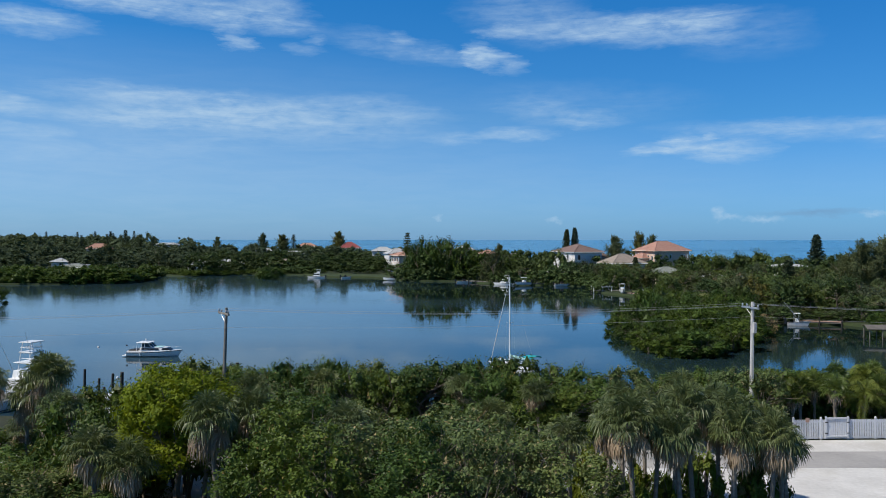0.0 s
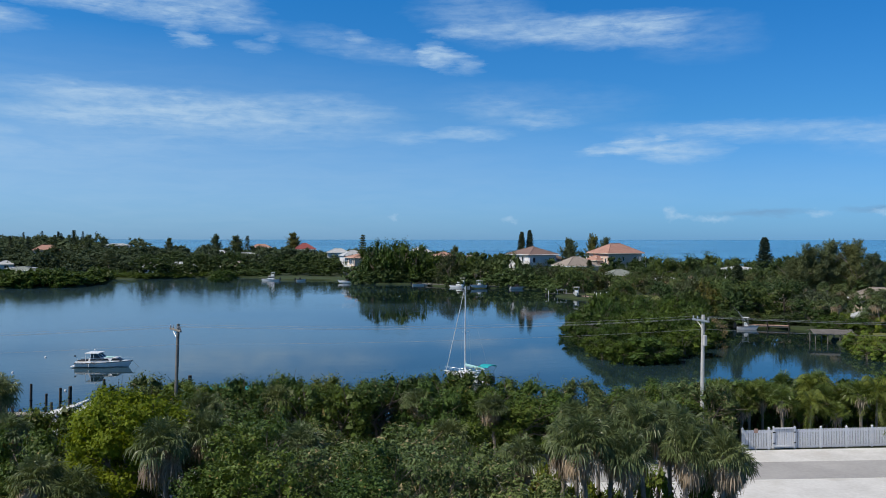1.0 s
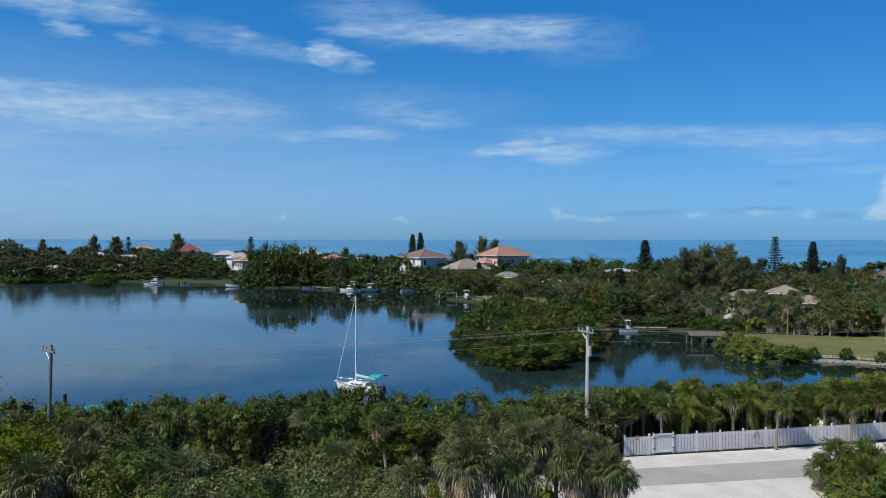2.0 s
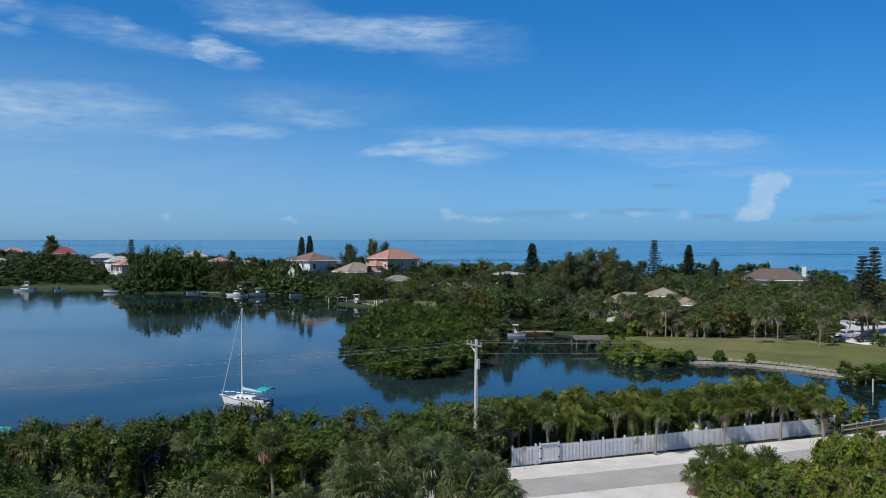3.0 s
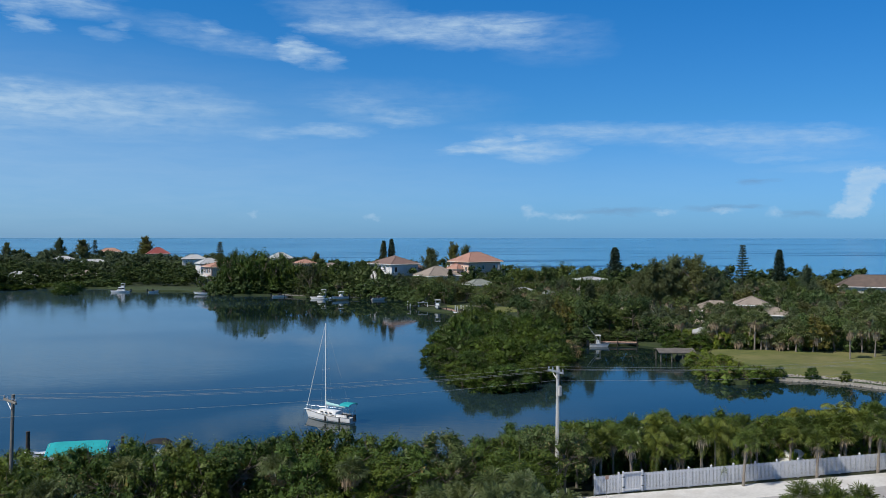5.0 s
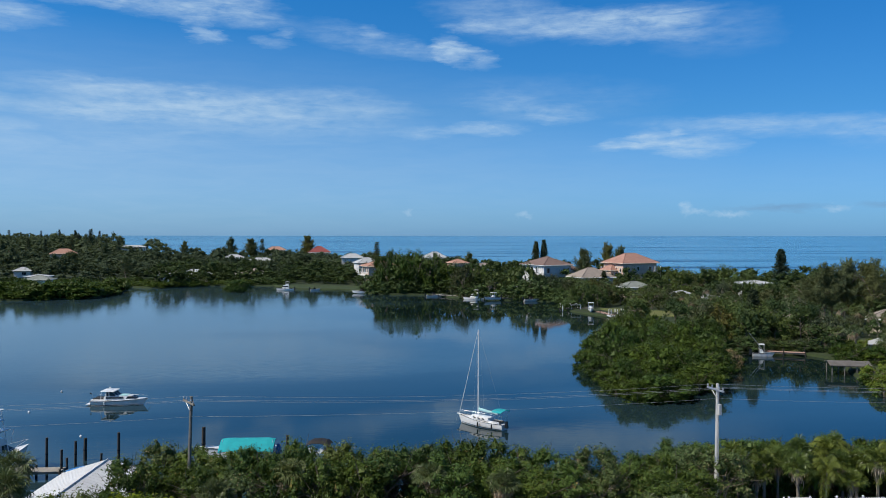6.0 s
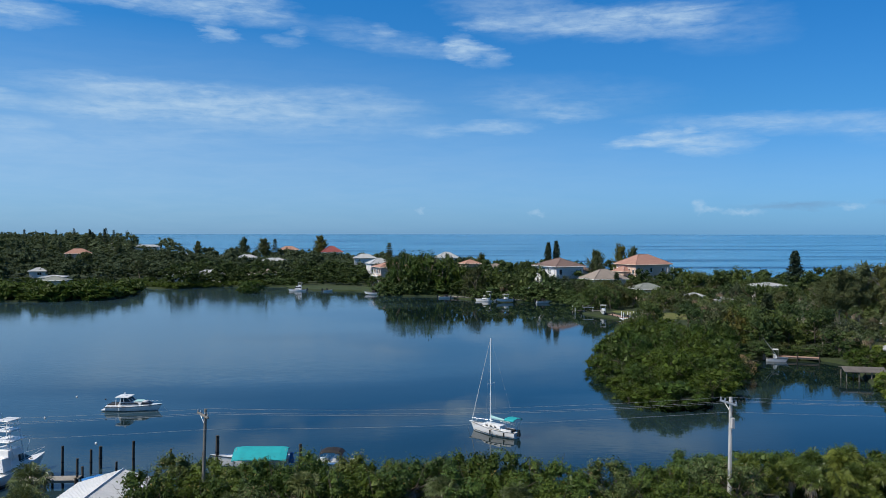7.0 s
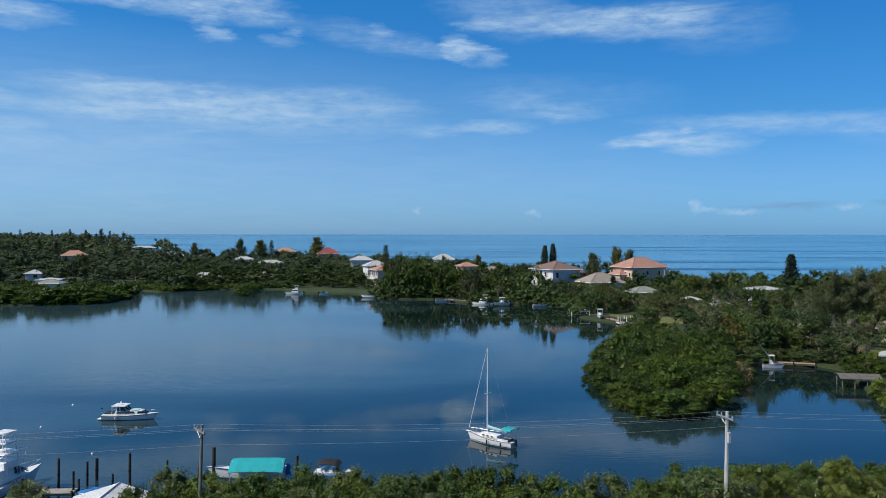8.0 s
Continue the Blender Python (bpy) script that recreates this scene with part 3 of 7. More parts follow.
# sand lot, road and shoulder in front of the fence
land("sand_lot", smooth_line([(9, 54.5), (20, 51.5), (30, 50), (48, 50), (70, 52), (72, 60), (50, 60.9), (20, 60.9), (10, 60.6)], 5, True), 0.34, M_SAND,
     "white shell and sand lot beside the road", slope=0.3, depth=0.2, wobble=0.5, category="sand")
land("sand_patch", smooth_line([(-20, 55.0), (-14, 54.2), (-8, 55.4), (-7, 58.4), (-13, 59.6), (-20, 58.6)], 5, True), 0.34, M_SAND,
     "pale sandy clearing between the palms", slope=0.3, depth=0.2, wobble=0.5, category="sand")
land("road", [(-90, 58.5), (-40, 60.0), (10, 60.9), (40, 61.2), (70, 62.6), (90, 64.5), (90, 69.2), (70, 67.0), (40, 65.7), (10, 65.3), (-40, 64.4), (-90, 63.0)], 0.39, M_ROAD,
     "worn pale grey asphalt road with sandy edges", slope=0.15, depth=0.2, category="road")
land("shoulder", [(-20, 65.0), (10, 65.35), (40, 65.75), (70, 67.05), (76, 67.8), (76, 70.6), (66, 70.3), (46, 69.8), (29, 69.3), (10, 69.0), (-20, 68.6)], 0.365, M_SAND,
     "white sandy road shoulder before the fence", slope=0.3, depth=0.2, wobble=0.4, category="sand")
# lawn and lot beyond the canal
LAWN = smooth_line([(80.5, 122.6), (85.5, 121), (91.0, 117), (95.4, 110.4), (97.6, 104.0), (106, 97), (126, 104), (131, 116), (122, 128), (114, 140), (100, 146), (88, 150), (82, 140), (78, 128)], 5, True)
land("lawn", LAWN, 0.85, M_GRASS, "patchy mown lawn on the canal bank", slope=1.5, depth=0.3, wobble=0.6, category="lawn")
land("parking_lot", smooth_line([(126, 127), (129.5, 119.5), (140, 113), (172, 140), (178, 160), (152, 164), (142, 150), (129, 139)], 5, True), 0.9, M_SAND,
     "white shell parking lot beyond the lawn", slope=0.6, depth=0.3, wobble=0.6, category="sand")
land("lawn", smooth_line([(91, 178), (98, 174), (105, 173), (107, 178), (100, 183), (93, 184)], 5, True), 0.8, M_GRASS, "small sunny lawn behind the waterside shrubs", slope=1.0, depth=0.3, category="lawn")
land("lawn", smooth_line([(64, 169), (70, 170.5), (79, 168), (83, 171), (76, 176), (66, 176)], 5, True), 0.75, M_GRASS, "shaded green lawn behind the small pier", slope=0.8, depth=0.2, category="lawn")
land("lawn", smooth_line([(64, 249), (68, 242), (78, 240), (80, 252), (68, 262), (60, 264)], 5, True), 0.7, M_GRASS, "sloping green waterside lawn", slope=1.5, depth=0.1, category="lawn")
land("marsh", smooth_line([(-62, 388), (-46, 366.5), (-28, 362), (-22, 352), (-14, 352), (-16, 372), (-40, 385), (-58, 394)], 5, True), 0.62, M_MARSH, "low green marsh grass along the far shore", slope=1.0, depth=0.1, category="marsh")

# ---- trees ----

def unit(v):
    return v / np.maximum(np.linalg.norm(v, axis=-1, keepdims=True), 1e-9)


def leaf_faces(p, nrm, size, rng, slim=0.6):
    """Pointed leaves at p, facing about nrm, in any turn."""
    n = len(p)
    t = unit(np.cross(nrm, rng.normal(size=(n, 3))))
    b = np.cross(nrm, t)
    s = (size * rng.uniform(0.6, 1.4, n))[:, None]
    return np.stack([p + b * s * slim * 0.5 - t * s * 0.35, p + t * s * 0.65 - nrm * s * 0.12, p - b * s * slim * 0.5 - t * s * 0.35], axis=1)


def crown_leaves(rng, clumps, per, size, outward=1.0, flat=0.8, loose=0.32, spread=0.17):
    """Leaves on sprays round each clump (x, y, z, r): the sprays stick out unevenly, their leaves face up and out."""
    c = np.array(clumps)
    sprays = max(1, per // 12)
    cc = np.repeat(c, sprays, axis=0)
    m = len(cc)
    d = unit(rng.normal(size=(m, 3)) + np.array([0, 0, 0.45]))
    tip = cc[:, :3] + d * (cc[:, 3] * rng.uniform(0.68, 1.22, m) ** 0.8)[:, None] * np.array([1, 1, flat])
    n = m * 12
    ds = np.repeat(d, 12, axis=0)
    rad = np.repeat(cc[:, 3], 12)[:, None]
    p = np.repeat(tip, 12, axis=0) + rng.normal(size=(n, 3)) * rad * np.array([spread, spread, spread * 0.75]) - ds * rng.uniform(0, 0.35, (n, 1)) * rad
    nrm = unit(ds * outward + rng.normal(size=(n, 3)) * loose + np.array([0, 0, 0.35]))
    return leaf_faces(p, nrm, size, rng)


OCTA = np.array([[(sx, 0, 0), (0, sy, 0), (0, 0, sz)] for sx in (-1, 1) for sy in (-1, 1) for sz in (-1, 1)], float)


def crown_filler(rng, clumps, share=0.55, flat=0.8):
    """Solid octahedra added inside each clump (x, y, z, r) to block light and darken its gaps."""
    c = np.array(clumps)
    tri = np.repeat(OCTA[None], len(c), axis=0) + rng.normal(size=(len(c), 8, 3, 3)) * 0.22
    tri = tri * (c[:, 3] * share)[:, None, None, None] * np.array([1, 1, flat]) + c[:, None, None, :3]
    return tri.reshape(-1, 3, 3)


def crown_clumps(rng, height, base, radius, count, clump, lean=0.25, top_heavy=0.0):
    """Clump centres that fill an uneven dome from base to height."""
    out = []
    lobes = rng.uniform(0.72, 1.15, 7)
    for _ in range(count):
        a = rng.uniform(0, 2 * math.pi)
        k = rng.uniform(0, 1) ** 0.75
        lobe = np.interp(a / (2 * math.pi) * 7, np.arange(8), np.append(lobes, lobes[0]))
        prof = math.sin(math.pi * min(1.0, 0.18 + 0.74 * k)) ** 0.7
        rr = radius * lobe * prof * rng.uniform(0.35, 1.0) ** 0.5
        r = clump * rng.uniform(0.65, 1.3)
        out.append((math.cos(a) * rr, math.sin(a) * rr, base + (height - base) * k * rng.uniform(0.9, 1.0) - r * 0.5 + top_heavy * (1 - rr / radius), r))
    return out


def trunk_with_limbs(rng, height, base, radius, thick, limbs=6, stems=1):
    bm = bmesh.new()
    for s in range(stems):
        a0 = rng.uniform(0, 6.28)
        off = Vector((math.cos(a0), math.sin(a0), 0)) * (0.0 if stems == 1 else thick * 2.5)
        top = Vector((rng.uniform(-0.2, 0.2), rng.uniform(-0.2, 0.2), 1)) * (base + (height - base) * 0.45)
        pts = [off + Vector((0, 0, -0.4)), off * 1.2 + Vector((0.04 * height * rng.normal(), 0.04 * height * rng.normal(), top.z * 0.5)), off * 2 + top]
        tube(bm, pts, [thick * 1.25, thick, thick * 0.6], 7)
        for k in range(limbs):
            a = 2 * math.pi * (k + rng.uniform(0, 0.7)) / limbs
            st = pts[1].lerp(pts[2], rng.uniform(0.0, 1.0))
            en = Vector((math.cos(a) * radius * rng.uniform(0.5, 0.85), math.sin(a) * radius * rng.uniform(0.5, 0.85), base + (height - base) * rng.uniform(0.3, 0.85)))
            mid = st.lerp(en, 0.5) + Vector((0, 0, 0.12 * radius))
            tube(bm, [st, mid, en], [thick * 0.5, thick * 0.33, thick * 0.12], 5)
            for _ in range(2):
                e2 = en + Vector((rng.normal(), rng.normal(), abs(rng.normal()))) * radius * 0.22
                tube(bm, [mid, mid.lerp(e2, 0.6), e2], [thick * 0.25, thick * 0.16, thick * 0.07], 4)
    return bm


def broad_tree(name, label, seed, height, radius, leaf, leaf_mat, per=60, count=110, clump=0.75, base=0.9, thick=0.13, stems=2, category="tree", group="", twigs=0, mass=0.0):
    rng = np.random.default_rng(seed)
    ob = thing(name, Matrix(), label, category, group)
    part("trunk", trunk_with_limbs(rng, height, base, radius, thick, 5, stems), M_BARK, ob, smooth=True)
    clumps = crown_clumps(rng, height, base, radius, count, clump)
    q = crown_leaves(rng, clumps, per, leaf, flat=1.2 if leaf > 0.2 else 0.9, spread=0.30 if leaf > 0.2 else 0.2, loose=0.5 if leaf > 0.2 else 0.4)
    if mass:
        q = np.concatenate([q, crown_filler(rng, clumps, mass, 1.1)])
    put_mesh("crown", quads_mesh("crown", q, leaf_mat), ob)
    for _ in range(twigs):
        a, r = rng.uniform(0, 6.28), radius * rng.uniform(0.4, 0.95)
        st = Vector((math.cos(a) * r * 0.7, math.sin(a) * r * 0.7, height * rng.uniform(0.5, 0.85)))
        en = st + Vector((math.cos(a) * 0.5, math.sin(a) * 0.5, 0.6)) * rng.uniform(0.8, 1.7)
        part("twig", tubed([st, st.lerp(en, 0.5) + Vector((0.08 * rng.normal(), 0.08 * rng.normal(), 0)), en], [0.03, 0.02, 0.006], 4), L_DRY, ob, "pale bare twig")
    return ob


def fan(rng, out, centre, direction, radius, blades, droop):
    """One fan leaf: narrow blades that radiate from the end of its stalk and bend down at the tips."""
    d = direction / np.linalg.norm(direction)
    side = np.cross(d, [0, 0, 1.0])
    side = side / max(np.linalg.norm(side), 1e-6)
    up = np.cross(side, d)
    roll = rng.normal() * 0.5
    side, up = side * math.cos(roll) + up * math.sin(roll), up * math.cos(roll) - side * math.sin(roll)
    for k in range(blades):
        a = math.radians(-135 + 270 * k / (blades - 1)) + rng.normal() * 0.05
        ray = d * math.cos(a) + side * math.sin(a)
        ray = ray + up * (0.22 - 0.30 * abs(math.sin(a)))
        ray = ray / np.linalg.norm(ray)
        w = np.cross(ray, up)
        w = w / max(np.linalg.norm(w), 1e-6) * radius * 0.82 / blades + up * radius * 0.02 * (1 if k % 2 else -1)
        ln = radius * rng.uniform(0.8, 1.08)
        mid = centre + ray * ln * 0.58 + np.array([0, 0, -droop * 0.16 * ln])
        tip = centre + ray * ln * (1.0 - 0.2 * droop) + np.array([0, 0, -droop * (0.55 + 0.45 * rng.random()) * ln])
        out.append([centre + ray * 0.05, mid - w, tip, mid + w])


def fan_palm(name, label, seed, trunk_h, crown_r, fans=34, blades=15, dead=7, lean=0.06, group="", leaf_mat=None, hang=1.0):
    rng = np.random.default_rng(seed)
    ob = thing(name, Matrix(), label, "palm tree", group)
    bend = Vector((rng.normal(), rng.normal(), 0)) * lean * trunk_h
    pts = [Vector((0, 0, -0.3)) + bend * 0.0, Vector((0, 0, trunk_h * 0.35)) + bend * 0.25, Vector((0, 0, trunk_h * 0.7)) + bend * 0.6, Vector((0, 0, trunk_h)) + bend]
    bm = tubed(pts, [0.17, 0.125, 0.125, 0.15], 9)
    # old leaf bases round the upper trunk
    for k in range(26):
        a, z = k * 2.4, trunk_h * (0.55 + 0.45 * k / 26)
        c = Vector((0, 0, z)) + bend * (z / trunk_h)
        o = Vector((math.cos(a), math.sin(a), 0.0))
        tube(bm, [c + o * 0.10, c + o * 0.24 + Vector((0, 0, 0.20))], [0.04, 0.015], 4)
    part("trunk", bm, M_PALMBARK, ob)
    top = np.array(pts[-1])
    live, gone = [], []
    for k in range(fans + dead):
        a = k * 2.39996 + rng.normal() * 0.15
        f = k / fans
        lift = math.radians(84 - 100 * f ** 0.85) if k < fans else math.radians(rng.uniform(-86, -38))
        way = np.array([math.cos(a) * math.cos(lift), math.sin(a) * math.cos(lift), math.sin(lift)])
        stalk = crown_r * (rng.uniform(0.40, 0.70) if k < fans else rng.uniform(0.30, 0.66))
        c = top + way * stalk + np.array([0, 0, 0.1])
        w = unit(np.cross(way, [0.3, 0.2, 1.0])) * 0.022
        (live if k < fans else gone).append([top - w, c - w * 0.6, c + w * 0.6, top + w])
        way2 = way + np.array([0, 0, -0.2])
        fan(rng, live if k < fans else gone, c, way2, crown_r * 0.46 * rng.uniform(0.8, 1.15), blades, (0.30 + 0.55 * min(1.0, f)) * hang if k < fans else 1.1)
    put_mesh("crown", quads_mesh("crown", np.array(live), leaf_mat or L_PALM), ob)
    if dead:
        put_mesh("skirt", quads_mesh("skirt", np.array(gone), L_DEADPALM), ob, "dry brown hanging fronds")
    return ob


def feather_palm(name, label, seed, trunk_h, frond_len, leaf_mat, fronds=15, leaflets=26, group="", lean=0.05):
    rng = np.random.default_rng(seed)
    ob = thing(name, Matrix(), label, "palm tree", group)
    bend = Vector((rng.normal(), rng.normal(), 0)) * lean * trunk_h
    pts = [Vector((0, 0, -0.3)), Vector((0, 0, trunk_h * 0.5)) + bend * 0.35, Vector((0, 0, trunk_h)) + bend]
    part("trunk", tubed(pts, [0.16, 0.11, 0.10], 8), M_PALMBARK, ob)
    top = np.array(pts[-1])
    quads, spine = [], bmesh.new()
    for k in range(fronds):
        a = k * 2.39996 + rng.normal() * 0.2
        lift = math.radians(75 - 85 * k / fronds)
        h = np.array([math.cos(a), math.sin(a), 0])
        line = []
        for j in range(7):
            s = j / 6
            line.append(top + h * frond_len * s * math.cos(lift * (1 - 0.2 * s)) + np.array([0, 0, frond_len * (s * math.sin(lift) - 0.62 * s * s)]))
        tube(spine, line, [0.03, 0.026, 0.022, 0.018, 0.014, 0.01, 0.006], 4)
        side = np.cross(h, [0, 0, 1])
        for j in range(leaflets):
            s = 0.14 + 0.86 * j / leaflets
            i = min(int(s * 6), 5)
            p = line[i] + (line[i + 1] - line[i]) * (s * 6 - i)
            along = unit(line[i + 1] - line[i])
            ln = frond_len * 0.30 * (0.45 + math.sin(math.pi * min(1, s * 0.95)) * 0.6)
            for sg in (-1, 1):
                w = side * sg + along * 0.5 + np.array([0, 0, -0.42 + 0.1 * rng.normal()])
                w = unit(w)
                tip = p + w * ln
                mid = p + w * ln * 0.5 + np.array([0, 0, 0.05 * ln])
                q = along * 0.032 * frond_len / 2.4
                quads.append([p, mid - q, tip + np.array([0, 0, -0.12 * ln]), mid + q])
    part("midrib", spine, leaf_mat, ob)
    put_mesh("crown", quads_mesh("crown", np.array(quads), leaf_mat), ob)
    return ob


def tier_pine(name, label, seed, height, radius, tiers=16, group="", dense=1.0, column=False):
    """A Norfolk pine: a straight stem with rings of level boughs, shorter to the top."""
    rng = np.random.default_rng(seed)
    ob = thing(name, Matrix(), label, "pine tree", group)
    boughs = tubed([(0, 0, -0.4), (0, 0, height * 0.5), (0, 0, height)], [0.32, 0.2, 0.04], 8)
    p, nrm = [], []
    for k in range(tiers):
        f = (k + 0.5) / tiers
        z = height * (0.10 + 0.90 * f)
        prof = (1 - f) ** 0.65 if not column else min(1.0, 1.5 * (1.02 - f)) ** 0.6
        arms = int(rng.integers(5, 8))
        for j in range(arms):
            a = 2 * math.pi * j / arms + k * 0.7 + rng.normal() * 0.1
            ln = radius * max(0.18, prof) * rng.uniform(0.8, 1.1)
            h = np.array([math.cos(a), math.sin(a), 0.0])
            end = np.array([0, 0, z]) + h * ln + np.array([0, 0, (0.12 if not column else 0.5) * ln])
            tube(boughs, [(0, 0, z), end], [0.05, 0.015], 4)
            n = int(30 * dense)
            s = rng.uniform(0.12, 1.0, n)
            c = np.array([0, 0, z]) + (end - np.array([0, 0, z])) * s[:, None] + rng.normal(size=(n, 3)) * np.array([0.22, 0.22, 0.16 if column else 0.07]) * radius * 0.35
            p.append(c)
            nrm.append(unit(rng.normal(size=(n, 3)) + np.array([0, 0, 0.6])))
    part("trunk", boughs, M_BARK, ob)
    put_mesh("needles", quads_mesh("needles", leaf_faces(np.concatenate(p), np.concatenate(nrm), 0.6, rng, 0.45), L_PINE), ob)
    return ob


def feather_pine(name, label, seed, height, radius, group="", plumes=60):
    """A casuarina: many upswept, wispy plumes with ragged tips."""
    rng = np.random.default_rng(seed)
    ob = thing(name, Matrix(), label, "pine tree", group)
    part("trunk", trunk_with_limbs(rng, height * 0.9, height * 0.25, radius, 0.25, 6, 1), M_BARK, ob, smooth=True)
    p, nrm = [], []
    for _ in range(plumes):
        a = rng.uniform(0, 6.28)
        k = rng.uniform(0.15, 1.0)
        st = np.array([0, 0, height * (0.15 + 0.6 * k)])
        rr = radius * (1.15 - 0.8 * k) * rng.uniform(0.35, 1.1)
        en = np.array([math.cos(a) * rr, math.sin(a) * rr, min(height, st[2] + height * rng.uniform(0.12, 0.3))])
        n = 60
        s = rng.uniform(0.25, 1.0, n)
        c = st + (en - st) * s[:, None] + rng.normal(size=(n, 3)) * 0.075 * radius * (1.4 - s[:, None])
        p.append(c)
        nrm.append(unit(rng.normal(size=(n, 3)) + np.array([math.cos(a), math.sin(a), 0.2])))
    put_mesh("needles", quads_mesh("needles", leaf_faces(np.concatenate(p), np.concatenate(nrm), 1.25, rng, 0.11), L_CASUARINA), ob)
    return ob


def stand(ob, x, y, z=0.3, turn=0.0, s=1.0, sz=None):
    """The matrix of a tree at its place."""
    return Matrix.Translation((x, y, z)) @ Matrix.Rotation(turn, 4, "Z") @ Matrix.Diagonal((s, s, sz or s, 1))


class Stock:
    """One tree built once, then set out many times."""

    def __init__(self, ob):
        self.ob, self.used = ob, False

    def set(self, x, y, z=0.3, turn=0.0, s=1.0, sz=None, label=""):
        m = stand(self.ob, x, y, z, turn, s, sz)
        if self.used:
            ob = copy_thing(self.ob, m)
            loc, rot, sc = m.decompose()
            ob.location, ob.rotation_euler, ob.scale = loc, rot.to_euler(), sc
        else:
            self.used, ob = True, self.ob
            loc, rot, sc = m.decompose()
            ob.location, ob.rotation_euler, ob.scale = loc, rot.to_euler(), sc
        if label:
            ob["label"] = label
        return ob

# ---- houses ----


def hip_roof(w, d, rise, over, thick=0.25):
    """A hip roof over a plan w by d, its eaves at z = 0."""
    bm = bmesh.new()
    x, y = w / 2 + over, d / 2 + over
    if x >= y:
        ends = [Vector((-(x - y), 0, rise)), Vector((x - y, 0, rise))]
    else:
        ends = [Vector((0, -(y - x), rise)), Vector((0, y - x, rise))]
    lo = [bm.verts.new(p) for p in ((-x, -y, -thick), (x, -y, -thick), (x, y, -thick), (-x, y, -thick))]
    up = [bm.verts.new(p) for p in ((-x, -y, 0), (x, -y, 0), (x, y, 0), (-x, y, 0))]
    a, b = bm.verts.new(ends[0]), bm.verts.new(ends[1] + Vector((1e-3, 1e-3, 0)))
    for k in range(4):
        bm.faces.new((lo[k], lo[(k + 1) % 4], up[(k + 1) % 4], up[k]))
    bm.faces.new(lo[::-1])
    if x >= y:
        for f in ((up[0], up[1], b, a), (up[1], up[2], b), (up[2], up[3], a, b), (up[3], up[0], a)):
            bm.faces.new(f)
    else:
        for f in ((up[0], up[1], a), (up[1], up[2], b, a), (up[2], up[3], b), (up[3], up[0], a, b)):
            bm.faces.new(f)
    return bm


def window(parent, x, y, z, w, h, side, arched=False):
    """A window in the wall that faces side (front -y, left -x, right +x): a frame, a dark pane and a sill."""
    turn = {"front": 0, "left": -90, "right": 90}[side]
    hold = boxed(-w / 2, -0.06, 0, w / 2, -0.02, h)
    fr = bmesh.new()
    t = 0.12
    box(fr, -w / 2 - t, -0.12, -t, -w / 2, 0.05, h + t)
    box(fr, w / 2, -0.12, -t, w / 2 + t, 0.05, h + t)
    box(fr, -w / 2, -0.12, h, w / 2, 0.05, h + t)
    box(fr, -w / 2, -0.12, -t, w / 2, 0.05, 0)
    if w > 1.3:
        box(fr, -0.04, -0.1, 0, 0.04, 0.0, h)
    if arched:
        seg = [(math.cos(a) * (w / 2 + t), -0.1, h + t + math.sin(a) * w * 0.45) for a in np.linspace(0, math.pi, 9)]
        tube(fr, seg, 0.1, 4)
    ob = part("window", fr, M_TRIM, parent)
    ob.matrix_basis = pose(x, y, z, 0, 0, turn)
    part("pane", hold, M_PANE, ob)
    box_bm = boxed(-w / 2 - 0.2, -0.25, -0.24, w / 2 + 0.2, 0.02, -0.122)
    part("sill", box_bm, M_TRIM, ob)
    return ob


def house(label, x, y, z, turn, w, d, wall_h, rise, wall_mat, roof_mat, over=0.7, windows=(), category="house", ridge_caps=True, seams=False):
    """A house: walls, a hip roof with ridge caps and fascia, and its windows. windows: (side, along, up, width, height, arched)."""
    ob = thing("house", pose(x, y, z, 0, 0, turn), label, category)
    part("wall", boxed(-w / 2, -d / 2, -0.5, w / 2, d / 2, wall_h, bevel=0.03), wall_mat, ob)
    roof = part("roof", hip_roof(w, d, rise, over), roof_mat, ob)
    roof.location = (0, 0, wall_h + 0.26)
    X, Y = w / 2 + over, d / 2 + over
    if ridge_caps:
        caps = bmesh.new()
        e = [Vector((-(X - Y), 0, rise)), Vector((X - Y, 0, rise))] if X >= Y else [Vector((0, -(Y - X), rise)), Vector((0, Y - X, rise))]
        if X >= Y:
            runs = [(e[0], e[1]), (e[0], (-X, -Y, 0)), (e[0], (-X, Y, 0)), (e[1], (X, -Y, 0)), (e[1], (X, Y, 0))]
        else:
            runs = [(e[0], e[1]), (e[0], (-X, -Y, 0)), (e[0], (X, -Y, 0)), (e[1], (-X, Y, 0)), (e[1], (X, Y, 0))]
        for a, b in runs:
            tube(caps, [Vector(a) + Vector((0, 0, 0.02)), Vector(b) + Vector((0, 0, 0.02))], 0.13, 5)
        part("ridge_cap", caps, roof_mat, roof)
    fas = bmesh.new()
    for x0, y0, x1, y1 in ((-X, -Y, X, -Y), (-X, Y, X, Y), (-X, -Y, -X, Y), (X, -Y, X, Y)):
        tube(fas, [(x0, y0, -0.15), (x1, y1, -0.15)], 0.14, 4)
    part("fascia", fas, roof_mat if roof_mat is M_WHITEROOF else M_TRIM if wall_mat is not M_PINK else M_CREAM, roof)
    for side, along, up, ww, hh, arch in windows:
        if side == "front":
            window(ob, along, -d / 2, up, ww, hh, side, arch)
        elif side == "left":
            window(ob, -w / 2, along, up, ww, hh, side, arch)
        else:
            window(ob, w / 2, along, up, ww, hh, side, arch)
    return ob


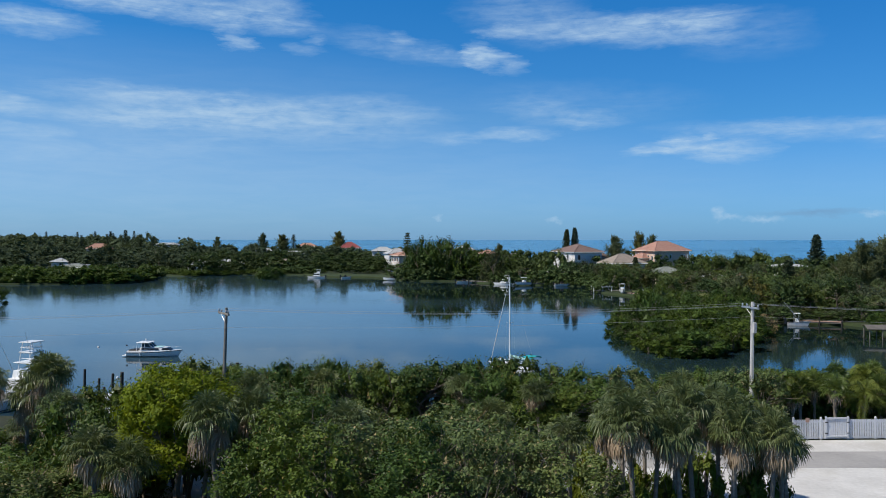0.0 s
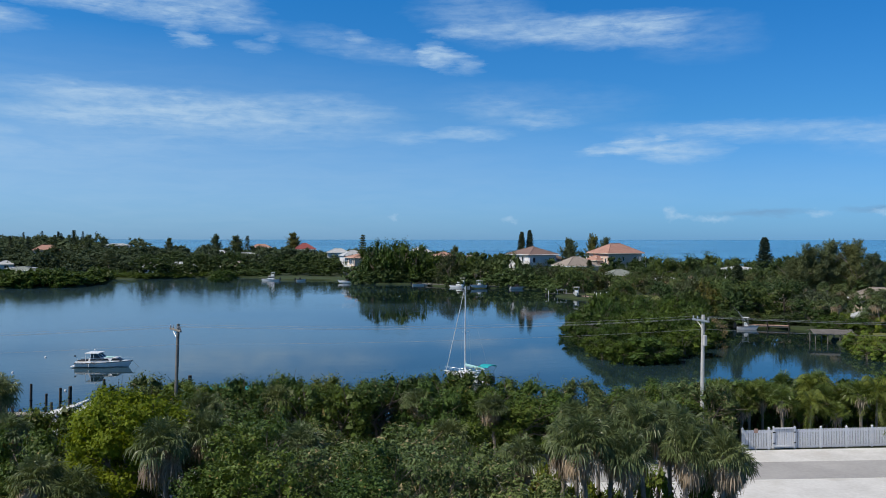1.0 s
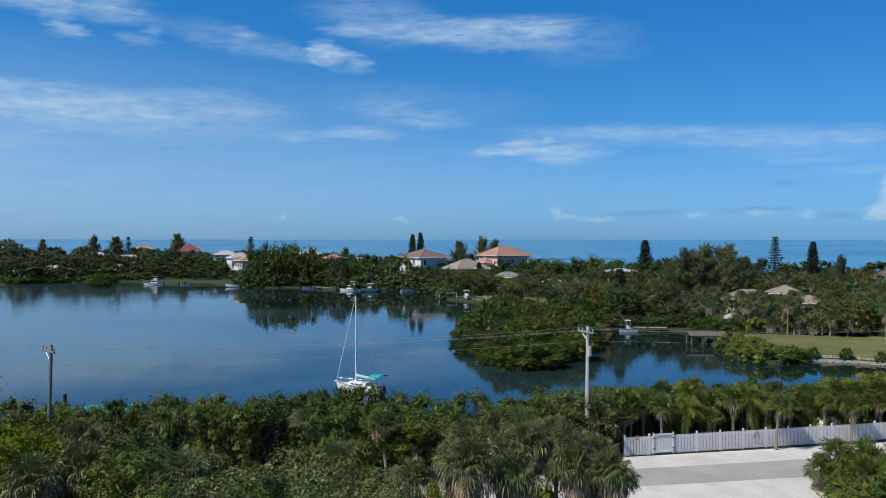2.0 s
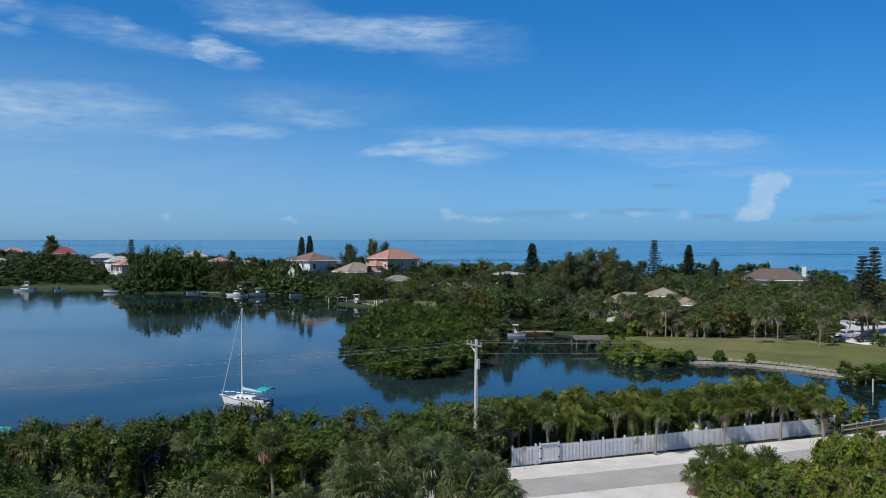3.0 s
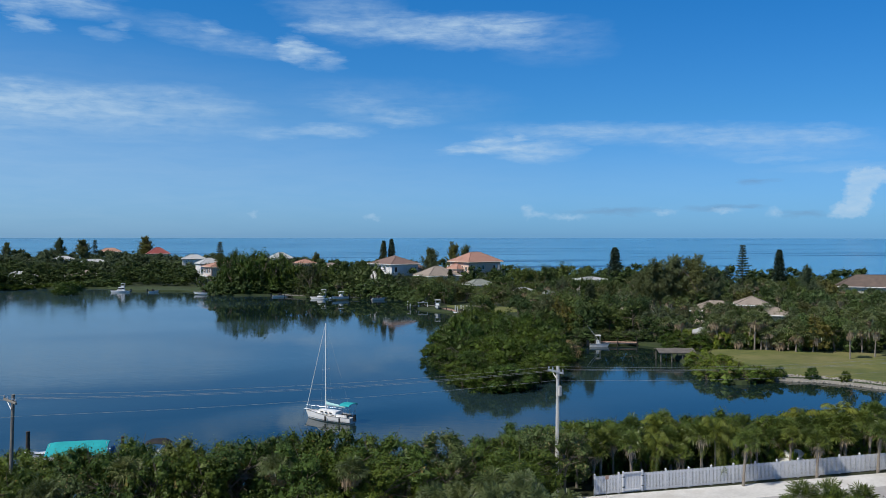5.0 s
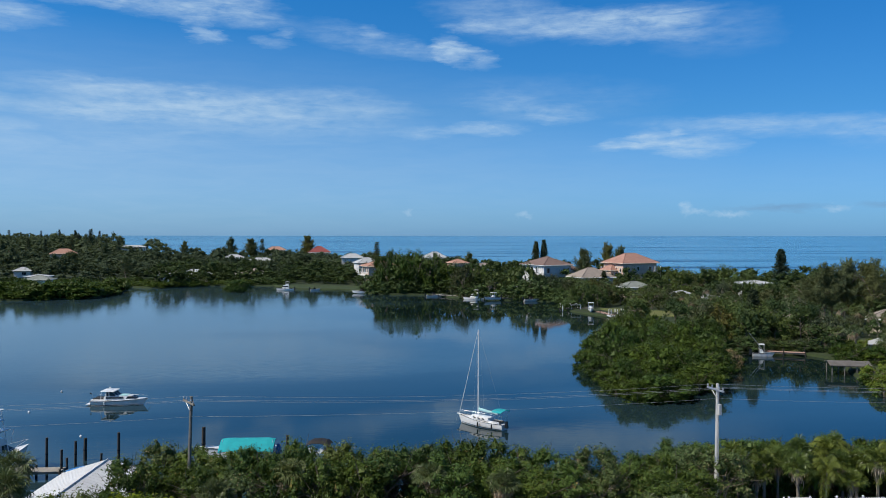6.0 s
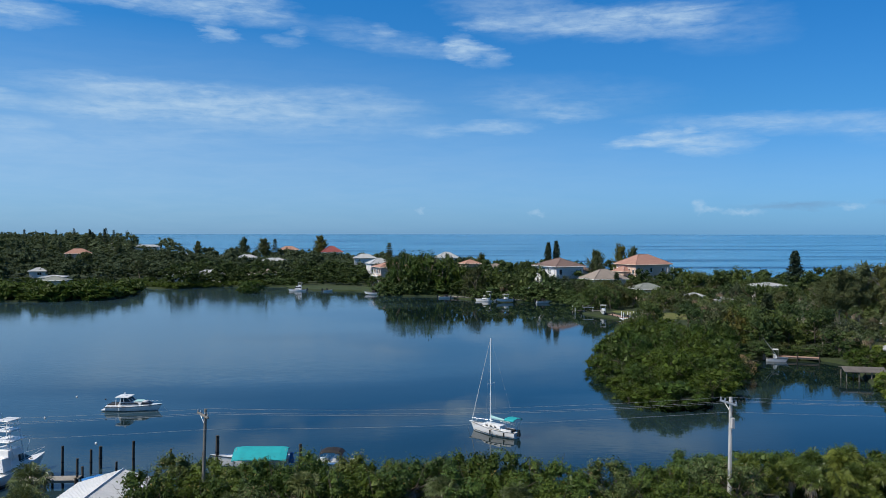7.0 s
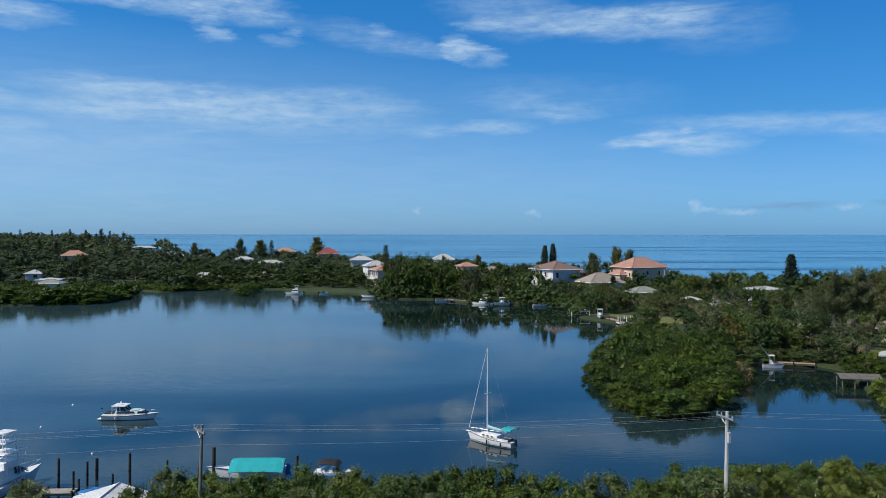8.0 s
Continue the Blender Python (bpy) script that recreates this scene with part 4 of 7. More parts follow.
def balcony(parent, x0, y0, x1, y1, z, posts=True, drop=3.0):
    """A slab with a white rail round it, on posts."""
    ob = part("balcony", boxed(x0, y0, z - 0.25, x1, y1, z), M_TRIM, parent)
    rail = bmesh.new()
    for a, b in (((x0, y0), (x1, y0)), ((x0, y0), (x0, y1)), ((x1, y0), (x1, y1))):
        for h in (0.35, 0.7, 1.05):
            tube(rail, [(*a, z + h), (*b, z + h)], 0.04, 4)
        n = max(2, int(math.dist(a, b) / 0.9))
        for k in range(n + 1):
            px, py = a[0] + (b[0] - a[0]) * k / n, a[1] + (b[1] - a[1]) * k / n
            tube(rail, [(px, py, z), (px, py, z + 1.05)], 0.035, 4)
    part("railing", rail, M_TRIM, ob)
    if posts:
        for px, py in ((x0, y0), (x1, y0), (x0, y1), (x1, y1)):
            part("column", boxed(px - 0.2, py - 0.2, z - 0.25 - drop, px + 0.2, py + 0.2, z - 0.25, bevel=0.03), M_TRIM, ob)
            part("column", boxed(px - 0.15, py - 0.15, z + 1.06, px + 0.15, py + 0.15, z + 3.0, bevel=0.02), M_TRIM, ob)
    return ob


red_house = house("large pink stucco beach house with a terracotta hip roof among trees", 93.7, 356.9, 0.55, 25.2, 18.0, 13.0, 11.2, 4.0, M_PINK, M_REDTILE, 0.9,
                  [("left", 3.8, 7.6, 1.3, 1.9, True), ("left", 1.0, 7.6, 1.3, 2.2, True), ("left", -2.2, 7.6, 1.2, 1.9, False), ("left", -4.8, 7.6, 1.0, 1.6, False),
                   ("front", -1.0, 8.2, 1.0, 1.6, False), ("front", 5.2, 8.2, 1.2, 1.6, False), ("front", -5.5, 4.4, 1.2, 1.6, False), ("left", 2.5, 4.0, 1.4, 2.0, True), ("left", -3.0, 4.0, 1.4, 2.0, True)])
balcony(red_house, 6.6, -8.3, 9.6, -6.53, 7.0, True, 3.5)
balcony(red_house, -11.0, -1.0, -9.03, 5.5, 6.8, True, 3.5)
porch = house("low pink gabled wing with a terracotta roof beside the beach house", 84.5, 353.5, 0.55, 25.2, 5.0, 7.0, 8.2, 2.0, M_PINK, M_REDTILE, 0.5, [("left", 0, 5.5, 1.4, 1.9, True), ("front", 0, 5.5, 1.2, 1.8, False)])
white_house = house("white stucco house with a brown tiled hip roof and balcony", 55.7, 344.5, 0.55, 25.2, 13.0, 16.0, 10.9, 2.9, M_WHITEWALL, M_BROWNTILE, 0.9,
                    [("left", 5.5, 8.0, 1.3, 2.2, False), ("left", 0.5, 7.9, 1.6, 2.3, False), ("left", -3.2, 7.9, 1.6, 2.3, False), ("left", 5.5, 4.4, 1.3, 2.0, False), ("front", -4.5, 7.9, 1.2, 2.0, False), ("front", 3.5, 7.6, 1.2, 1.6, False)])
balcony(white_house, -8.6, -6.5, -6.53, 3.0, 7.4, True, 4.0)
tower = part("roof", hip_roof(4.0, 4.0, 1.3, 0.5), M_BROWNTILE, white_house)
tower.location = (1.5, 1.5, 13.2)
part("wall", boxed(-0.4, -0.4, 12.0, 3.4, 3.4, 12.94), M_WHITEWALL, white_house)
house("white side wing with a brown tiled roof beside the white house", 65.5, 346.0, 0.55, 25.2, 6.0, 7.0, 8.6, 1.9, M_WHITEWALL, M_BROWNTILE, 0.7, [("left", 0, 6.0, 1.2, 1.8, False)])
house("cream house with a wide beige shingle hip roof", 69.5, 323.0, 0.55, 18.0, 13.5, 11.0, 6.9, 3.5, M_CREAM, M_BEIGEROOF, 0.8, [("front", -4, 3.2, 1.6, 1.5, False), ("front", 4, 3.2, 1.6, 1.5, False)])
house("low house with a grey-green shingle roof sunk in the trees", 82.6, 309.0, 0.55, 12.0, 10.0, 8.0, 4.0, 1.9, M_CREAM, M_GREYROOF, 0.7)
orange_house = house("white two-storey waterside house with an orange tile roof and porches", -14.6, 395.0, 0.55, 22.0, 14.5, 11.0, 8.4, 2.1, M_PINK, M_ORANGETILE, 0.8,
                     [("left", k, 5.8, 1.5, 2.2, False) for k in (-3.8, -1.2, 1.4, 4.0)] + [("left", k, 1.2, 1.5, 2.4, False) for k in (-3.8, -1.2, 1.4, 4.0)] + [("front", -3, 5.8, 1.2, 1.8, False), ("front", 1, 5.8, 1.2, 1.8, False)])
balcony(orange_house, -9.1, -5.0, -7.28, 5.0, 4.6, True, 3.8)
house("pale house with a white metal roof behind trees", -22.5, 432.0, 0.55, 20.0, 11.0, 9.0, 8.6, 2.6, M_WHITEWALL, M_WHITEROOF, 0.6)
house("cream house with a crimson metal roof near the beach", -71.0, 655.0, 0.55, 15.0, 15.0, 12.0, 8.9, 4.6, M_CREAM, M_CRIMSON, 0.8, [("front", -4, 5.5, 1.6, 2.0, False), ("front", 0, 5.5, 1.6, 2.0, False), ("front", 4, 5.5, 1.6, 2.0, False)])
house("grey house with a broad white metal roof near the beach", 15.0, 535.0, 0.55, 10.0, 13.0, 10.0, 8.4, 3.4, M_WHITEWALL, M_WHITEROOF, 0.7, [("front", 3, 5.0, 1.6, 2.0, False)])
house("house with an orange tile roof hidden in foliage", 24.0, 430.0, 0.55, 20.0, 8.0, 8.0, 8.6, 1.9, M_PINK, M_ORANGETILE, 0.6, [("front", 1, 6, 1.2, 1.5, False)])
house("small house with a tan roof behind low trees", 36.0, 415.0, 0.55, 10.0, 9.0, 8.0, 7.4, 1.6, M_CREAM, M_BEIGEROOF, 0.6)
house("long low house with a pale grey roof on the far shore", -120.5, 424.0, 0.55, 8.0, 12.0, 9.0, 3.3, 2.2, M_WHITEWALL, M_WHITEROOF, 0.9, [("front", -3, 0.9, 2.2, 1.5, False), ("front", 2, 0.9, 2.2, 1.5, False)])
house("long low house with a weathered pale roof on the far shore", -106.0, 424.0, 0.55, -8.0, 15.0, 9.0, 3.3, 2.2, M_WHITEWALL, M_WHITEROOF, 0.9, [("front", -4, 0.9, 2.2, 1.5, False), ("front", 3, 0.9, 2.4, 1.5, False)])
house("low house with a tan hip roof on the far shore", -82.0, 433.0, 0.55, 5.0, 14.0, 9.0, 3.2, 2.4, M_CREAM, M_BEIGEROOF, 0.9, [("front", 0, 1.0, 2.2, 1.5, False)])
house("white flat-roofed house among dark trees", -174.0, 401.0, 0.55, 10.0, 10.0, 8.0, 3.4, 0.7, M_WHITEWALL, M_WHITEROOF, 0.8, [("front", 0, 1.2, 2.2, 1.5, False)])
house("low grey-roofed house behind the mangrove spit", -162.0, 374.0, 0.55, 4.0, 10.0, 8.0, 3.4, 1.6, M_WHITEWALL, M_GREYROOF, 0.9)
house("white house half hidden by distant trees", -206.0, 456.0, 0.55, 15.0, 8.0, 7.0, 3.6, 1.8, M_WHITEWALL, M_WHITEROOF, 0.7, [("front", 1, 1.6, 2.0, 1.5, False)])
house("house with an orange tile roof in the distant woods", -246.0, 607.0, 0.55, 20.0, 17.0, 11.0, 9.0, 3.4, M_PINK, M_ORANGETILE, 0.8, [("front", 2, 5.8, 2.0, 1.6, False)])
house("white house among the far trees", -117.0, 563.0, 0.55, 10.0, 12.0, 8.0, 7.6, 1.8, M_WHITEWALL, M_WHITEROOF, 0.7, [("front", 0, 5, 2.0, 1.5, False)])
house("white two-part house among the far trees", -92.0, 523.0, 0.55, 12.0, 14.0, 8.0, 6.8, 1.6, M_WHITEWALL, M_WHITEROOF, 0.7, [("front", -2, 4.4, 2.0, 1.5, False)])
house("distant house with a salmon tile roof near the sea", -112.0, 704.0, 0.55, 8.0, 16.0, 10.0, 9.6, 2.8, M_CREAM, M_ORANGETILE, 0.8)
house("distant long pale house above the trees", -262.0, 806.0, 0.55, 12.0, 22.0, 10.0, 10.4, 1.6, M_WHITEWALL, M_WHITEROOF, 0.8, [("front", k, 9.0, 2.4, 1.8, False) for k in (-8, -3, 2, 7)])
house("pale house with a grey metal roof near the shore woods", -36.0, 521.0, 0.55, 5.0, 13.0, 9.0, 8.6, 2.4, M_WHITEWALL, M_WHITEROOF, 0.7)
house("white-roofed house with a chimney in the island canopy", 113.0, 274.0, 0.5, 15.0, 8.0, 6.5, 7.4, 0.8, M_WHITEWALL, M_WHITEROOF, 0.8)
house("small pale roofed house sunk in the canopy", 88.5, 273.0, -0.15, 15.0, 4.5, 4.0, 4.7, 0.9, M_WHITEWALL, M_WHITEROOF, 0.6)
house("low house with a wide pale roof sunk in the canopy", 93.1, 259.3, -0.15, 5.0, 6.0, 5.0, 4.3, 1.0, M_WHITEWALL, M_WHITEROOF, 0.6)
house("white house with a shadowed porch among palms", 95.0, 201.5, 0.6, 10.0, 7.0, 5.0, 3.0, 1.5, M_WHITEWALL, M_BEIGEROOF, 0.9, [("front", -2.4, 1.0, 1.6, 1.5, False), ("front", 1.5, 1.0, 1.6, 1.5, False)])
house("low brown-walled house with a beige gabled roof among palms", 117.0, 199.0, 0.6, -30.0, 11.0, 8.0, 3.2, 2.2, M_CREAM, M_BEIGEROOF, 0.9, [("front", -2.4, 0.8, 1.6, 1.5, False)])
house("taller wing with a beige roof behind palms", 126.5, 197.5, 0.6, -30.0, 7.0, 7.0, 4.6, 2.0, M_CREAM, M_BEIGEROOF, 0.9)
house("low wing with a pale tan roof behind palms", 122.5, 182.5, 0.6, -30.0, 7.5, 6.0, 3.4, 1.6, M_CREAM, M_BEIGEROOF, 0.8)
chimney_house = house("white beachfront house with a dark brown roof and tall chimney", 196.0, 238.0, 0.6, -38.0, 20.0, 11.0, 6.0, 3.6, M_WHITEWALL, M_BROWNROOF, 0.8,
                      [("front", -5, 3.0, 1.6, 1.6, False), ("front", 0, 3.0, 1.6, 1.6, False), ("front", 5, 3.0, 1.6, 1.6, False)])
part("chimney", boxed(8.6, -1.0, 3.0, 10.0, 0.4, 10.6, bevel=0.04), M_WHITEWALL, chimney_house)
house("long white low building beyond the parking lot", 187.0, 161.0, 0.7, -45.0, 12.0, 8.0, 2.8, 0.8, M_WHITEWALL, M_WHITEROOF, 0.4, [("front", -4, 1.0, 1.6, 1.2, False), ("front", 3, 1.0, 1.6, 1.2, False)], category="building")
HOUSES = [(o.location.x, o.location.y) for o in scene.objects if o.get("category") in ("house", "building")]

# ---- poles, wires, fence ----


def utility_pole(x, y, turn, height, r0, r1, mat, label, lean, box_side):
    ob = thing("utility_pole", pose(x, y, 0.3, 0, lean, 0) @ pose(0, 0, 0, 0, 0, turn), label, "utility pole")
    part("pole", tubed([(0, 0, -0.6), (0, 0, height * 0.5), (0, 0, height)], [r0, (r0 + r1) / 2, r1], 10), mat, ob)
    arm = part("crossarm", boxed(-1.15, -0.16 - r1, height - 0.55, 1.15, -r1 - 0.02, height - 0.40, bevel=0.015), M_POLEWOOD if mat is M_POLEWOOD else M_GALV, ob)
    for k in (-1.05, -0.45, 0.5, 1.05):
        part("insulator", tubed([(k, -0.1 - r1, height - 0.4), (k, -0.1 - r1, height - 0.32), (k, -0.1 - r1, height - 0.28), (k, -0.1 - r1, height - 0.15)], [0.03, 0.06, 0.075, 0.04], 8), M_GALV, arm)
    br = bmesh.new()
    tube(br, [(-0.6, -0.1 - r1, height - 0.5), (0, -r1, height - 1.1)], 0.025, 4)
    tube(br, [(0.6, -0.1 - r1, height - 0.5), (0, -r1, height - 1.1)], 0.025, 4)
    part("brace", br, M_GALV, ob)
    if box_side:
        part("conduit", tubed([(r0 + 0.05, 0, 0), (r1 + 0.08, 0, height - 3.2)], 0.035, 5), M_GALV, ob)
        part("switch_box", boxed(r1 + 0.05, -0.14, height - 2.6, r1 + 0.3, 0.14, height - 1.7, bevel=0.03), M_CONCRETE, ob, "small grey equipment box")
        tr = part("lightning_arrester", tubed([(r1 + 0.2, -0.05, height - 1.4), (r1 + 0.35, -0.05, height - 0.9)], [0.05, 0.03], 6), M_DARK, ob)
    return ob


utility_pole(26.0, 70.4, -75, 11.45, 0.19, 0.13, M_CONCRETE, "tall pale utility pole with a crossarm rising from shrubs", 0.4, True)
utility_pole(-17.75, 67.9, -55, 11.15, 0.17, 0.12, M_POLEWOOD, "weathered dark wooden utility pole leaning a little", 2.0, False)


def wire(a, b, sag):
    ob = tagged(part("power_line", tubed([Vector(a).lerp(Vector(b), t) - Vector((0, 0, 4 * sag * t * (1 - t))) for t in np.linspace(0, 1, 25)], 0.008, 5), M_WIRE, None),
                "thin grey overhead power line strung between poles", "power line", "overhead power lines")
    return ob


LEFT_POLE, RIGHT_POLE = (-17.0, 67.75), (26.08, 70.15)
for k, z0, z1, sag in ((-1.05, 11.3, 11.6, 0.5), (0.5, 11.3, 11.6, 0.5), (1.05, 11.3, 11.6, 0.5), (0.0, 9.85, 10.55, 0.35)):
    dx, dy = k * math.cos(radians(-75)), k * math.sin(radians(-75))
    wire((LEFT_POLE[0] + dx, LEFT_POLE[1] + dy, z0), (RIGHT_POLE[0] + dx, RIGHT_POLE[1] + dy, z1), sag)
    wire((LEFT_POLE[0] + dx, LEFT_POLE[1] + dy, z0), (-75 + dx, 66.0 + dy, z0 - 0.3), 0.7)
    wire((RIGHT_POLE[0] + dx, RIGHT_POLE[1] + dy, z1), (82 + dx, 75.5 + dy, z1 - 0.5), 0.8)

fence = thing("picket_fence", Matrix(), "tall white vinyl picket fence along the sandy road shoulder", "fence")
F0, F1 = Vector((29.3, 69.75, 0.33)), Vector((66.6, 71.55, 0.33))
SPANS = 16
along = (F1 - F0) / SPANS
ANG = math.degrees(math.atan2(along.y, along.x))
post_me = None
picket_me = rail_me = cap_me = None
for k in range(SPANS + 1):
    p = F0 + along * k
    if post_me is None:
        ob = part("post", boxed(-0.07, -0.07, -0.3, 0.07, 0.07, 1.78, bevel=0.012), M_VINYL, fence)
        post_me = ob.data
        bm = bmesh.new()
        bmesh.ops.create_cone(bm, cap_ends=True, segments=4, radius1=0.13, radius2=0.0, depth=0.12, matrix=Matrix.Translation((0, 0, 1.842)) @ Matrix.Rotation(math.pi / 4, 4, "Z"))
        capo = part("post_cap", bm, M_VINYL, ob)
        cap_me = capo.data
    else:
        ob = put_mesh("post", post_me, fence)
        put_mesh("post_cap", cap_me, ob)
    ob.matrix_basis = pose(*p, 0, 0, ANG)
L = along.length
n_p = 15
for k in range(SPANS):
    p = F0 + along * k
    m0 = pose(*p, 0, 0, ANG)
    for z0, z1 in ((0.10, 0.24), (1.40, 1.54)):
        me = boxed(0.07, -0.035, z0, L - 0.07, 0.02, z1)
        o = part("rail", me, M_VINYL, fence)
        o.matrix_basis = m0
    for j in range(n_p):
        if picket_me is None:
            o = part("picket", boxed(-0.055, -0.062, 0.04, 0.055, -0.039, 1.66), M_VINYL, fence)
            picket_me = o.data
        else:
            o = put_mesh("picket", picket_me, fence)
        o.matrix_basis = m0 @ pose(0.07 + (L - 0.14) * (j + 0.5) / n_p, 0, 0)
# gate near the pole end
gate = thing("gate", pose(*(F0 + along * 1.55), 0, 0, ANG) @ pose(0, -0.16, 0), "white vinyl gate with dark hinges in the fence", "gate")
g = bmesh.new()
for a in ((-1.0, -0.03, 0.1, -0.88, 0.05, 1.95), (0.88, -0.03, 0.1, 1.0, 0.05, 1.95), (-0.88, -0.03, 1.72, 0.88, 0.05, 1.84), (-0.88, -0.03, 0.2, 0.88, 0.05, 0.32)):
    box(g, *a)
part("gate_frame", g, M_VINYL, gate)
for k in range(11):
    part("board", boxed(-0.85 + k * 0.156, 0.052, 0.15, -0.72 + k * 0.156, 0.072, 1.8), M_VINYL, gate)
for z in (0.5, 1.4):
    part("hinge", boxed(-1.02, -0.05, z, -0.78, -0.032, z + 0.08), M_DARK, gate)
    part("hinge", boxed(0.86, -0.05, z, 1.06, -0.032, z + 0.08), M_DARK, gate)

# ---- near trees ----
N0 = dict(category="tree", group="coastal scrub trees")
grape = [Stock(broad_tree("sea_grape_tree", "dense dark green sea grape tree with glossy leaves", 20 + k, 6.3, 2.9, 0.18, L_SEAGRAPE, 144, 42, 0.86, mass=0.5, **N0)) for k in range(3)]
olive = [Stock(broad_tree("scrub_tree", "olive green coastal scrub tree with some bare twigs", 30 + k, 6.0, 2.6, 0.17, L_OLIVE, 132, 40, 0.78, twigs=5, mass=0.45, **N0)) for k in range(3)]
tall = [Stock(broad_tree("scrub_tree", "tall coastal scrub tree with small speckled leaves and pale twigs" if k else "tall dark green coastal tree with dense small leaves", 34 + k, 8.4, 2.9, 0.19, (L_SEAGRAPE, L_OLIVE, L_OLIVE)[k], 144, 46, 0.76, 1.6, 0.12, 2, twigs=4 * k, **N0)) for k in range(3)]
bright = Stock(broad_tree("shade_tree", "broad tree with fresh yellow-green rounded foliage", 41, 9.6, 3.5, 0.20, L_BRIGHT, 264, 66, 0.85, 4.6, 0.16, 1, **N0))
bush = [Stock(broad_tree("shrub", "low bushy shrub with small bright leaves", 45 + k, 2.9, 2.2, 0.17, L_SHRUB, 72, 28, 0.7, 0.2, 0.06, 2, "shrub", "roadside shrubs", 2, 0.6)) for k in range(2)]
sabal = [Stock(fan_palm("sabal_palm", "sabal palm with fan leaves and dry brown hanging fronds", 50 + k, 6.5 + 0.3 * k, 1.7, 48, 22, 30, lean=0.10, group="sabal palms")) for k in range(3)]
slim = [Stock(fan_palm("cabbage_palm", "slim young cabbage palm with a small fan crown", 60 + k, 3.7 + 0.3 * k, 1.5, 34, 14, 3, group="palms behind the fence", leaf_mat=L_FANGREEN, hang=0.6)) for k in range(3)]
palmetto = [Stock(fan_palm("palmetto", "low spreading palmetto with dense green fan leaves", 65 + k, 1.6 + 0.3 * k, 2.0, 36, 20, 8, group="roadside palmettos", leaf_mat=L_FANGREEN, hang=0.4)) for k in range(2)]
canopy_tree = [Stock(broad_tree("shade_tree", "dark leaved tree with a high crown over bare stems", 47 + k, 7.2, 3.0, 0.20, L_SEAGRAPE, 84, 70, 0.8, 2.9, 0.10, 3, **N0)) for k in range(2)]
coco = Stock(feather_palm("coconut_palm", "young coconut palm with yellowing feathery fronds", 70, 2.6, 2.7, L_COCO, group="coconut palms"))


def scatter(rng, n, x0, x1, y0, y1, gap, ok=None, tries=4000):
    pts = []
    for _ in range(tries):
        if len(pts) >= n:
            break
        x, y = rng.uniform(x0, x1), rng.uniform(y0, y1)
        if all((x - a) ** 2 + (y - b) ** 2 > gap * gap for a, b in pts) and (ok is None or ok(x, y)):
            pts.append((x, y))
    return pts


R3 = np.random.default_rng(5)
# belt along the near shore
for i, (x, y) in enumerate(scatter(R3, 44, -32, 27.5, 65.8, 73.0, 2.7, lambda x, y: not (x < -22.5 and y > 70) and not (-34 < x < -22.0) and not (x > 23 and y < 71) and not (-36 < x < -24 and y > 67))):
    st = grape[i % 3] if i % 4 else olive[i % 3]
    st.set(x, y, 0.3, R3.uniform(0, 6.28), R3.uniform(0.85, 1.05), R3.uniform(0.90, 1.10) if x < 8 else R3.uniform(0.80, 1.0))
for x, y in ((-2.2, 69.0), (-0.6, 71.4), (-4.2, 71.6)):
    grape[1].set(x, y, 0.3, R3.uniform(0, 6.28), 1.0, 0.95)
for x, y, s, sz in ((-20.6, 47.6, 0.85, 1.22), (-23.0, 57.0, 0.95, 1.13), (-20.2, 57.2, 0.95, 1.12), (-18.0, 56.0, 0.85, 1.08), (-25.6, 57.6, 0.8, 1.02), (-19.0, 51.5, 0.8, 1.0), (6.0, 70.2, 1.0, 1.15), (8.6, 71.2, 0.95, 1.0), (4.0, 72.4, 0.9, 1.0)):
    grape[int(x) % 3].set(x, y, 0.3, R3.uniform(0, 6.28), s, sz)
# mangrove fringe behind the palms
for i, (x, y) in enumerate(scatter(R3, 34, 24, 66, 75.0, 80.5, 2.2)):
    grape[i % 3].set(x, y, 0.2, R3.uniform(0, 6.28), R3.uniform(0.75, 0.95), R3.uniform(0.62, 0.82))
# tall scrub on the camera's side of the road
for i, (x, y) in enumerate(scatter(R3, 26, -30, 6.8, 38.5, 47.5, 2.7, lambda x, y: math.hypot(x + 15, y - 46.5) > 3.6 and not (-16.8 < x < -9.3))):
    tall[(i * 2 + i // 4) % 3].set(x, y, 0.3, R3.uniform(0, 6.28), R3.uniform(0.85, 1.05), R3.uniform(0.84, 1.03) if x > -10 else R3.uniform(0.52, 0.7))
for i, (x, y) in enumerate(scatter(R3, 24, -34, 22, 48.5, 60.0, 2.7, lambda x, y: not (-21 < x < -6.5) and not (x > 5.5) and y < 58)):
    (olive if i % 2 else grape)[i % 3].set(x, y, 0.3, R3.uniform(0, 6.28), R3.uniform(0.8, 1.0), R3.uniform(0.62, 0.95))
bright.set(-15.0, 46.6, 0.3, 0.6, 1.0, 1.0)
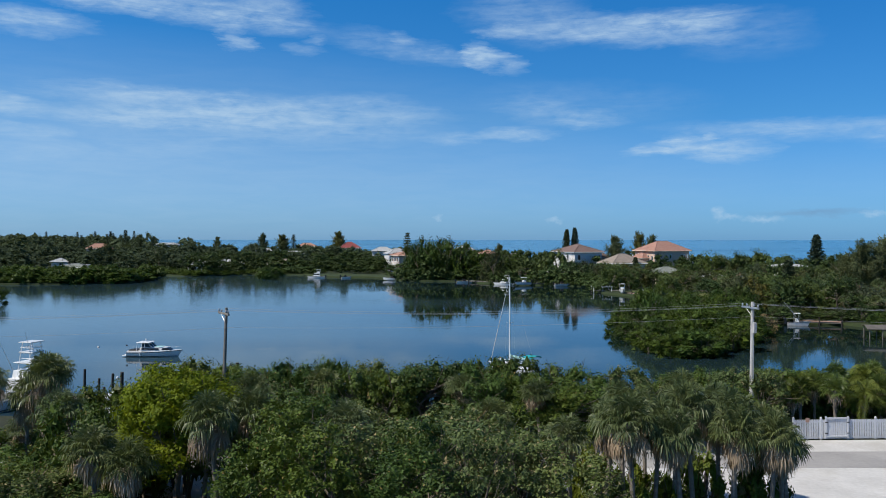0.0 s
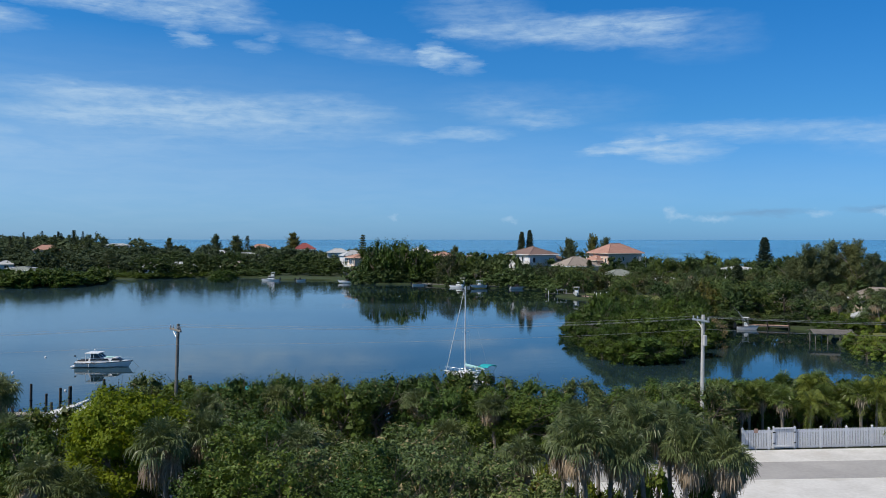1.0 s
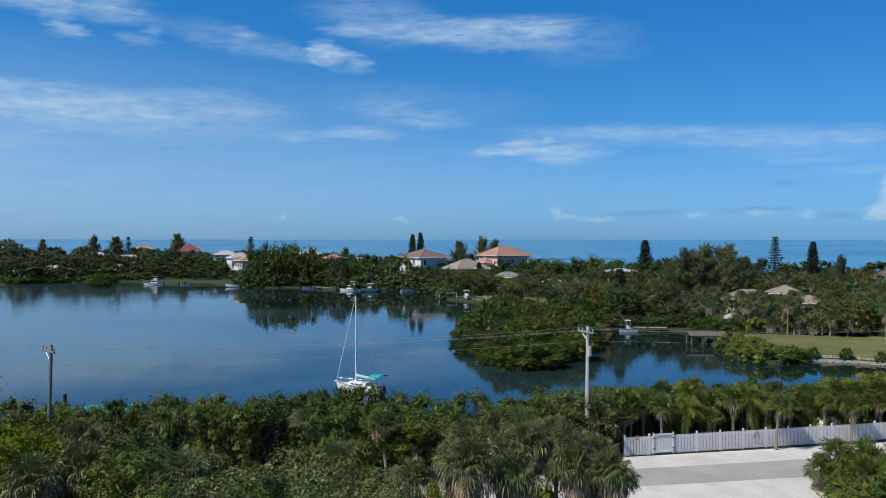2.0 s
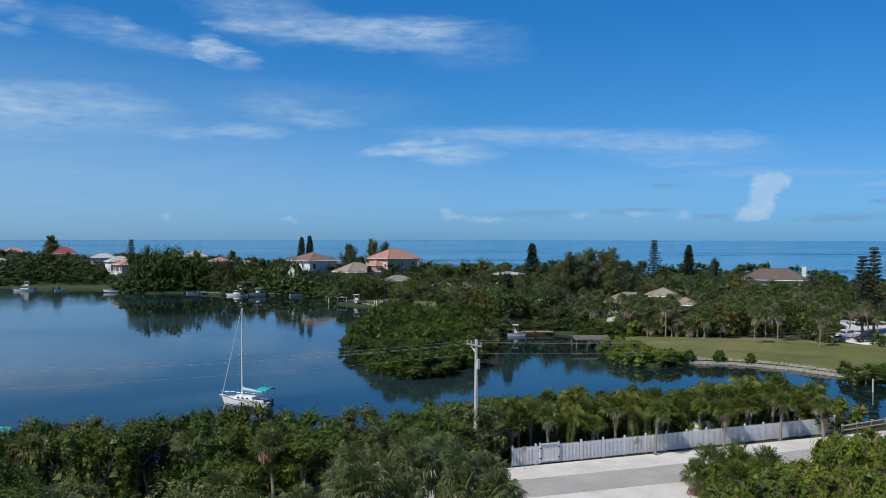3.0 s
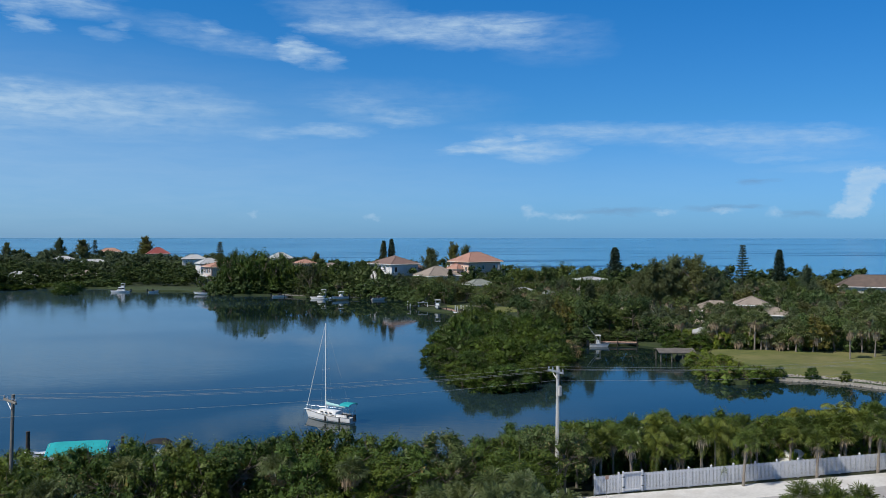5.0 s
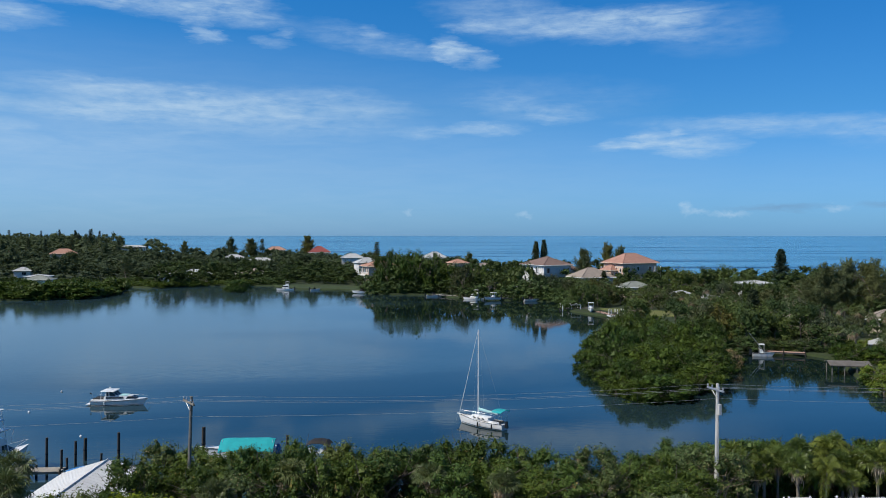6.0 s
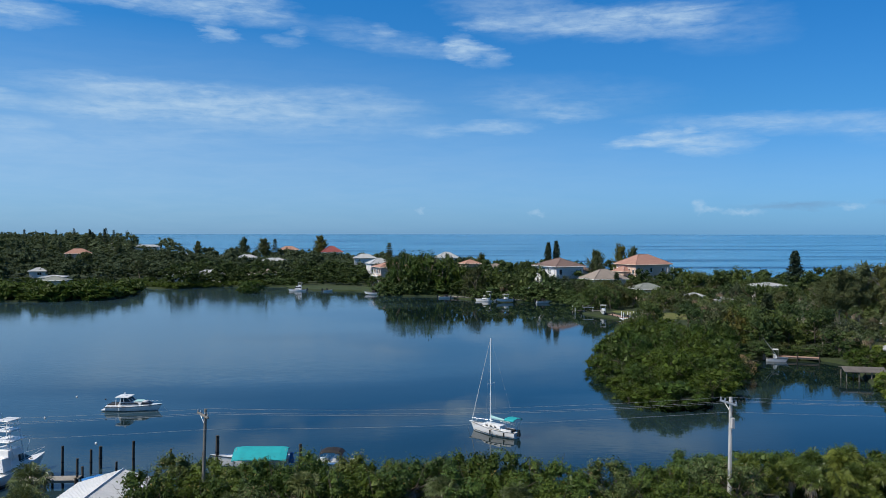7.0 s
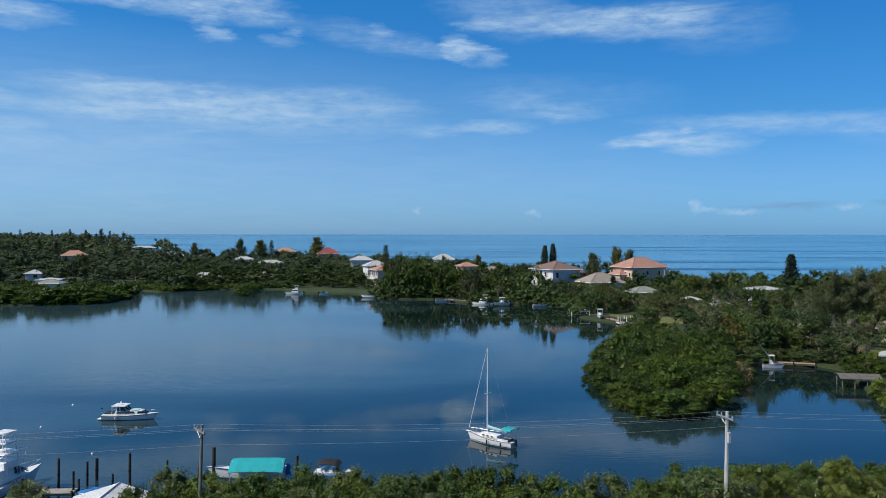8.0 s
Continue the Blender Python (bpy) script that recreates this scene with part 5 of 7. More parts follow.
for i, (x, y, k) in enumerate([(7.2, 45.9, 0.90), (8.7, 45.0, 1.0), (10.1, 43.6, 1.02), (11.5, 45.4, 1.04), (12.6, 43.4, 0.98), (13.7, 45.2, 1.05), (15.0, 43.4, 1.02), (16.0, 45.4, 1.04), (17.2, 43.8, 0.94), (18.4, 44.9, 0.86),
                               (10.2, 46.9, 1.04), (13.0, 47.2, 1.06), (15.6, 47.0, 1.06), (19.3, 46.4, 0.74), (-11.5, 43.6, 1.03), (-15.2, 42.0, 0.82), (-12.6, 57.6, 0.9), (3.4, 49.7, 0.84), (7.7, 64.9, 0.72), (-30.0, 63.6, 0.98), (-32.2, 61.0, 0.9),
                               (-27.5, 56.0, 0.62), (12.5, 51.5, 0.86), (16.3, 52.0, 0.9), (19.0, 50.4, 0.84), (-10.4, 48.6, 1.02), (-24.6, 52.6, 1.12), (-26.6, 53.6, 1.0), (-23.4, 50.4, 0.9), (-28.6, 51.6, 0.98), (-14.0, 49.2, 0.92), (-17.6, 43.0, 0.86), (-5.6, 47.2, 0.9), (1.5, 66.0, 0.78), (-9.0, 66.6, 0.8)]):
    sabal[i % 3].set(x, y, 0.3, R3.uniform(0, 6.28), R3.uniform(0.92, 1.1), k * R3.uniform(0.97, 1.03))
for i, (x, y) in enumerate([(28.6, 73.0), (29.8, 74.6), (31.0, 72.4), (32.6, 74.0), (33.8, 72.6), (35.2, 75.2), (38.4, 72.6), (39.4, 75.0), (39.9, 74.4), (44.4, 75.8), (43.6, 69.3), (47.8, 74.6), (49.4, 76.4),
                            (50.8, 73.6), (52.3, 76.0), (53.6, 74.2), (55.6, 75.4), (56.8, 73.2), (58.4, 75.6), (59.9, 73.8), (61.2, 76.0), (62.6, 73.6), (63.9, 75.4), (63.8, 70.0), (51.9, 70.2), (58.9, 70.6)]):
    slim[i % 3].set(x, y - (0.8 if y > 72.5 else 0.0), 0.3, R3.uniform(0, 6.28), R3.uniform(0.85, 1.1), R3.uniform(0.68, 1.05))
for i, (x, y, k) in enumerate([(40.0, 57.5, 0.85), (42.4, 59.2, 0.95), (45.1, 59.2, 1.0), (46.8, 57.8, 0.9), (44.6, 55.2, 0.95), (41.8, 55.0, 0.9), (43.6, 57.2, 1.0)]):
    palmetto[i % 2].set(x, y, 0.3, R3.uniform(0, 6.28), k)
for i, (x, y) in enumerate([(-18.4, 50.8), (-15.6, 51.6), (-12.6, 50.6), (-9.8, 51.8), (-7.4, 50.0), (-13.2, 54.6), (-17.0, 54.9), (-9.6, 55.4)]):
    canopy_tree[i % 2].set(x, y, 0.3, R3.uniform(0, 6.28), R3.uniform(0.9, 1.05), R3.uniform(0.85, 1.0))
for i, (x, y) in enumerate([(-15.6, 39.8), (-13.4, 40.4), (-11.2, 39.6), (-9.6, 40.6)]):
    bush[i % 2].set(x, y, 0.3, R3.uniform(0, 6.28), 0.7, 1.35, "pale dry scrub beneath the palms")
coco.set(36.4, 72.2, 0.3, 0.4, 0.78, 1.3)
coco.set(42.5, 72.3, 0.3, 2.4, 0.85, 1.6)
coco.set(64.5, 77.2, 0.3, 1.1, 0.9)
for x, y, turn, k in ((38.8, 76.4, 1.9, 1.15), (47.0, 73.4, 0.2, 0.8), (55.2, 77.0, 3.0, 1.15), (60.4, 77.8, 4.2, 1.2), (67.4, 75.6, 5.1, 1.0)):
    coco.set(x, y, 0.3, turn, k * 0.9, k * 1.25)
for i, (x, y) in enumerate([(64.4, 73.0), (66.2, 73.4), (68.0, 74.2), (65.4, 75.4), (67.2, 76.6), (69.6, 75.6), (63.0, 77.6), (61.2, 78.6), (65.6, 78.4), (71.4, 75.4), (58.6, 78.8), (55.4, 79.4)]):
    bush[i % 2].set(x, y, 0.3, R3.uniform(0, 6.28), R3.uniform(0.8, 1.05), R3.uniform(0.75, 1.2), "bushy green shrub among palms behind the fence")
for i, (x, y) in enumerate([(65.2, 72.6), (66.6, 74.6), (62.8, 76.0), (64.6, 76.6)]):
    slim[i % 3].set(x, y, 0.3, R3.uniform(0, 6.28), R3.uniform(0.9, 1.1), R3.uniform(0.8, 1.05))
for i, (x, y) in enumerate(scatter(R3, 85, 35.5, 84, 45, 62.5, 2.1, lambda x, y: y < min(53 + (x - 36) * 0.55, 56.2 + (x - 42) * 0.19))):
    bush[i % 2].set(x, y, 0.3, R3.uniform(0, 6.28), R3.uniform(0.9, 1.2), R3.uniform(0.85, 1.1) * (1.0 if x < 50 else 1.3 if x < 58 else 1.5))

for i, (x, y) in enumerate(scatter(R3, 11, 8.5, 20.0, 46.8, 51.0, 1.7)):
    bush[i % 2].set(x, y, 0.3, R3.uniform(0, 6.28), R3.uniform(0.6, 0.85), R3.uniform(1.0, 1.6), "dark understorey shrub beneath the palms")
for i, (x, y) in enumerate(scatter(R3, 34, 28.5, 65.5, 73.0, 78.5, 1.7)):
    bush[i % 2].set(x, y, 0.3, R3.uniform(0, 6.28), R3.uniform(0.55, 0.75), R3.uniform(0.7, 1.1), "bushy green shrub among palms behind the fence")
for i, (x, y) in enumerate(scatter(R3, 30, 28.5, 65.0, 72.2, 78.5, 1.6)):
    slim[i % 3].set(x, y, 0.3, R3.uniform(0, 6.28), R3.uniform(0.9, 1.15), R3.uniform(0.7, 1.0))

# ---- mangroves and island woods ----
MG = dict(category="mangrove", group="mangroves")
mang = [Stock(broad_tree("mangrove", "dense rounded green mangrove with foliage down to the water", 80 + k, 6.0, 3.8, 0.23, L_MANGROVE, 84, 52, 1.05, -0.4, 0.12, 2, mass=0.55, **MG)) for k in range(3)]
IT = dict(category="tree", group="island trees")
wood = [Stock(broad_tree("island_tree", "broad green tree of the island canopy", 90 + k, 8.0, 4.6, 0.40, L_FAR if k != 1 else L_FAROLIVE, 60, 27, 1.4, 0.8, 0.2, 1, mass=0.5, **IT)) for k in range(4)]
fpalm = [Stock(fan_palm("island_palm", "slender palm of the island with a ragged fan crown", 100 + k, 5.6 + k * 0.8, 2.0, 30, 9, 13, group="island palms")) for k in range(2)]

fshort = [Stock(fan_palm("island_palm", "short stout palm skirted with dry fronds to the ground", 104 + k, 2.4 + k * 1.6, 2.1, 30, 9, 14, group="island palms")) for k in range(2)]

peninsula = [(32.5, 121), (38, 119.5), (47, 131), (54.5, 145), (61, 163), (66, 190), (62, 220), (53, 212), (41, 178), (33.5, 150), (31.5, 132)]
for i, (x, y) in enumerate(scatter(R3, 46, 28, 70, 117, 220, 4.6, lambda x, y: inside(x, y, peninsula))):
    h = 0.82 + 0.3 * min(1, (y - 117) / 50) if y < 182 else 0.6
    mang[i % 3].set(x, y, 0.1, R3.uniform(0, 6.28), R3.uniform(0.75, 1.1), h * R3.uniform(0.72, 1.12))
for i, (x, y) in enumerate([(83, 155), (87, 154), (92, 153), (99, 92), (104, 90), (108, 93), (101, 96.5), (113, 90), (120, 90), (95, 96)]):
    mang[i % 3].set(x, y, 0.1, R3.uniform(0, 6.28), R3.uniform(0.8, 1.0), R3.uniform(0.5, 0.68) if y > 100 else 0.42)
for x, y, turn in ((-74.2, 352.0, 0.4), (-69.8, 352.4, 2.2), (-72.0, 349.6, 4.1)):
    tagged(mang[2].set(x, y, -0.1, turn, 0.95, 0.88), "rounded mangrove of a small islet in the lagoon")
tagged(mang[1].set(-116.0, 217.0, 0.0, 1.4, 1.3, 0.8), "small mangrove islet with foliage down to the water")
SPIT_SPOTS = scatter(R3, 60, -185, -117, 309, 352, 5.0, lambda x, y: x < -119 - 0.15 * abs(y - 330)) + [(p[0] - 2.0, p[1] + 2.5) for p in SPIT[6:26]]
# round shrubs at the lawn's corner beside the boat shed
for i, (x, y, k) in enumerate([(72.6, 120.4, 1.35), (74.6, 123.6, 1.6), (76.2, 119.8, 1.5), (78.6, 120.4, 1.4), (80.8, 121.6, 1.15), (75.4, 128.0, 1.6), (77.4, 132.0, 1.5), (78.8, 126.0, 1.5), (73.4, 126.4, 1.4), (77.8, 137.6, 1.4), (81.2, 135.4, 1.3), (74.6, 132.6, 1.3), (70.8, 123.2, 1.1)]):
    bush[i % 2].set(x, y, 0.0, R3.uniform(0, 6.28), k * 0.92, k * R3.uniform(0.55, 0.75), "rounded green shrub leaning over the canal's edge")
# low mangroves standing in the water round the point
for i, (x, y) in enumerate([(33.5, 158), (32.4, 150), (47.0, 139.5), (50.5, 143), (54.5, 148), (58.5, 153), (61.5, 158), (32.2, 142), (32.3, 134), (31.6, 126.5), (33.0, 122.0), (36.2, 120.8), (39.0, 122.4), (35.4, 124), (38.0, 125.6), (41.0, 126), (43.5, 129), (47.5, 135), (50, 138.5), (36, 168), (40, 180), (45, 194), (50, 207), (55, 220)]):
    mang[i % 3].set(x, y, -0.15, R3.uniform(0, 6.28), R3.uniform(0.6, 0.8), R3.uniform(0.42, 0.6), "low green mangrove standing in the water")

# houses whose upper storeys stand clear of the trees: place and the trees' height before them
VIEWS = [(93.7, 356.9, 8.2), (84.5, 353.5, 7.4), (55.7, 344.5, 8.4), (69.5, 323.0, 7.8), (-14.6, 395.0, 5.4), (113.0, 274.0, 10.4), (88.5, 273.0, 6.9), (93.1, 259.3, 6.2), (95.0, 201.5, 5.0), (117.0, 199.0, 6.1), (126.5, 197.5, 7.3),
         (122.5, 182.5, 5.2), (82.6, 309.0, 5.9), (196.0, 238.0, 6.4), (187.0, 161.0, 2.5)]
fringe = [p for p in ISLAND_SHORE if p[1] > 125 and not (50 < p[0] < 64 and 236 < p[1] < 268) and not (-60 < p[0] < -15 and p[1] > 340) and not (62 < p[0] < 77 and 155 < p[1] < 165) and not (7 < p[0] < 21 and 312 < p[1] < 331)]
for i, p in enumerate(fringe):
    if 165 < p[1] < 250:
        wood[i % 4].set(p[0] + 1.5, p[1] + 3.0, 0.2, R3.uniform(0, 6.28), R3.uniform(0.6, 0.9), R3.uniform(0.25, 0.42), "green waterside tree with low foliage on the shore")
SHORE_SPOTS = [(p[0] + R3.uniform(0, 2), p[1] + R3.uniform(1.5, 4.5)) for p in fringe if p[1] >= 250]
CLEAR = [(a, b, 8.5) for a, b in HOUSES] + [(93, 130, 8)]
LOT = [(124, 127), (128.5, 118.5), (141, 112), (174, 138), (180, 160), (152, 166), (140, 152), (127, 141)]


def free(x, y):
    if not inside(x, y, ISLAND) or inside(x, y, LAWN) or inside(x, y, LOT) or inside(x, y, peninsula):
        return False
    if y < 100 or (90 < x < 108 and 172 < y < 185) or (66 < x < 78 and 158 < y < 168) or (70 < x < 84 and 112 < y < 152) or (52 < x < 78 and 236 < y < 266) or (-62 < x < -14 and 350 < y < 396):
        return False
    if any(math.hypot(x - a, y - b) < r for a, b, r in CLEAR):
        return False
    return all(inside(x + dx, y + dy, ISLAND) for dx, dy in ((3, 0), (-3, 0), (0, -3)))


def canopy(rng, n, x0, x1, y0, y1, gx, gy, ok):
    pts = []
    for _ in range(12000):
        if len(pts) >= n:
            break
        x, y = rng.uniform(x0, x1), rng.uniform(y0, y1)
        if ok(x, y) and all(((x - a) / gx) ** 2 + ((y - b) / gy) ** 2 > 1 for a, b in pts[-400:]):
            pts.append((x, y))
    return pts


spots = canopy(R3, 820, -120, 240, 100, 470, 5.2, 7.2, free)
spots.sort(key=lambda p: math.hypot(*p))
palms = [p for i, p in enumerate(spots) if i % 5 == 4 or (i % 2 and p[0] > 72 and p[1] < 270)]
broad = [p for p in spots if p not in palms]

def under(x, y, top):
    """The height left for a tree that stands before a house which is seen over it."""
    for a, b, eave in VIEWS:
        if abs(x - a * y / b) < 8.0 and -60 < y - b < 2:
            top = min(top, eave)
    return top


for i, (x, y) in enumerate(broad[:170]):
    h = under(x, y, (8.0 if y < 290 else 11.5) * R3.uniform(0.75, 1.1))
    wood[i % 4].set(x, y, 0.5, R3.uniform(0, 6.28), R3.uniform(0.85, 1.1) * (h / 8.0) ** 0.5, h / 8.0)
for i, (x, y) in enumerate(palms[:190]):
    fpalm[i % 2].set(x, y, 0.5, R3.uniform(0, 6.28), R3.uniform(0.9, 1.2), under(x, y, 7.5 * R3.uniform(0.8, 1.1)) / 7.5)


# trees and palms that screen the houses' lower walls
for k, (a, b, eave) in enumerate(VIEWS):
    if eave < 2.6:
        continue
    d = Vector((a, b, 0)).normalized()
    side = Vector((d.y, -d.x, 0))
    for i in range(7):
        p = Vector((a, b, 0)) - d * R3.uniform(10, 17) + side * (-9 + 3 * i + R3.uniform(-0.8, 0.8))
        h = eave * R3.uniform(0.8, 1.0) - 0.5
        if i % 3 == 1 and eave > 5:
            fpalm[i % 2].set(p.x, p.y, 0.5, R3.uniform(0, 6.28), 1.0, h / 7.5)
        else:
            wood[(i + k) % 4].set(p.x, p.y, 0.5, R3.uniform(0, 6.28), R3.uniform(0.55, 0.8), h / 8.0)


def woods(name, label, spots, seed, height, radius, leaf, mat, per, count):
    """Far woods as one mesh: many uneven crowns of leaf clumps on stems."""
    rng = np.random.default_rng(seed)
    base = []
    for _ in range(5):
        clumps = crown_clumps(rng, height, height * 0.05, radius, count, radius * 0.28)
        base.append(np.concatenate([crown_leaves(rng, clumps, per, leaf, loose=0.4, spread=0.28), crown_filler(rng, clumps, 0.62)]))
    parts_ = []
    for i, (x, y) in enumerate(spots):
        q = base[i % 5]
        a, s, sz = rng.uniform(0, 6.28), rng.uniform(0.75, 1.25), rng.uniform(0.4, 1.15)
        rot = np.array([[math.cos(a), -math.sin(a), 0], [math.sin(a), math.cos(a), 0], [0, 0, 1]])
        parts_.append(q @ rot.T * np.array([s, s, sz]) + np.array([x, y, 0.5]))
    return tagged(put_mesh(name, quads_mesh(name, np.concatenate(parts_), mat)), label, "woods", kind="stuff")


woods("shore_thicket", "dense low mangrove thicket along the lagoon's spit and far shore", SPIT_SPOTS, 6, 5.8, 5.0, 0.45, L_MANGROVE, 24, 40)
woods("shore_thicket", "low green hedge of mangroves before the far houses", [p for p in SHORE_SPOTS if p[0] < -72], 15, 2.7, 3.6, 0.4, L_MANGROVE, 36, 30)
LOW = canopy(R3, 170, -235, -58, 318, 440, 5.5, 8.0, lambda x, y: inside(x, y, ISLAND) and (y > 384 or x < -125) and all(math.hypot(x - a, y - b) > 7.0 for a, b in HOUSES))
woods("shore_thicket", "low green brush round the houses of the far shore", LOW, 16, 1.7, 4.0, 0.45, L_MANGROVE, 24, 24)
woods("shore_thicket", "green waterside trees along the far shore", [p for p in SHORE_SPOTS if p[0] >= -72], 5, 5.0, 4.2, 0.48, L_FAR, 24, 34)
woods("island_woods", "mixed green canopy trees of the island's far side", (broad[170:] + palms[190:])[:480], 7, 10.0, 5.4, 0.6, L_FAR, 24, 26)
far1 = canopy(R3, 260, -420, -60, 385, 720, 13, 17, lambda x, y: inside(x, y, ISLAND) and not (-62 < x < -14 and y < 396) and not (-150 < x < -58 and y < 440) and not (-230 < x < -149 and y < 418) and all(abs(x - a * y / b) > 8 or not -22 < y - b < 9 for a, b in HOUSES))
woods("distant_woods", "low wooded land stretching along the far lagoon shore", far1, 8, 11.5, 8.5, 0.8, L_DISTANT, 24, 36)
far2 = canopy(R3, 230, -1150, -250, 700, 2300, 27, 44, lambda x, y: inside(x, y, ISLAND) and x > -0.62 * y)
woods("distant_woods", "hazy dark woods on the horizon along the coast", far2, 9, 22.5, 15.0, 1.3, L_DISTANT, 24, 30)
far3 = canopy(R3, 70, -100, 30, 440, 700, 12, 18, lambda x, y: inside(x, y, ISLAND) and all(abs(x - a * y / b) > 9 or not -26 < y - b < 9 for a, b in HOUSES))
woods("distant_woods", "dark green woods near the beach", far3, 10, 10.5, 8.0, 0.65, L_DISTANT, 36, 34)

# standing out above the canopy
norfolk = Stock(tier_pine("norfolk_pine", "tall dark Norfolk pine with level tiers of boughs", 120, 19.0, 3.4, 20, group="Norfolk pines"))
column = Stock(tier_pine("cypress_pine", "tall dense dark column-shaped pine", 121, 18.0, 2.3, 24, "column pines", 1.4, True))
feather = [Stock(feather_pine("casuarina", "feathery grey-green casuarina with a ragged crown", 130 + k, 16.0, 5.5, "casuarinas", 95)) for k in range(2)]
for x, y, h, s in [(138.6, 141.2, 16.6, 1), (140.8, 140.3, 18.5, 1), (143.4, 137.3, 17.0, 1), (165.5, 264, 19.6, 1.1), (162, 268, 12.0, 0.9), (-17.0, 424, 19.5, 1.2), (-112, 640, 19.5, 1.3), (-250, 700, 19.0, 1.2), (-285, 720, 20.0, 1.2), (-305, 715, 19.0, 1.2), (-330, 740, 19.5, 1.3), (-236, 690, 18.0, 1.1), (-560, 1500, 31.0, 1.9), (-600, 1530, 29.0, 1.8), (-640, 1560, 30.0, 1.9), (-690, 1600, 28.0, 1.8), (-735, 1570, 29.0, 1.9), (-480, 1280, 29.0, 1.7), (-505, 1290, 27.0, 1.6), (-455, 1250, 27.0, 1.6), (-470, 1210, 24.0, 1.5)]:
    norfolk.set(x, y, 0.5, R3.uniform(0, 6.28), s, h / 19.0)
for x, y, h, s in [(53.6, 359, 20.3, 1.05), (57.2, 360, 21.0, 1.05), (138.6, 310.5, 18.0, 1.45), (184, 270, 17.6, 1.2), (73.5, 178, 12.0, 0.95), (73.5, 318, 9.5, 0.8)]:
    column.set(x, y, 0.5, R3.uniform(0, 6.28), s, h / 18.0)
for i, (x, y, h, s) in enumerate([(107, 214, 16.5, 1.0), (113, 215, 18.4, 1.25), (118, 212, 17.6, 1.15), (122, 209, 15.0, 0.9), (104, 217, 13.0, 0.8), (70.5, 340, 19.0, 1.0), (88, 374, 20.0, 0.85), (95, 380, 19.5, 0.9),
                                  (158, 219, 14.3, 0.7), (-80, 660, 23.5, 1.5), (-140, 660, 21.0, 1.2), (-122, 650, 21.0, 1.5), (-10, 352, 12.5, 1.0), (-3, 350, 13.0, 1.1), (6, 352, 12.0, 0.9), (12, 410, 15.5, 0.6), (31, 450, 14.0, 0.8), (-170, 640, 19.0, 0.9), (-215, 600, 17.0, 1.0), (-260, 560, 16.0, 1.0), (-190, 480, 13.5, 1.0), (-150, 450, 12.5, 0.9)]):
    feather[i % 2].set(x, y, 0.5, R3.uniform(0, 6.28), s, h / 16.0)
for x, y, s in [(105.6, 133.6, 0.85), (111.7, 134.7, 0.82), (113.7, 125.8, 0.85), (122.8, 117.5, 0.85)]:
    fpalm[0].set(x, y, 0.85, R3.uniform(0, 6.28), s, s * 1.12, "slender lone palm standing on the mown lawn")

# tall dark shade trees on the point across the lagoon
shade = [Stock(broad_tree("shade_tree", "tall dark spreading shade tree on the far point", 140 + k, 8.0, 4.6, 0.40, L_MANGROVE, 60, 30, 1.35, 0.5, 0.2, 1, mass=0.5, **IT)) for k in range(2)]
for i, (x, y, h) in enumerate([(-10, 340, 15.0), (-4, 338, 16.0), (2, 339.5, 16.5), (7, 338, 14.5), (-7, 346, 17.0), (1, 349, 17.5), (10, 344, 15.0), (16, 337, 12.5), (22, 331, 11.5), (28, 328, 11.0), (-13, 349, 14.0)]):
    shade[i % 2].set(x, y, 0.4, R3.uniform(0, 6.28), R3.uniform(0.95, 1.25), h / 8.0)
# trees behind the small pier and the boat shed
for i, (x, y, h) in enumerate([(61, 172, 7.5), (67, 179, 8.5), (72, 178, 8.0), (78, 177, 7.5), (84, 168, 5.5), (87, 173, 7.0), (70, 180, 9.0), (77, 179, 8.6), (84, 178, 8.8), (64, 181, 9.0), (89, 187, 8.5), (80, 187, 9.0), (72, 190, 9.2)]):
    wood[i % 4].set(x, y, 0.4, R3.uniform(0, 6.28), R3.uniform(0.8, 1.0), h / 8.0)
for i, (x, y) in enumerate([(84, 160), (88, 159), (92, 157.5), (80, 152), (85, 151), (96, 156)]):
    mang[i % 3].set(x, y, 0.3, R3.uniform(0, 6.28), R3.uniform(0.6, 0.8), R3.uniform(0.35, 0.5), "low green waterside shrub beside the canal")
# palms and trees behind the lawn: a clump skirted to the ground, dark trees, then open palms over shrubs
for i, (x, y) in enumerate(scatter(R3, 30, 88, 105, 142, 158, 1.9, lambda x, y: y > 150.5 - (x - 92) * 0.78)):
    (fpalm if i % 3 == 0 else fshort)[i % 2].set(x, y, 0.6, R3.uniform(0, 6.28), R3.uniform(0.95, 1.2), R3.uniform(0.8, 1.05))
for i, (x, y) in enumerate([(104, 146), (107, 144.5), (110.5, 144), (108, 148.5), (113, 147), (104.5, 151), (111, 152)]):
    wood[i % 4].set(x, y, 0.6, R3.uniform(0, 6.28), R3.uniform(0.75, 0.95), R3.uniform(0.75, 1.0), "dense dark green tree at the back of the lawn")
for i, (x, y) in enumerate(scatter(R3, 30, 113, 137, 143, 163, 2.2)):
    fpalm[i % 2].set(x, y, 0.6, R3.uniform(0, 6.28), R3.uniform(0.9, 1.15), R3.uniform(0.72, 1.0))
for i, (x, y) in enumerate(scatter(R3, 26, 88, 138, 152, 170, 3.0)):
    bush[0].set(x, y, 0.4, R3.uniform(0, 6.28), R3.uniform(1.0, 1.4), R3.uniform(0.7, 1.3), "dense green undergrowth beneath the palms")
for i, (x, y) in enumerate([(117.5, 146), (121, 145.5), (124.5, 143.5)]):
    mang[i % 3].set(x, y, 0.6, R3.uniform(0, 6.28), 0.42, 0.4, "round green shrub at the back of the lawn")
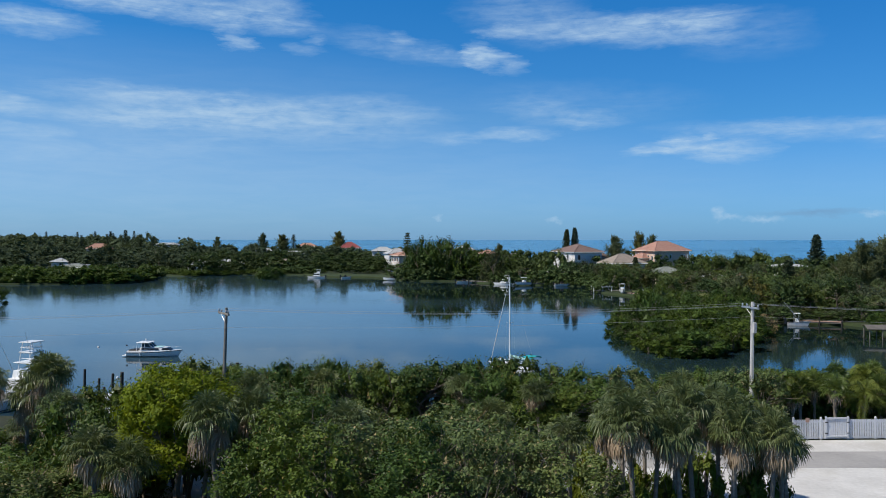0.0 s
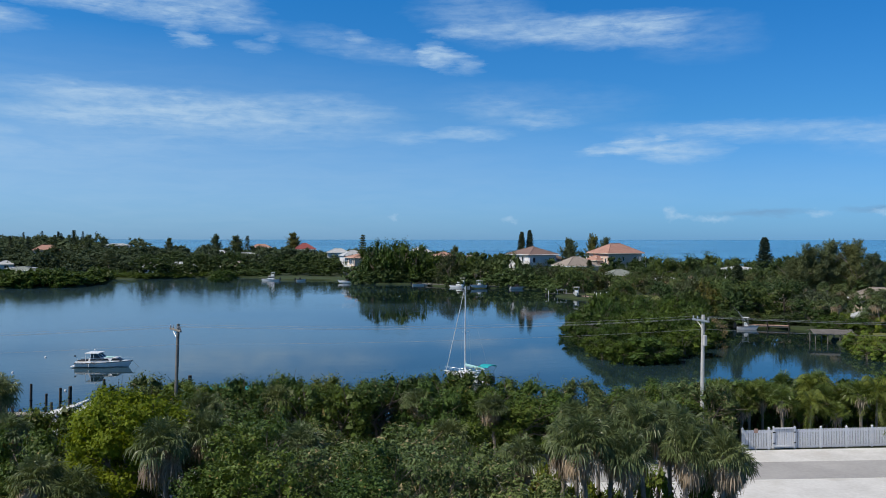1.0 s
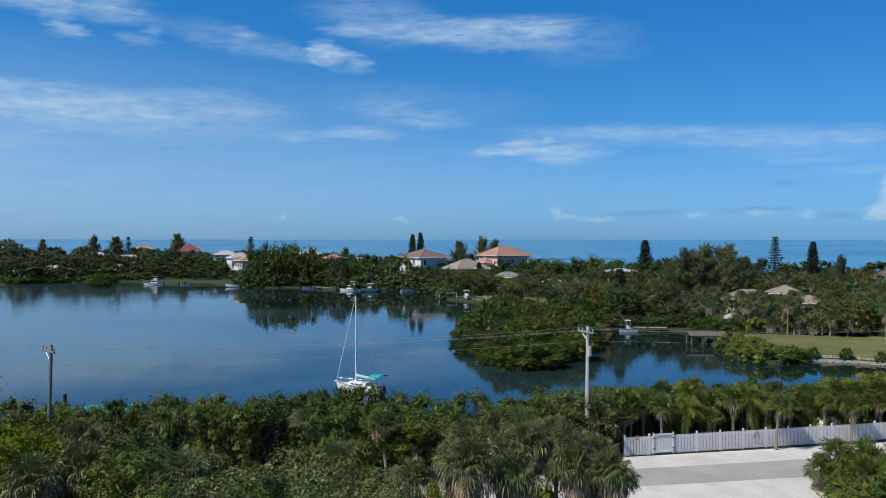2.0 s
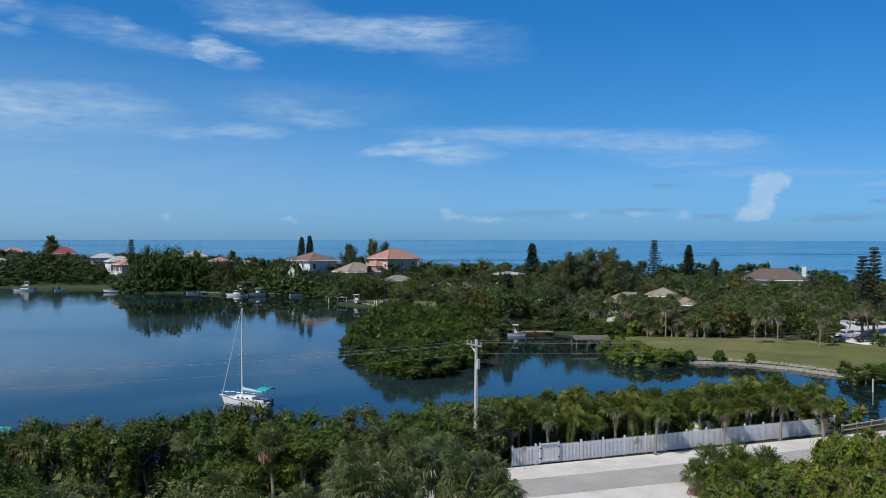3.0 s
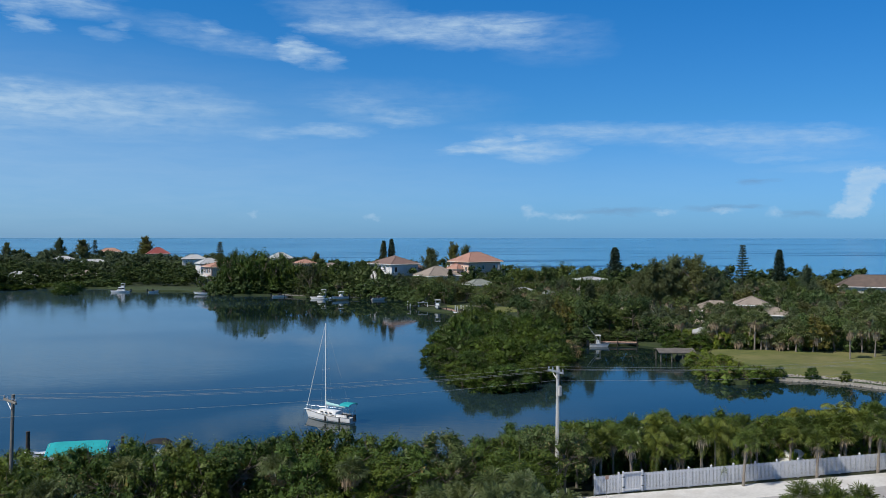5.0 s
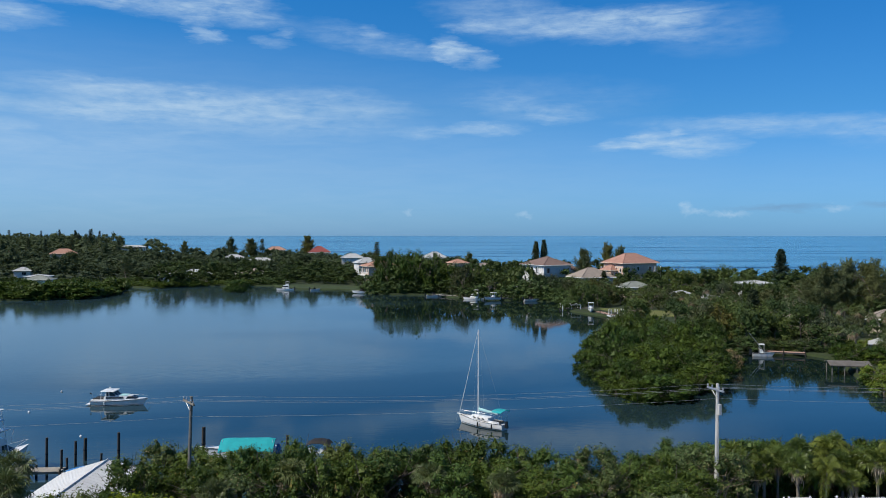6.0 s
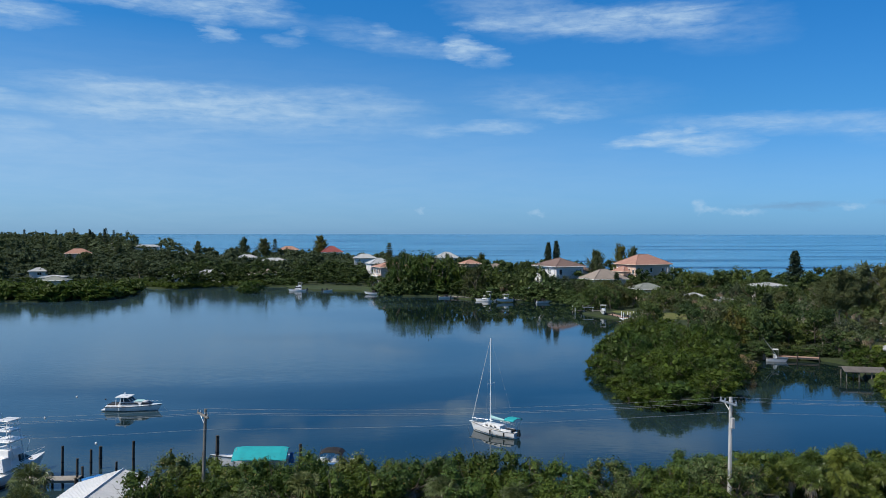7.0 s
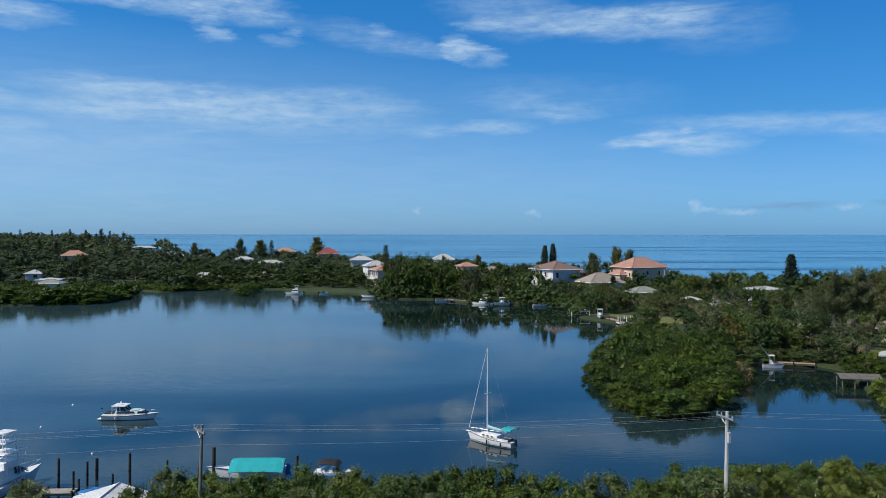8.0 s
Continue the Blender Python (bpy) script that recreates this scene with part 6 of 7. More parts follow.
for i, (x, y) in enumerate([(118, 143), (123, 139), (133, 142), (136, 146), (131, 150), (120, 131)]):
    wood[i % 4].set(x, y, 0.7, R3.uniform(0, 6.28), 0.45, R3.uniform(0.25, 0.4), "low round shrub beside the shell lot")

for x, y, k in ((86.6, 118.4, 0.30), (90.2, 115.2, 0.26), (82.4, 120.6, 0.3), (96.4, 101.4, 0.32)):
    mang[1].set(x, y, 0.3, R3.uniform(0, 6.28), k, k * 1.1, "small green shrub among the bank's stones")
for i, (x, y) in enumerate([(125.2, 121.5), (126.6, 125.0), (133.0, 117.5)]):
    mang[i % 3].set(x, y, 0.7, R3.uniform(0, 6.28), 0.4, 0.42, "rounded green shrub at the edge of the shell lot")
for i, (x, y) in enumerate([(134.5, 133.0), (140.0, 128.5), (146.5, 134.5), (150.0, 142.0), (143.0, 144.0), (137.0, 137.8), (156.0, 139.0), (131.0, 137.0)]):
    fpalm[i % 2].set(x, y, 0.85, R3.uniform(0, 6.28), R3.uniform(0.9, 1.1), R3.uniform(0.75, 0.95), "palm shading the shell parking lot")
# leafless grey shrub on the point's inner side
bare = broad_tree("bare_shrub", "leafless tangle of grey mangrove branches over the water", 86, 3.6, 3.2, 0.26, L_DRY, 24, 22, 0.7, 0.1, 0.07, 4, "shrub", twigs=10)
bare.location = (56.5, 148.5, 0.0)

# trees that hide the walls of the white-roofed house
for x, y, h in ((108.0, 262.0, 8.8), (104.6, 263.5, 8.6), (111.4, 261.0, 8.8), (114.6, 263.0, 8.4)):
    wood[int(x) % 4].set(x, y, 0.5, R3.uniform(0, 6.28), 0.9, h / 8.0)

# ---- boats ----


def hull_bm(length, beam, bow_h, stern_h, draft=0.35, rake=0.5, fullness=2.6, stern_w=0.86, n=12, z_cut=None):
    """A hull from stern (x = 0) to bow, floating at z = 0."""
    secs = []
    for i in range(n + 1):
        t = i / n
        hb = beam / 2 * (stern_w + (1 - stern_w) * min(1, t * 2.5)) * max(0.0, 1 - t ** fullness) + 0.02
        dk = stern_h + (bow_h - stern_h) * t ** 2
        kz = -draft * (1 - max(0, t - 0.6) / 0.4 * 0.9)
        x = t * length
        r = rake * t ** 3
        secs.append([(x + r, hb, dk), (x + r * 0.4, hb * 0.93, dk * 0.45), (x, hb * 0.80, 0.02), (x - r * 0.3, hb * 0.45, kz * 0.8), (x - r * 0.4, 0, kz),
                     (x - r * 0.3, -hb * 0.45, kz * 0.8), (x, -hb * 0.80, 0.02), (x + r * 0.4, -hb * 0.93, dk * 0.45), (x + r, -hb, dk)])
    return loft(bmesh.new(), secs)


def gunwale(length, beam, bow_h, stern_h, rake, fullness, stern_w, r, lift=0.0, shrink=1.0, n=14):
    """A rail that follows the deck's edge, both sides."""
    port, star = [], []
    for i in range(n + 1):
        t = i / n
        hb = (beam / 2 * (stern_w + (1 - stern_w) * min(1, t * 2.5)) * max(0.0, 1 - t ** fullness) + 0.02) * shrink
        z = stern_h + (bow_h - stern_h) * t ** 2 + lift
        port.append((t * length + rake * t ** 3, hb, z))
        star.append((t * length + rake * t ** 3, -hb, z))
    return tubed(port + star[::-1], r, 5)


def cabin(x0, x1, w0, w1, z0, z1, slope_f=0.5, slope_b=0.15, inset=0.12):
    """A deckhouse that narrows to the front, with raked ends."""
    bm = bmesh.new()
    lo = [bm.verts.new(p) for p in ((x0, -w0 / 2, z0), (x1, -w1 / 2, z0), (x1, w1 / 2, z0), (x0, w0 / 2, z0))]
    up = [bm.verts.new(p) for p in ((x0 + slope_b, -w0 / 2 + inset, z1), (x1 - slope_f, -w1 / 2 + inset, z1), (x1 - slope_f, w1 / 2 - inset, z1), (x0 + slope_b, w0 / 2 - inset, z1))]
    for k in range(4):
        bm.faces.new((lo[k], lo[(k + 1) % 4], up[(k + 1) % 4], up[k]))
    bm.faces.new(lo[::-1])
    bm.faces.new(up)
    bmesh.ops.bevel(bm, geom=list(bm.edges), offset=0.04, segments=1, affect="EDGES")
    return bm


# moored motor yacht
yacht = thing("motor_yacht", pose(-45.2, 121.9, 0.0, 0, 0, -3.0) @ Matrix.Diagonal((0.84, 0.92, 0.69, 1)), "white moored motor yacht with a hardtop and dark windows", "boat")
part("hull", hull_bm(8.6, 3.1, 1.40, 1.0, 0.5, 0.75, 3.0), M_GEL, yacht)
part("boot_stripe", gunwale(8.5, 3.1 * 0.83, 0.14, 0.10, 0.0, 3.0, 0.86, 0.07), M_BOTTOM, yacht, "dark waterline stripe")
part("rub_rail", gunwale(8.6, 3.16, 1.28, 0.88, 0.72, 3.0, 0.86, 0.045), M_DARK, yacht)
part("swim_platform", boxed(-0.75, -1.2, 0.18, 0.02, 1.2, 0.30, bevel=0.03), M_GEL, yacht)
part("deck_house", cabin(2.3, 7.6, 2.5, 1.45, 1.1, 1.98, 0.95, 0.1, 0.14), M_GEL, yacht)
for s in (-1, 1):
    b = bmesh.new()
    loft(b, [[(2.7, s * 1.22, 1.45), (2.7, s * 1.15, 1.85), (2.7, s * 1.0, 1.85), (2.7, s * 1.06, 1.45)], [(5.6, s * 0.95, 1.45), (5.4, s * 0.90, 1.80), (5.4, s * 0.78, 1.80), (5.6, s * 0.86, 1.45)]])
    part("cabin_window", b, M_DARK, yacht)
part("forward_window", cabin(5.9, 7.55, 1.72, 1.36, 1.36, 1.84, 0.62, 0.3, 0.10), M_DARK, yacht)
part("foredeck_hatch", boxed(4.7, -0.75, 1.975, 6.1, 0.75, 2.05, bevel=0.03), M_PALETEAL, yacht, "pale faded canvas over the foredeck hatch")
part("hardtop", boxed(1.7, -1.2, 2.82, 4.1, 1.2, 3.0, bevel=0.07), M_GEL, yacht)
for x, s in ((1.8, -1), (1.8, 1), (2.6, -1), (2.6, 1)):
    part("hardtop_post", tubed([(x, s * 1.2, 1.05), (x + 0.1, s * 1.12, 2.94)], 0.04, 5), M_STEELW, yacht)
ws = part("windshield", cabin(2.7, 4.4, 2.2, 1.95, 1.94, 2.82, 0.75, 0.0, 0.08), M_DARK, yacht)
fr = bmesh.new()
for s in (-1, 1):
    tube(fr, [(4.4, s * 0.98, 1.98), (3.68, s * 0.92, 2.84)], 0.05, 4)
    tube(fr, [(3.2, s * 1.08, 1.98), (3.1, s * 1.02, 2.84)], 0.05, 4)
tube(fr, [(4.42, 0, 1.98), (3.70, 0, 2.84)], 0.05, 4)
part("frame", fr, M_GEL, ws)
part("cockpit_coaming", boxed(0.15, -1.32, 0.95, 2.9, 1.32, 1.25, bevel=0.05), M_GEL, yacht)
part("cockpit_cover", boxed(0.3, -1.0, 1.252, 1.9, 1.0, 1.42, bevel=0.06), M_BLACK, yacht, "black canvas cockpit cover")
part("bow_rail", gunwale(8.6, 3.0, 1.95, 1.65, 0.7, 3.0, 0.86, 0.009, 0.0, 0.93), M_ALU, yacht)
part("flag_staff", tubed([(0.0, 0.3, 1.0), (-0.5, 0.3, 2.3)], 0.02, 4), M_ALU, yacht)
part("flag", boxed(-0.75, 0.29, 2.0, -0.42, 0.31, 2.25), M_BLACK, yacht)
part("light_mast", tubed([(2.9, 0, 2.98), (2.9, 0, 3.5)], 0.03, 5), M_STEELW, yacht)
part("radome", tubed([(2.9, 0, 3.42), (2.9, 0, 3.46), (2.9, 0, 3.58), (2.9, 0, 3.62)], [0.08, 0.16, 0.15, 0.06], 8), M_GEL, yacht)
part("anchor_line", tubed([(9.25, 0, 1.45), (9.7, 0.05, 0.6), (10.3, 0.1, -0.1)], 0.02, 4), M_WIRE, yacht)
part("fender", tubed([(2.6, -1.6, 0.35), (2.6, -1.62, 0.9)], [0.13, 0.13], 7), M_GEL, yacht)

# moored sailing boat; its head points up the lagoon
sail = thing("sailboat", pose(11.75, 104.0, 0.0, 0, 0, 136.5) @ Matrix.Diagonal((0.92, 0.92, 1.0, 1)), "white moored sailboat with a furled sail and teal canvas", "boat")
SL = 7.6
part("hull", hull_bm(SL, 2.7, 1.05, 0.72, 0.6, 0.55, 2.3, 0.5), M_GEL, sail)
part("boot_stripe", gunwale(SL - 0.1, 2.7 * 0.82, 0.13, 0.12, 0.0, 2.3, 0.5, 0.06), M_BOTTOM, sail, "dark waterline stripe")
part("toe_rail", gunwale(SL, 2.7, 1.08, 0.75, 0.55, 2.3, 0.5, 0.03), M_DARK, sail)
part("deck_house", cabin(2.2, 5.9, 1.75, 1.0, 0.88, 1.34, 0.5, 0.1, 0.14), M_GEL, sail)
for s in (-1, 1):
    for x, w in ((2.9, 0.85), (3.7, 0.80), (4.5, 0.70)):
        part("portlight", boxed(x, s * w - 0.03, 1.04, x + 0.38, s * w + 0.03, 1.2, bevel=0.02), M_DARK, sail)
# no hollow is cut: a black slab stands for the cockpit's shade
part("cockpit", boxed(0.5, -0.65, 0.86, 2.1, 0.65, 0.93, bevel=0.02), M_BLACK, sail, "dark slab standing for the shaded open cockpit")
part("coaming", boxed(0.4, -0.80, 0.72, 2.2, -0.66, 1.05, bevel=0.03), M_GEL, sail)
part("coaming", boxed(0.4, 0.66, 0.72, 2.2, 0.80, 1.05, bevel=0.03), M_GEL, sail)
MX = 4.55
part("mast", tubed([(MX, 0, 0.9), (MX, 0, 6.0), (MX, 0, 12.15)], [0.10, 0.095, 0.07], 8), M_STEELW, sail)
for s in (-1, 1):
    part("spreader", tubed([(MX, 0, 6.3), (MX - 0.05, s * 0.75, 6.38)], 0.03, 5), M_STEELW, sail)
    part("shroud", tubed([(MX - 0.1, s * 1.2, 0.95), (MX - 0.05, s * 0.75, 6.38), (MX, s * 0.05, 11.9)], 0.007, 4), M_WIRE, sail)
part("boom", tubed([(MX - 0.1, 0, 1.9), (1.15, 0, 1.82)], 0.06, 6), M_STEELW, sail)
part("sail_cover", tubed([(MX - 0.05, 0, 2.6), (MX - 0.2, 0, 2.1), (3.4, 0, 2.02), (2.2, 0, 1.95), (1.3, 0, 1.9)], [0.09, 0.2, 0.18, 0.14, 0.08], 8), M_PALETEAL, sail, "faded teal sail cover")
part("furled_jib", tubed([(SL + 0.35, 0, 1.15), (SL - 0.4, 0, 3.6), (MX + 0.1, 0, 11.95)], [0.035, 0.05, 0.02], 6), M_GEL, sail, "pale rolled sail")
part("backstay", tubed([(0.05, 0, 0.9), (MX, 0, 12.1)], 0.007, 4), M_WIRE, sail)
bim = bmesh.new()
prof = [(-1.05, 2.25), (-0.8, 2.42), (0, 2.5), (0.8, 2.42), (1.05, 2.25)]
secs = []
for x in (-0.15, 0.6, 1.45):
    secs.append([(x, y, z) for y, z in prof] + [(x, y * 0.98, z - 0.05) for y, z in prof[::-1]])
loft(bim, secs)
part("bimini", bim, M_TEAL, sail, "teal canvas sunshade")
for x in (0.0, 1.35):
    for s in (-1, 1):
        part("bimini_post", tubed([(0.7, s * 0.95, 1.0), (x, s * 1.02, 2.25)], 0.02, 4), M_ALU, sail)
part("pushpit", gunwale(SL, 2.6, 1.55, 1.35, 0.5, 2.3, 0.5, 0.010), M_ALU, sail)
for i in range(7):
    t = i / 6
    hb = 1.3 * (0.5 + 0.5 * min(1, t * 2.5)) * max(0.05, 1 - (t * 0.95) ** 2.3)
    for s in (-1, 1):
        part("stanchion", tubed([(t * SL * 0.95, s * hb, 0.9), (t * SL * 0.95, s * hb * 0.97, 1.52)], 0.018, 4), M_ALU, sail)
part("bow_pulpit", boxed(SL - 0.1, -0.16, 1.02, SL + 0.75, 0.16, 1.12, bevel=0.03), M_GEL, sail)
part("outboard", cabin(-0.55, -0.1, 0.4, 0.35, 0.3, 1.15, 0.1, 0.1, 0.05), M_DARK, sail)
for x, s in ((3.6, 1), (1.2, 1)):
    part("fender", tubed([(x, s * 1.33, 0.2), (x, s * 1.36, 0.75)], [0.11, 0.11], 7), M_BLACK, sail)
part("mooring_line", tubed([(SL + 0.6, 0, 1.0), (SL + 1.1, 0, -0.1)], 0.015, 4), M_WIRE, sail)

# sport fishing boat with a tuna tower at the dock
sport = thing("sportfishing_boat", pose(-44.4, 82.0, 0.0, 0, 0, 74.0) @ Matrix.Diagonal((1, 1, 1.06, 1)), "white sportfishing boat with a tall tube tower at the dock", "boat")
part("hull", hull_bm(10.2, 3.5, 1.5, 1.05, 0.6, 1.1, 2.8), M_GEL, sport)
part("boot_stripe", gunwale(10.0, 3.5 * 0.83, 0.16, 0.12, 0.0, 2.8, 0.86, 0.08), M_BOTTOM, sport)
part("deck_house", cabin(3.8, 8.3, 2.7, 1.8, 1.3, 2.55, 1.5, 0.1, 0.25), M_GEL, sport)
part("windscreen", cabin(6.4, 8.45, 2.4, 1.7, 1.72, 2.45, 1.35, 0.1, 0.2), M_DARK, sport, "broad dark raked windscreen")
part("bow_rail", gunwale(10.2, 3.4, 2.0, 1.75, 1.0, 2.8, 0.86, 0.022, 0.0, 0.92), M_STEELW, sport)
part("flybridge", cabin(4.6, 7.0, 2.5, 2.2, 2.5, 3.2, 0.4, 0.1, 0.12), M_GEL, sport)
tw = bmesh.new()
for sx in (5.0, 7.0):
    for s in (-1, 1):
        tube(tw, [(sx, s * 1.25, 1.3), (6.0 + (sx - 6.0) * 0.55, s * 0.65, 5.8)], 0.045, 5)
for z, w, l in ((3.85, 1.0, 1.0), (4.85, 0.82, 0.8), (5.35, 0.75, 0.72)):
    tube(tw, [(6.0 - l, -w, z), (6.0 + l, -w, z), (6.0 + l, w, z), (6.0 - l, w, z), (6.0 - l, -w, z)], 0.035, 5)
for z in (1.8, 2.3, 2.8, 3.3, 4.3):
    tube(tw, [(5.0 + z * 0.1, -1.2 + z * 0.1, z), (5.0 + z * 0.1, 1.2 - z * 0.1, z)], 0.03, 4)
part("tower_frame", tw, M_STEELW, sport)
for z, w, l in ((3.9, 1.15, 1.3), (4.88, 0.85, 0.9), (5.85, 0.8, 0.95)):
    part("tower_deck", boxed(6.0 - l, -w, z, 6.0 + l, w, z + 0.09, bevel=0.03), M_GEL, sport)
for s in (-1, 1):
    part("outrigger", tubed([(5.4, s * 1.25, 2.2), (3.0, s * 1.9, 7.2)], [0.035, 0.012], 5), M_ALU, sport)
part("rod_rack", tubed([(7.6, -0.9, 2.5), (8.1, -0.9, 3.9), (7.0, -0.9, 4.2)], 0.03, 5), M_STEELW, sport)
part("cockpit", boxed(0.3, -1.3, 1.12, 3.3, 1.3, 1.2), M_DECK, sport)

# covered boat on a lift with a teal canopy
skiff = thing("motorboat", pose(-14.6, 92.3, 0.15, 0, 0, 180.0), "white motorboat on a lift under the teal canopy", "boat")
part("hull", hull_bm(7.9, 2.4, 1.15, 0.9, 0.35, 0.7, 2.4), M_GEL, skiff)
part("rub_rail", gunwale(7.9, 2.44, 1.08, 0.83, 0.66, 2.4, 0.86, 0.04), M_DARK, skiff)
part("console", cabin(2.6, 4.0, 1.1, 0.9, 0.9, 1.5, 0.4, 0.1, 0.1), M_GEL, skiff)
part("outboard", cabin(-0.6, 0.0, 0.45, 0.4, 0.2, 1.35, 0.12, 0.1, 0.05), M_BLUE, skiff, "blue outboard engine")
canopy_ob = thing("boat_canopy", pose(-17.5, 91.4, 0.0), "bright teal canvas canopy on posts over a motorboat", "canopy")
cs = []
for x in np.linspace(-2.9, 2.9, 9):
    e = abs(x) / 2.9
    drop = 0.0 if e < 0.9 else 0.10
    ring = [(-1.35, 1.25), (-1.2, 1.38), (-0.4, 1.82), (0.45, 2.16), (1.2, 2.12), (1.35, 1.95)]
    cs.append([(x, y, z - drop) for y, z in ring] + [(x, y * 0.97, z - 0.06 - drop) for y, z in ring[::-1]])
part("canvas", loft(bmesh.new(), cs), M_TEAL, canopy_ob)
for x in (-2.7, 0.0, 2.7):
    part("rib", tubed([(x, -1.3, 1.2), (x, 0.4, 2.1), (x, 1.3, 1.9)], 0.03, 5), M_ALU, canopy_ob)
for x in (-2.7, 2.7):
    for y in (-1.25, 1.25):
        part("post", tubed([(x, y, -1.0), (x, y, 1.3 if y < 0 else 2.0)], 0.06, 6), M_ALU, canopy_ob)

dark_boat = thing("motorboat", pose(-11.4, 92.2, 0.0, 0, 0, -8.0), "small white motorboat with a black canvas top", "boat")
part("hull", hull_bm(4.4, 2.0, 0.95, 0.75, 0.3, 0.45, 2.2), M_GEL, dark_boat)
part("side_panel", gunwale(4.4, 1.98, 0.62, 0.45, 0.3, 2.2, 0.86, 0.12), M_BLUE, dark_boat, "blue painted side stripe")
bim = bmesh.new()
secs = []
for x, dz in ((0.4, -0.22), (0.9, 0.0), (1.7, 0.05), (2.5, -0.05), (2.9, -0.35)):
    ring = [(-0.95, 1.75 + dz), (-0.7, 1.95 + dz), (0, 2.03 + dz), (0.7, 1.95 + dz), (0.95, 1.75 + dz)]
    secs.append([(x, y, z) for y, z in ring] + [(x, y, z - 0.05) for y, z in ring[::-1]])
part("canvas_top", loft(bmesh.new(), secs), M_BLACK, dark_boat, "black canvas top")
for x in (0.6, 2.4):
    for s in (-1, 1):
        part("top_post", tubed([(1.5, s * 0.9, 0.8), (x, s * 0.92, 1.72)], 0.02, 4), M_ALU, dark_boat)
part("windscreen", cabin(2.5, 3.1, 1.5, 1.2, 0.85, 1.35, 0.4, 0.0, 0.08), M_DARK, dark_boat)
part("seat", boxed(0.8, -0.7, 0.75, 1.3, 0.7, 1.1, bevel=0.05), M_GEL, dark_boat)
part("seat", boxed(1.8, -0.7, 0.75, 2.2, 0.7, 1.1, bevel=0.05), M_GEL, dark_boat)


def far_boat(x, y, z, turn, length, label, top="t_top", hull=M_GEL):
    ob = thing("motorboat", pose(x, y, z, 0, 0, turn), label, "boat")
    length *= 0.85
    b = length * 0.3
    part("hull", hull_bm(length, b, 0.95, 0.66, 0.4, 0.6, 2.4), hull, ob)
    part("rub_rail", gunwale(length, b + 0.04, 0.88, 0.59, 0.55, 2.4, 0.86, 0.05), M_DARK, ob)
    part("console", cabin(length * 0.36, length * 0.58, 1.2, 1.0, 0.62, 1.45, 0.35, 0.1, 0.1), M_GEL if top != "none" else M_BLACK, ob)
    # dark slab on the deck in place of a shaded cockpit well
    part("cockpit", boxed(length * 0.08, -b * 0.3, 0.6, length * 0.7, b * 0.3, 0.76), M_DARK, ob, "dark slab standing for the shaded open cockpit")
    if top == "t_top":
        part("t_top", boxed(length * 0.3, -0.9, 2.35, length * 0.62, 0.9, 2.45, bevel=0.04), M_GEL, ob)
        for xx in (0.33, 0.58):
            for s in (-1, 1):
                part("top_post", tubed([(length * xx, s * 0.7, 0.62), (length * xx, s * 0.75, 2.36)], 0.04, 4), M_ALU, ob)
    elif top == "cabin":
        part("deck_house", cabin(length * 0.28, length * 0.72, b * 0.7, b * 0.45, 0.66, 2.1, 0.8, 0.1, 0.15), M_GEL, ob)
        part("window_band", cabin(length * 0.30, length * 0.715, b * 0.72, b * 0.47, 1.3, 1.85, 0.75, 0.12, 0.12), M_DARK, ob)
        part("flybridge", cabin(length * 0.3, length * 0.5, b * 0.55, b * 0.5, 2.1, 2.75, 0.3, 0.05, 0.1), M_GEL, ob)
        part("hardtop", boxed(length * 0.26, -b * 0.32, 3.5, length * 0.5, b * 0.32, 3.6, bevel=0.03), M_GEL, ob)
        for xx in (0.28, 0.48):
            for s in (-1, 1):
                part("top_post", tubed([(length * xx, s * b * 0.28, 2.6), (length * xx, s * b * 0.28, 3.52)], 0.04, 4), M_ALU, ob)
    part("outboard", cabin(-0.7, 0.0, 0.5, 0.45, 0.2, 1.4, 0.12, 0.1, 0.05), M_DARK, ob)
    return ob


far_boat(-50.0, 362.5, 0.0, 178, 8.5, "white cabin cruiser moored off the far marsh shore", "cabin")
far_boat(-42.5, 359.0, 0.0, 20, 4.5, "small open white skiff off the marsh shore", "none")
far_boat(-17.0, 341.0, 0.3, 170, 7.5, "white motorboat beside a small far dock", "none")
far_boat(6.0, 323.5, 0.0, 5, 7.5, "white motorboat tied to a far dock", "none")
far_boat(27.0, 308.5, 0.0, 160, 9.0, "white cabin cruiser with a hardtop at a far dock", "cabin")
far_boat(32.5, 304.5, 0.6, 200, 7.0, "motorboat with an open hull on a boat lift", "t_top")
far_boat(40.5, 300.0, 0.2, 10, 7.0, "white motorboat tied beside a wooden dock", "none")
far_boat(38.0, 311.0, 1.2, 25, 7.0, "white covered motorboat stored ashore under trees", "cabin")
far_boat(55.5, 258.0, 0.9, -100, 7.5, "white motorboat with a T-top raised on a lift", "t_top")
far_boat(59.0, 245.0, 0.0, -60, 5.0, "low white pontoon boat at the dock's end", "none")
pier_boat = far_boat(68.2, 165.4, 0.0, -14, 4.4, "white fishing boat with raised outriggers at a small pier", "t_top")
for side in (-1, 1):
    part("outrigger", tubed([(1.7, side * 0.5, 1.6), (-0.4, side * 1.3, 4.4)], [0.045, 0.02], 5), M_ALU, pier_boat)


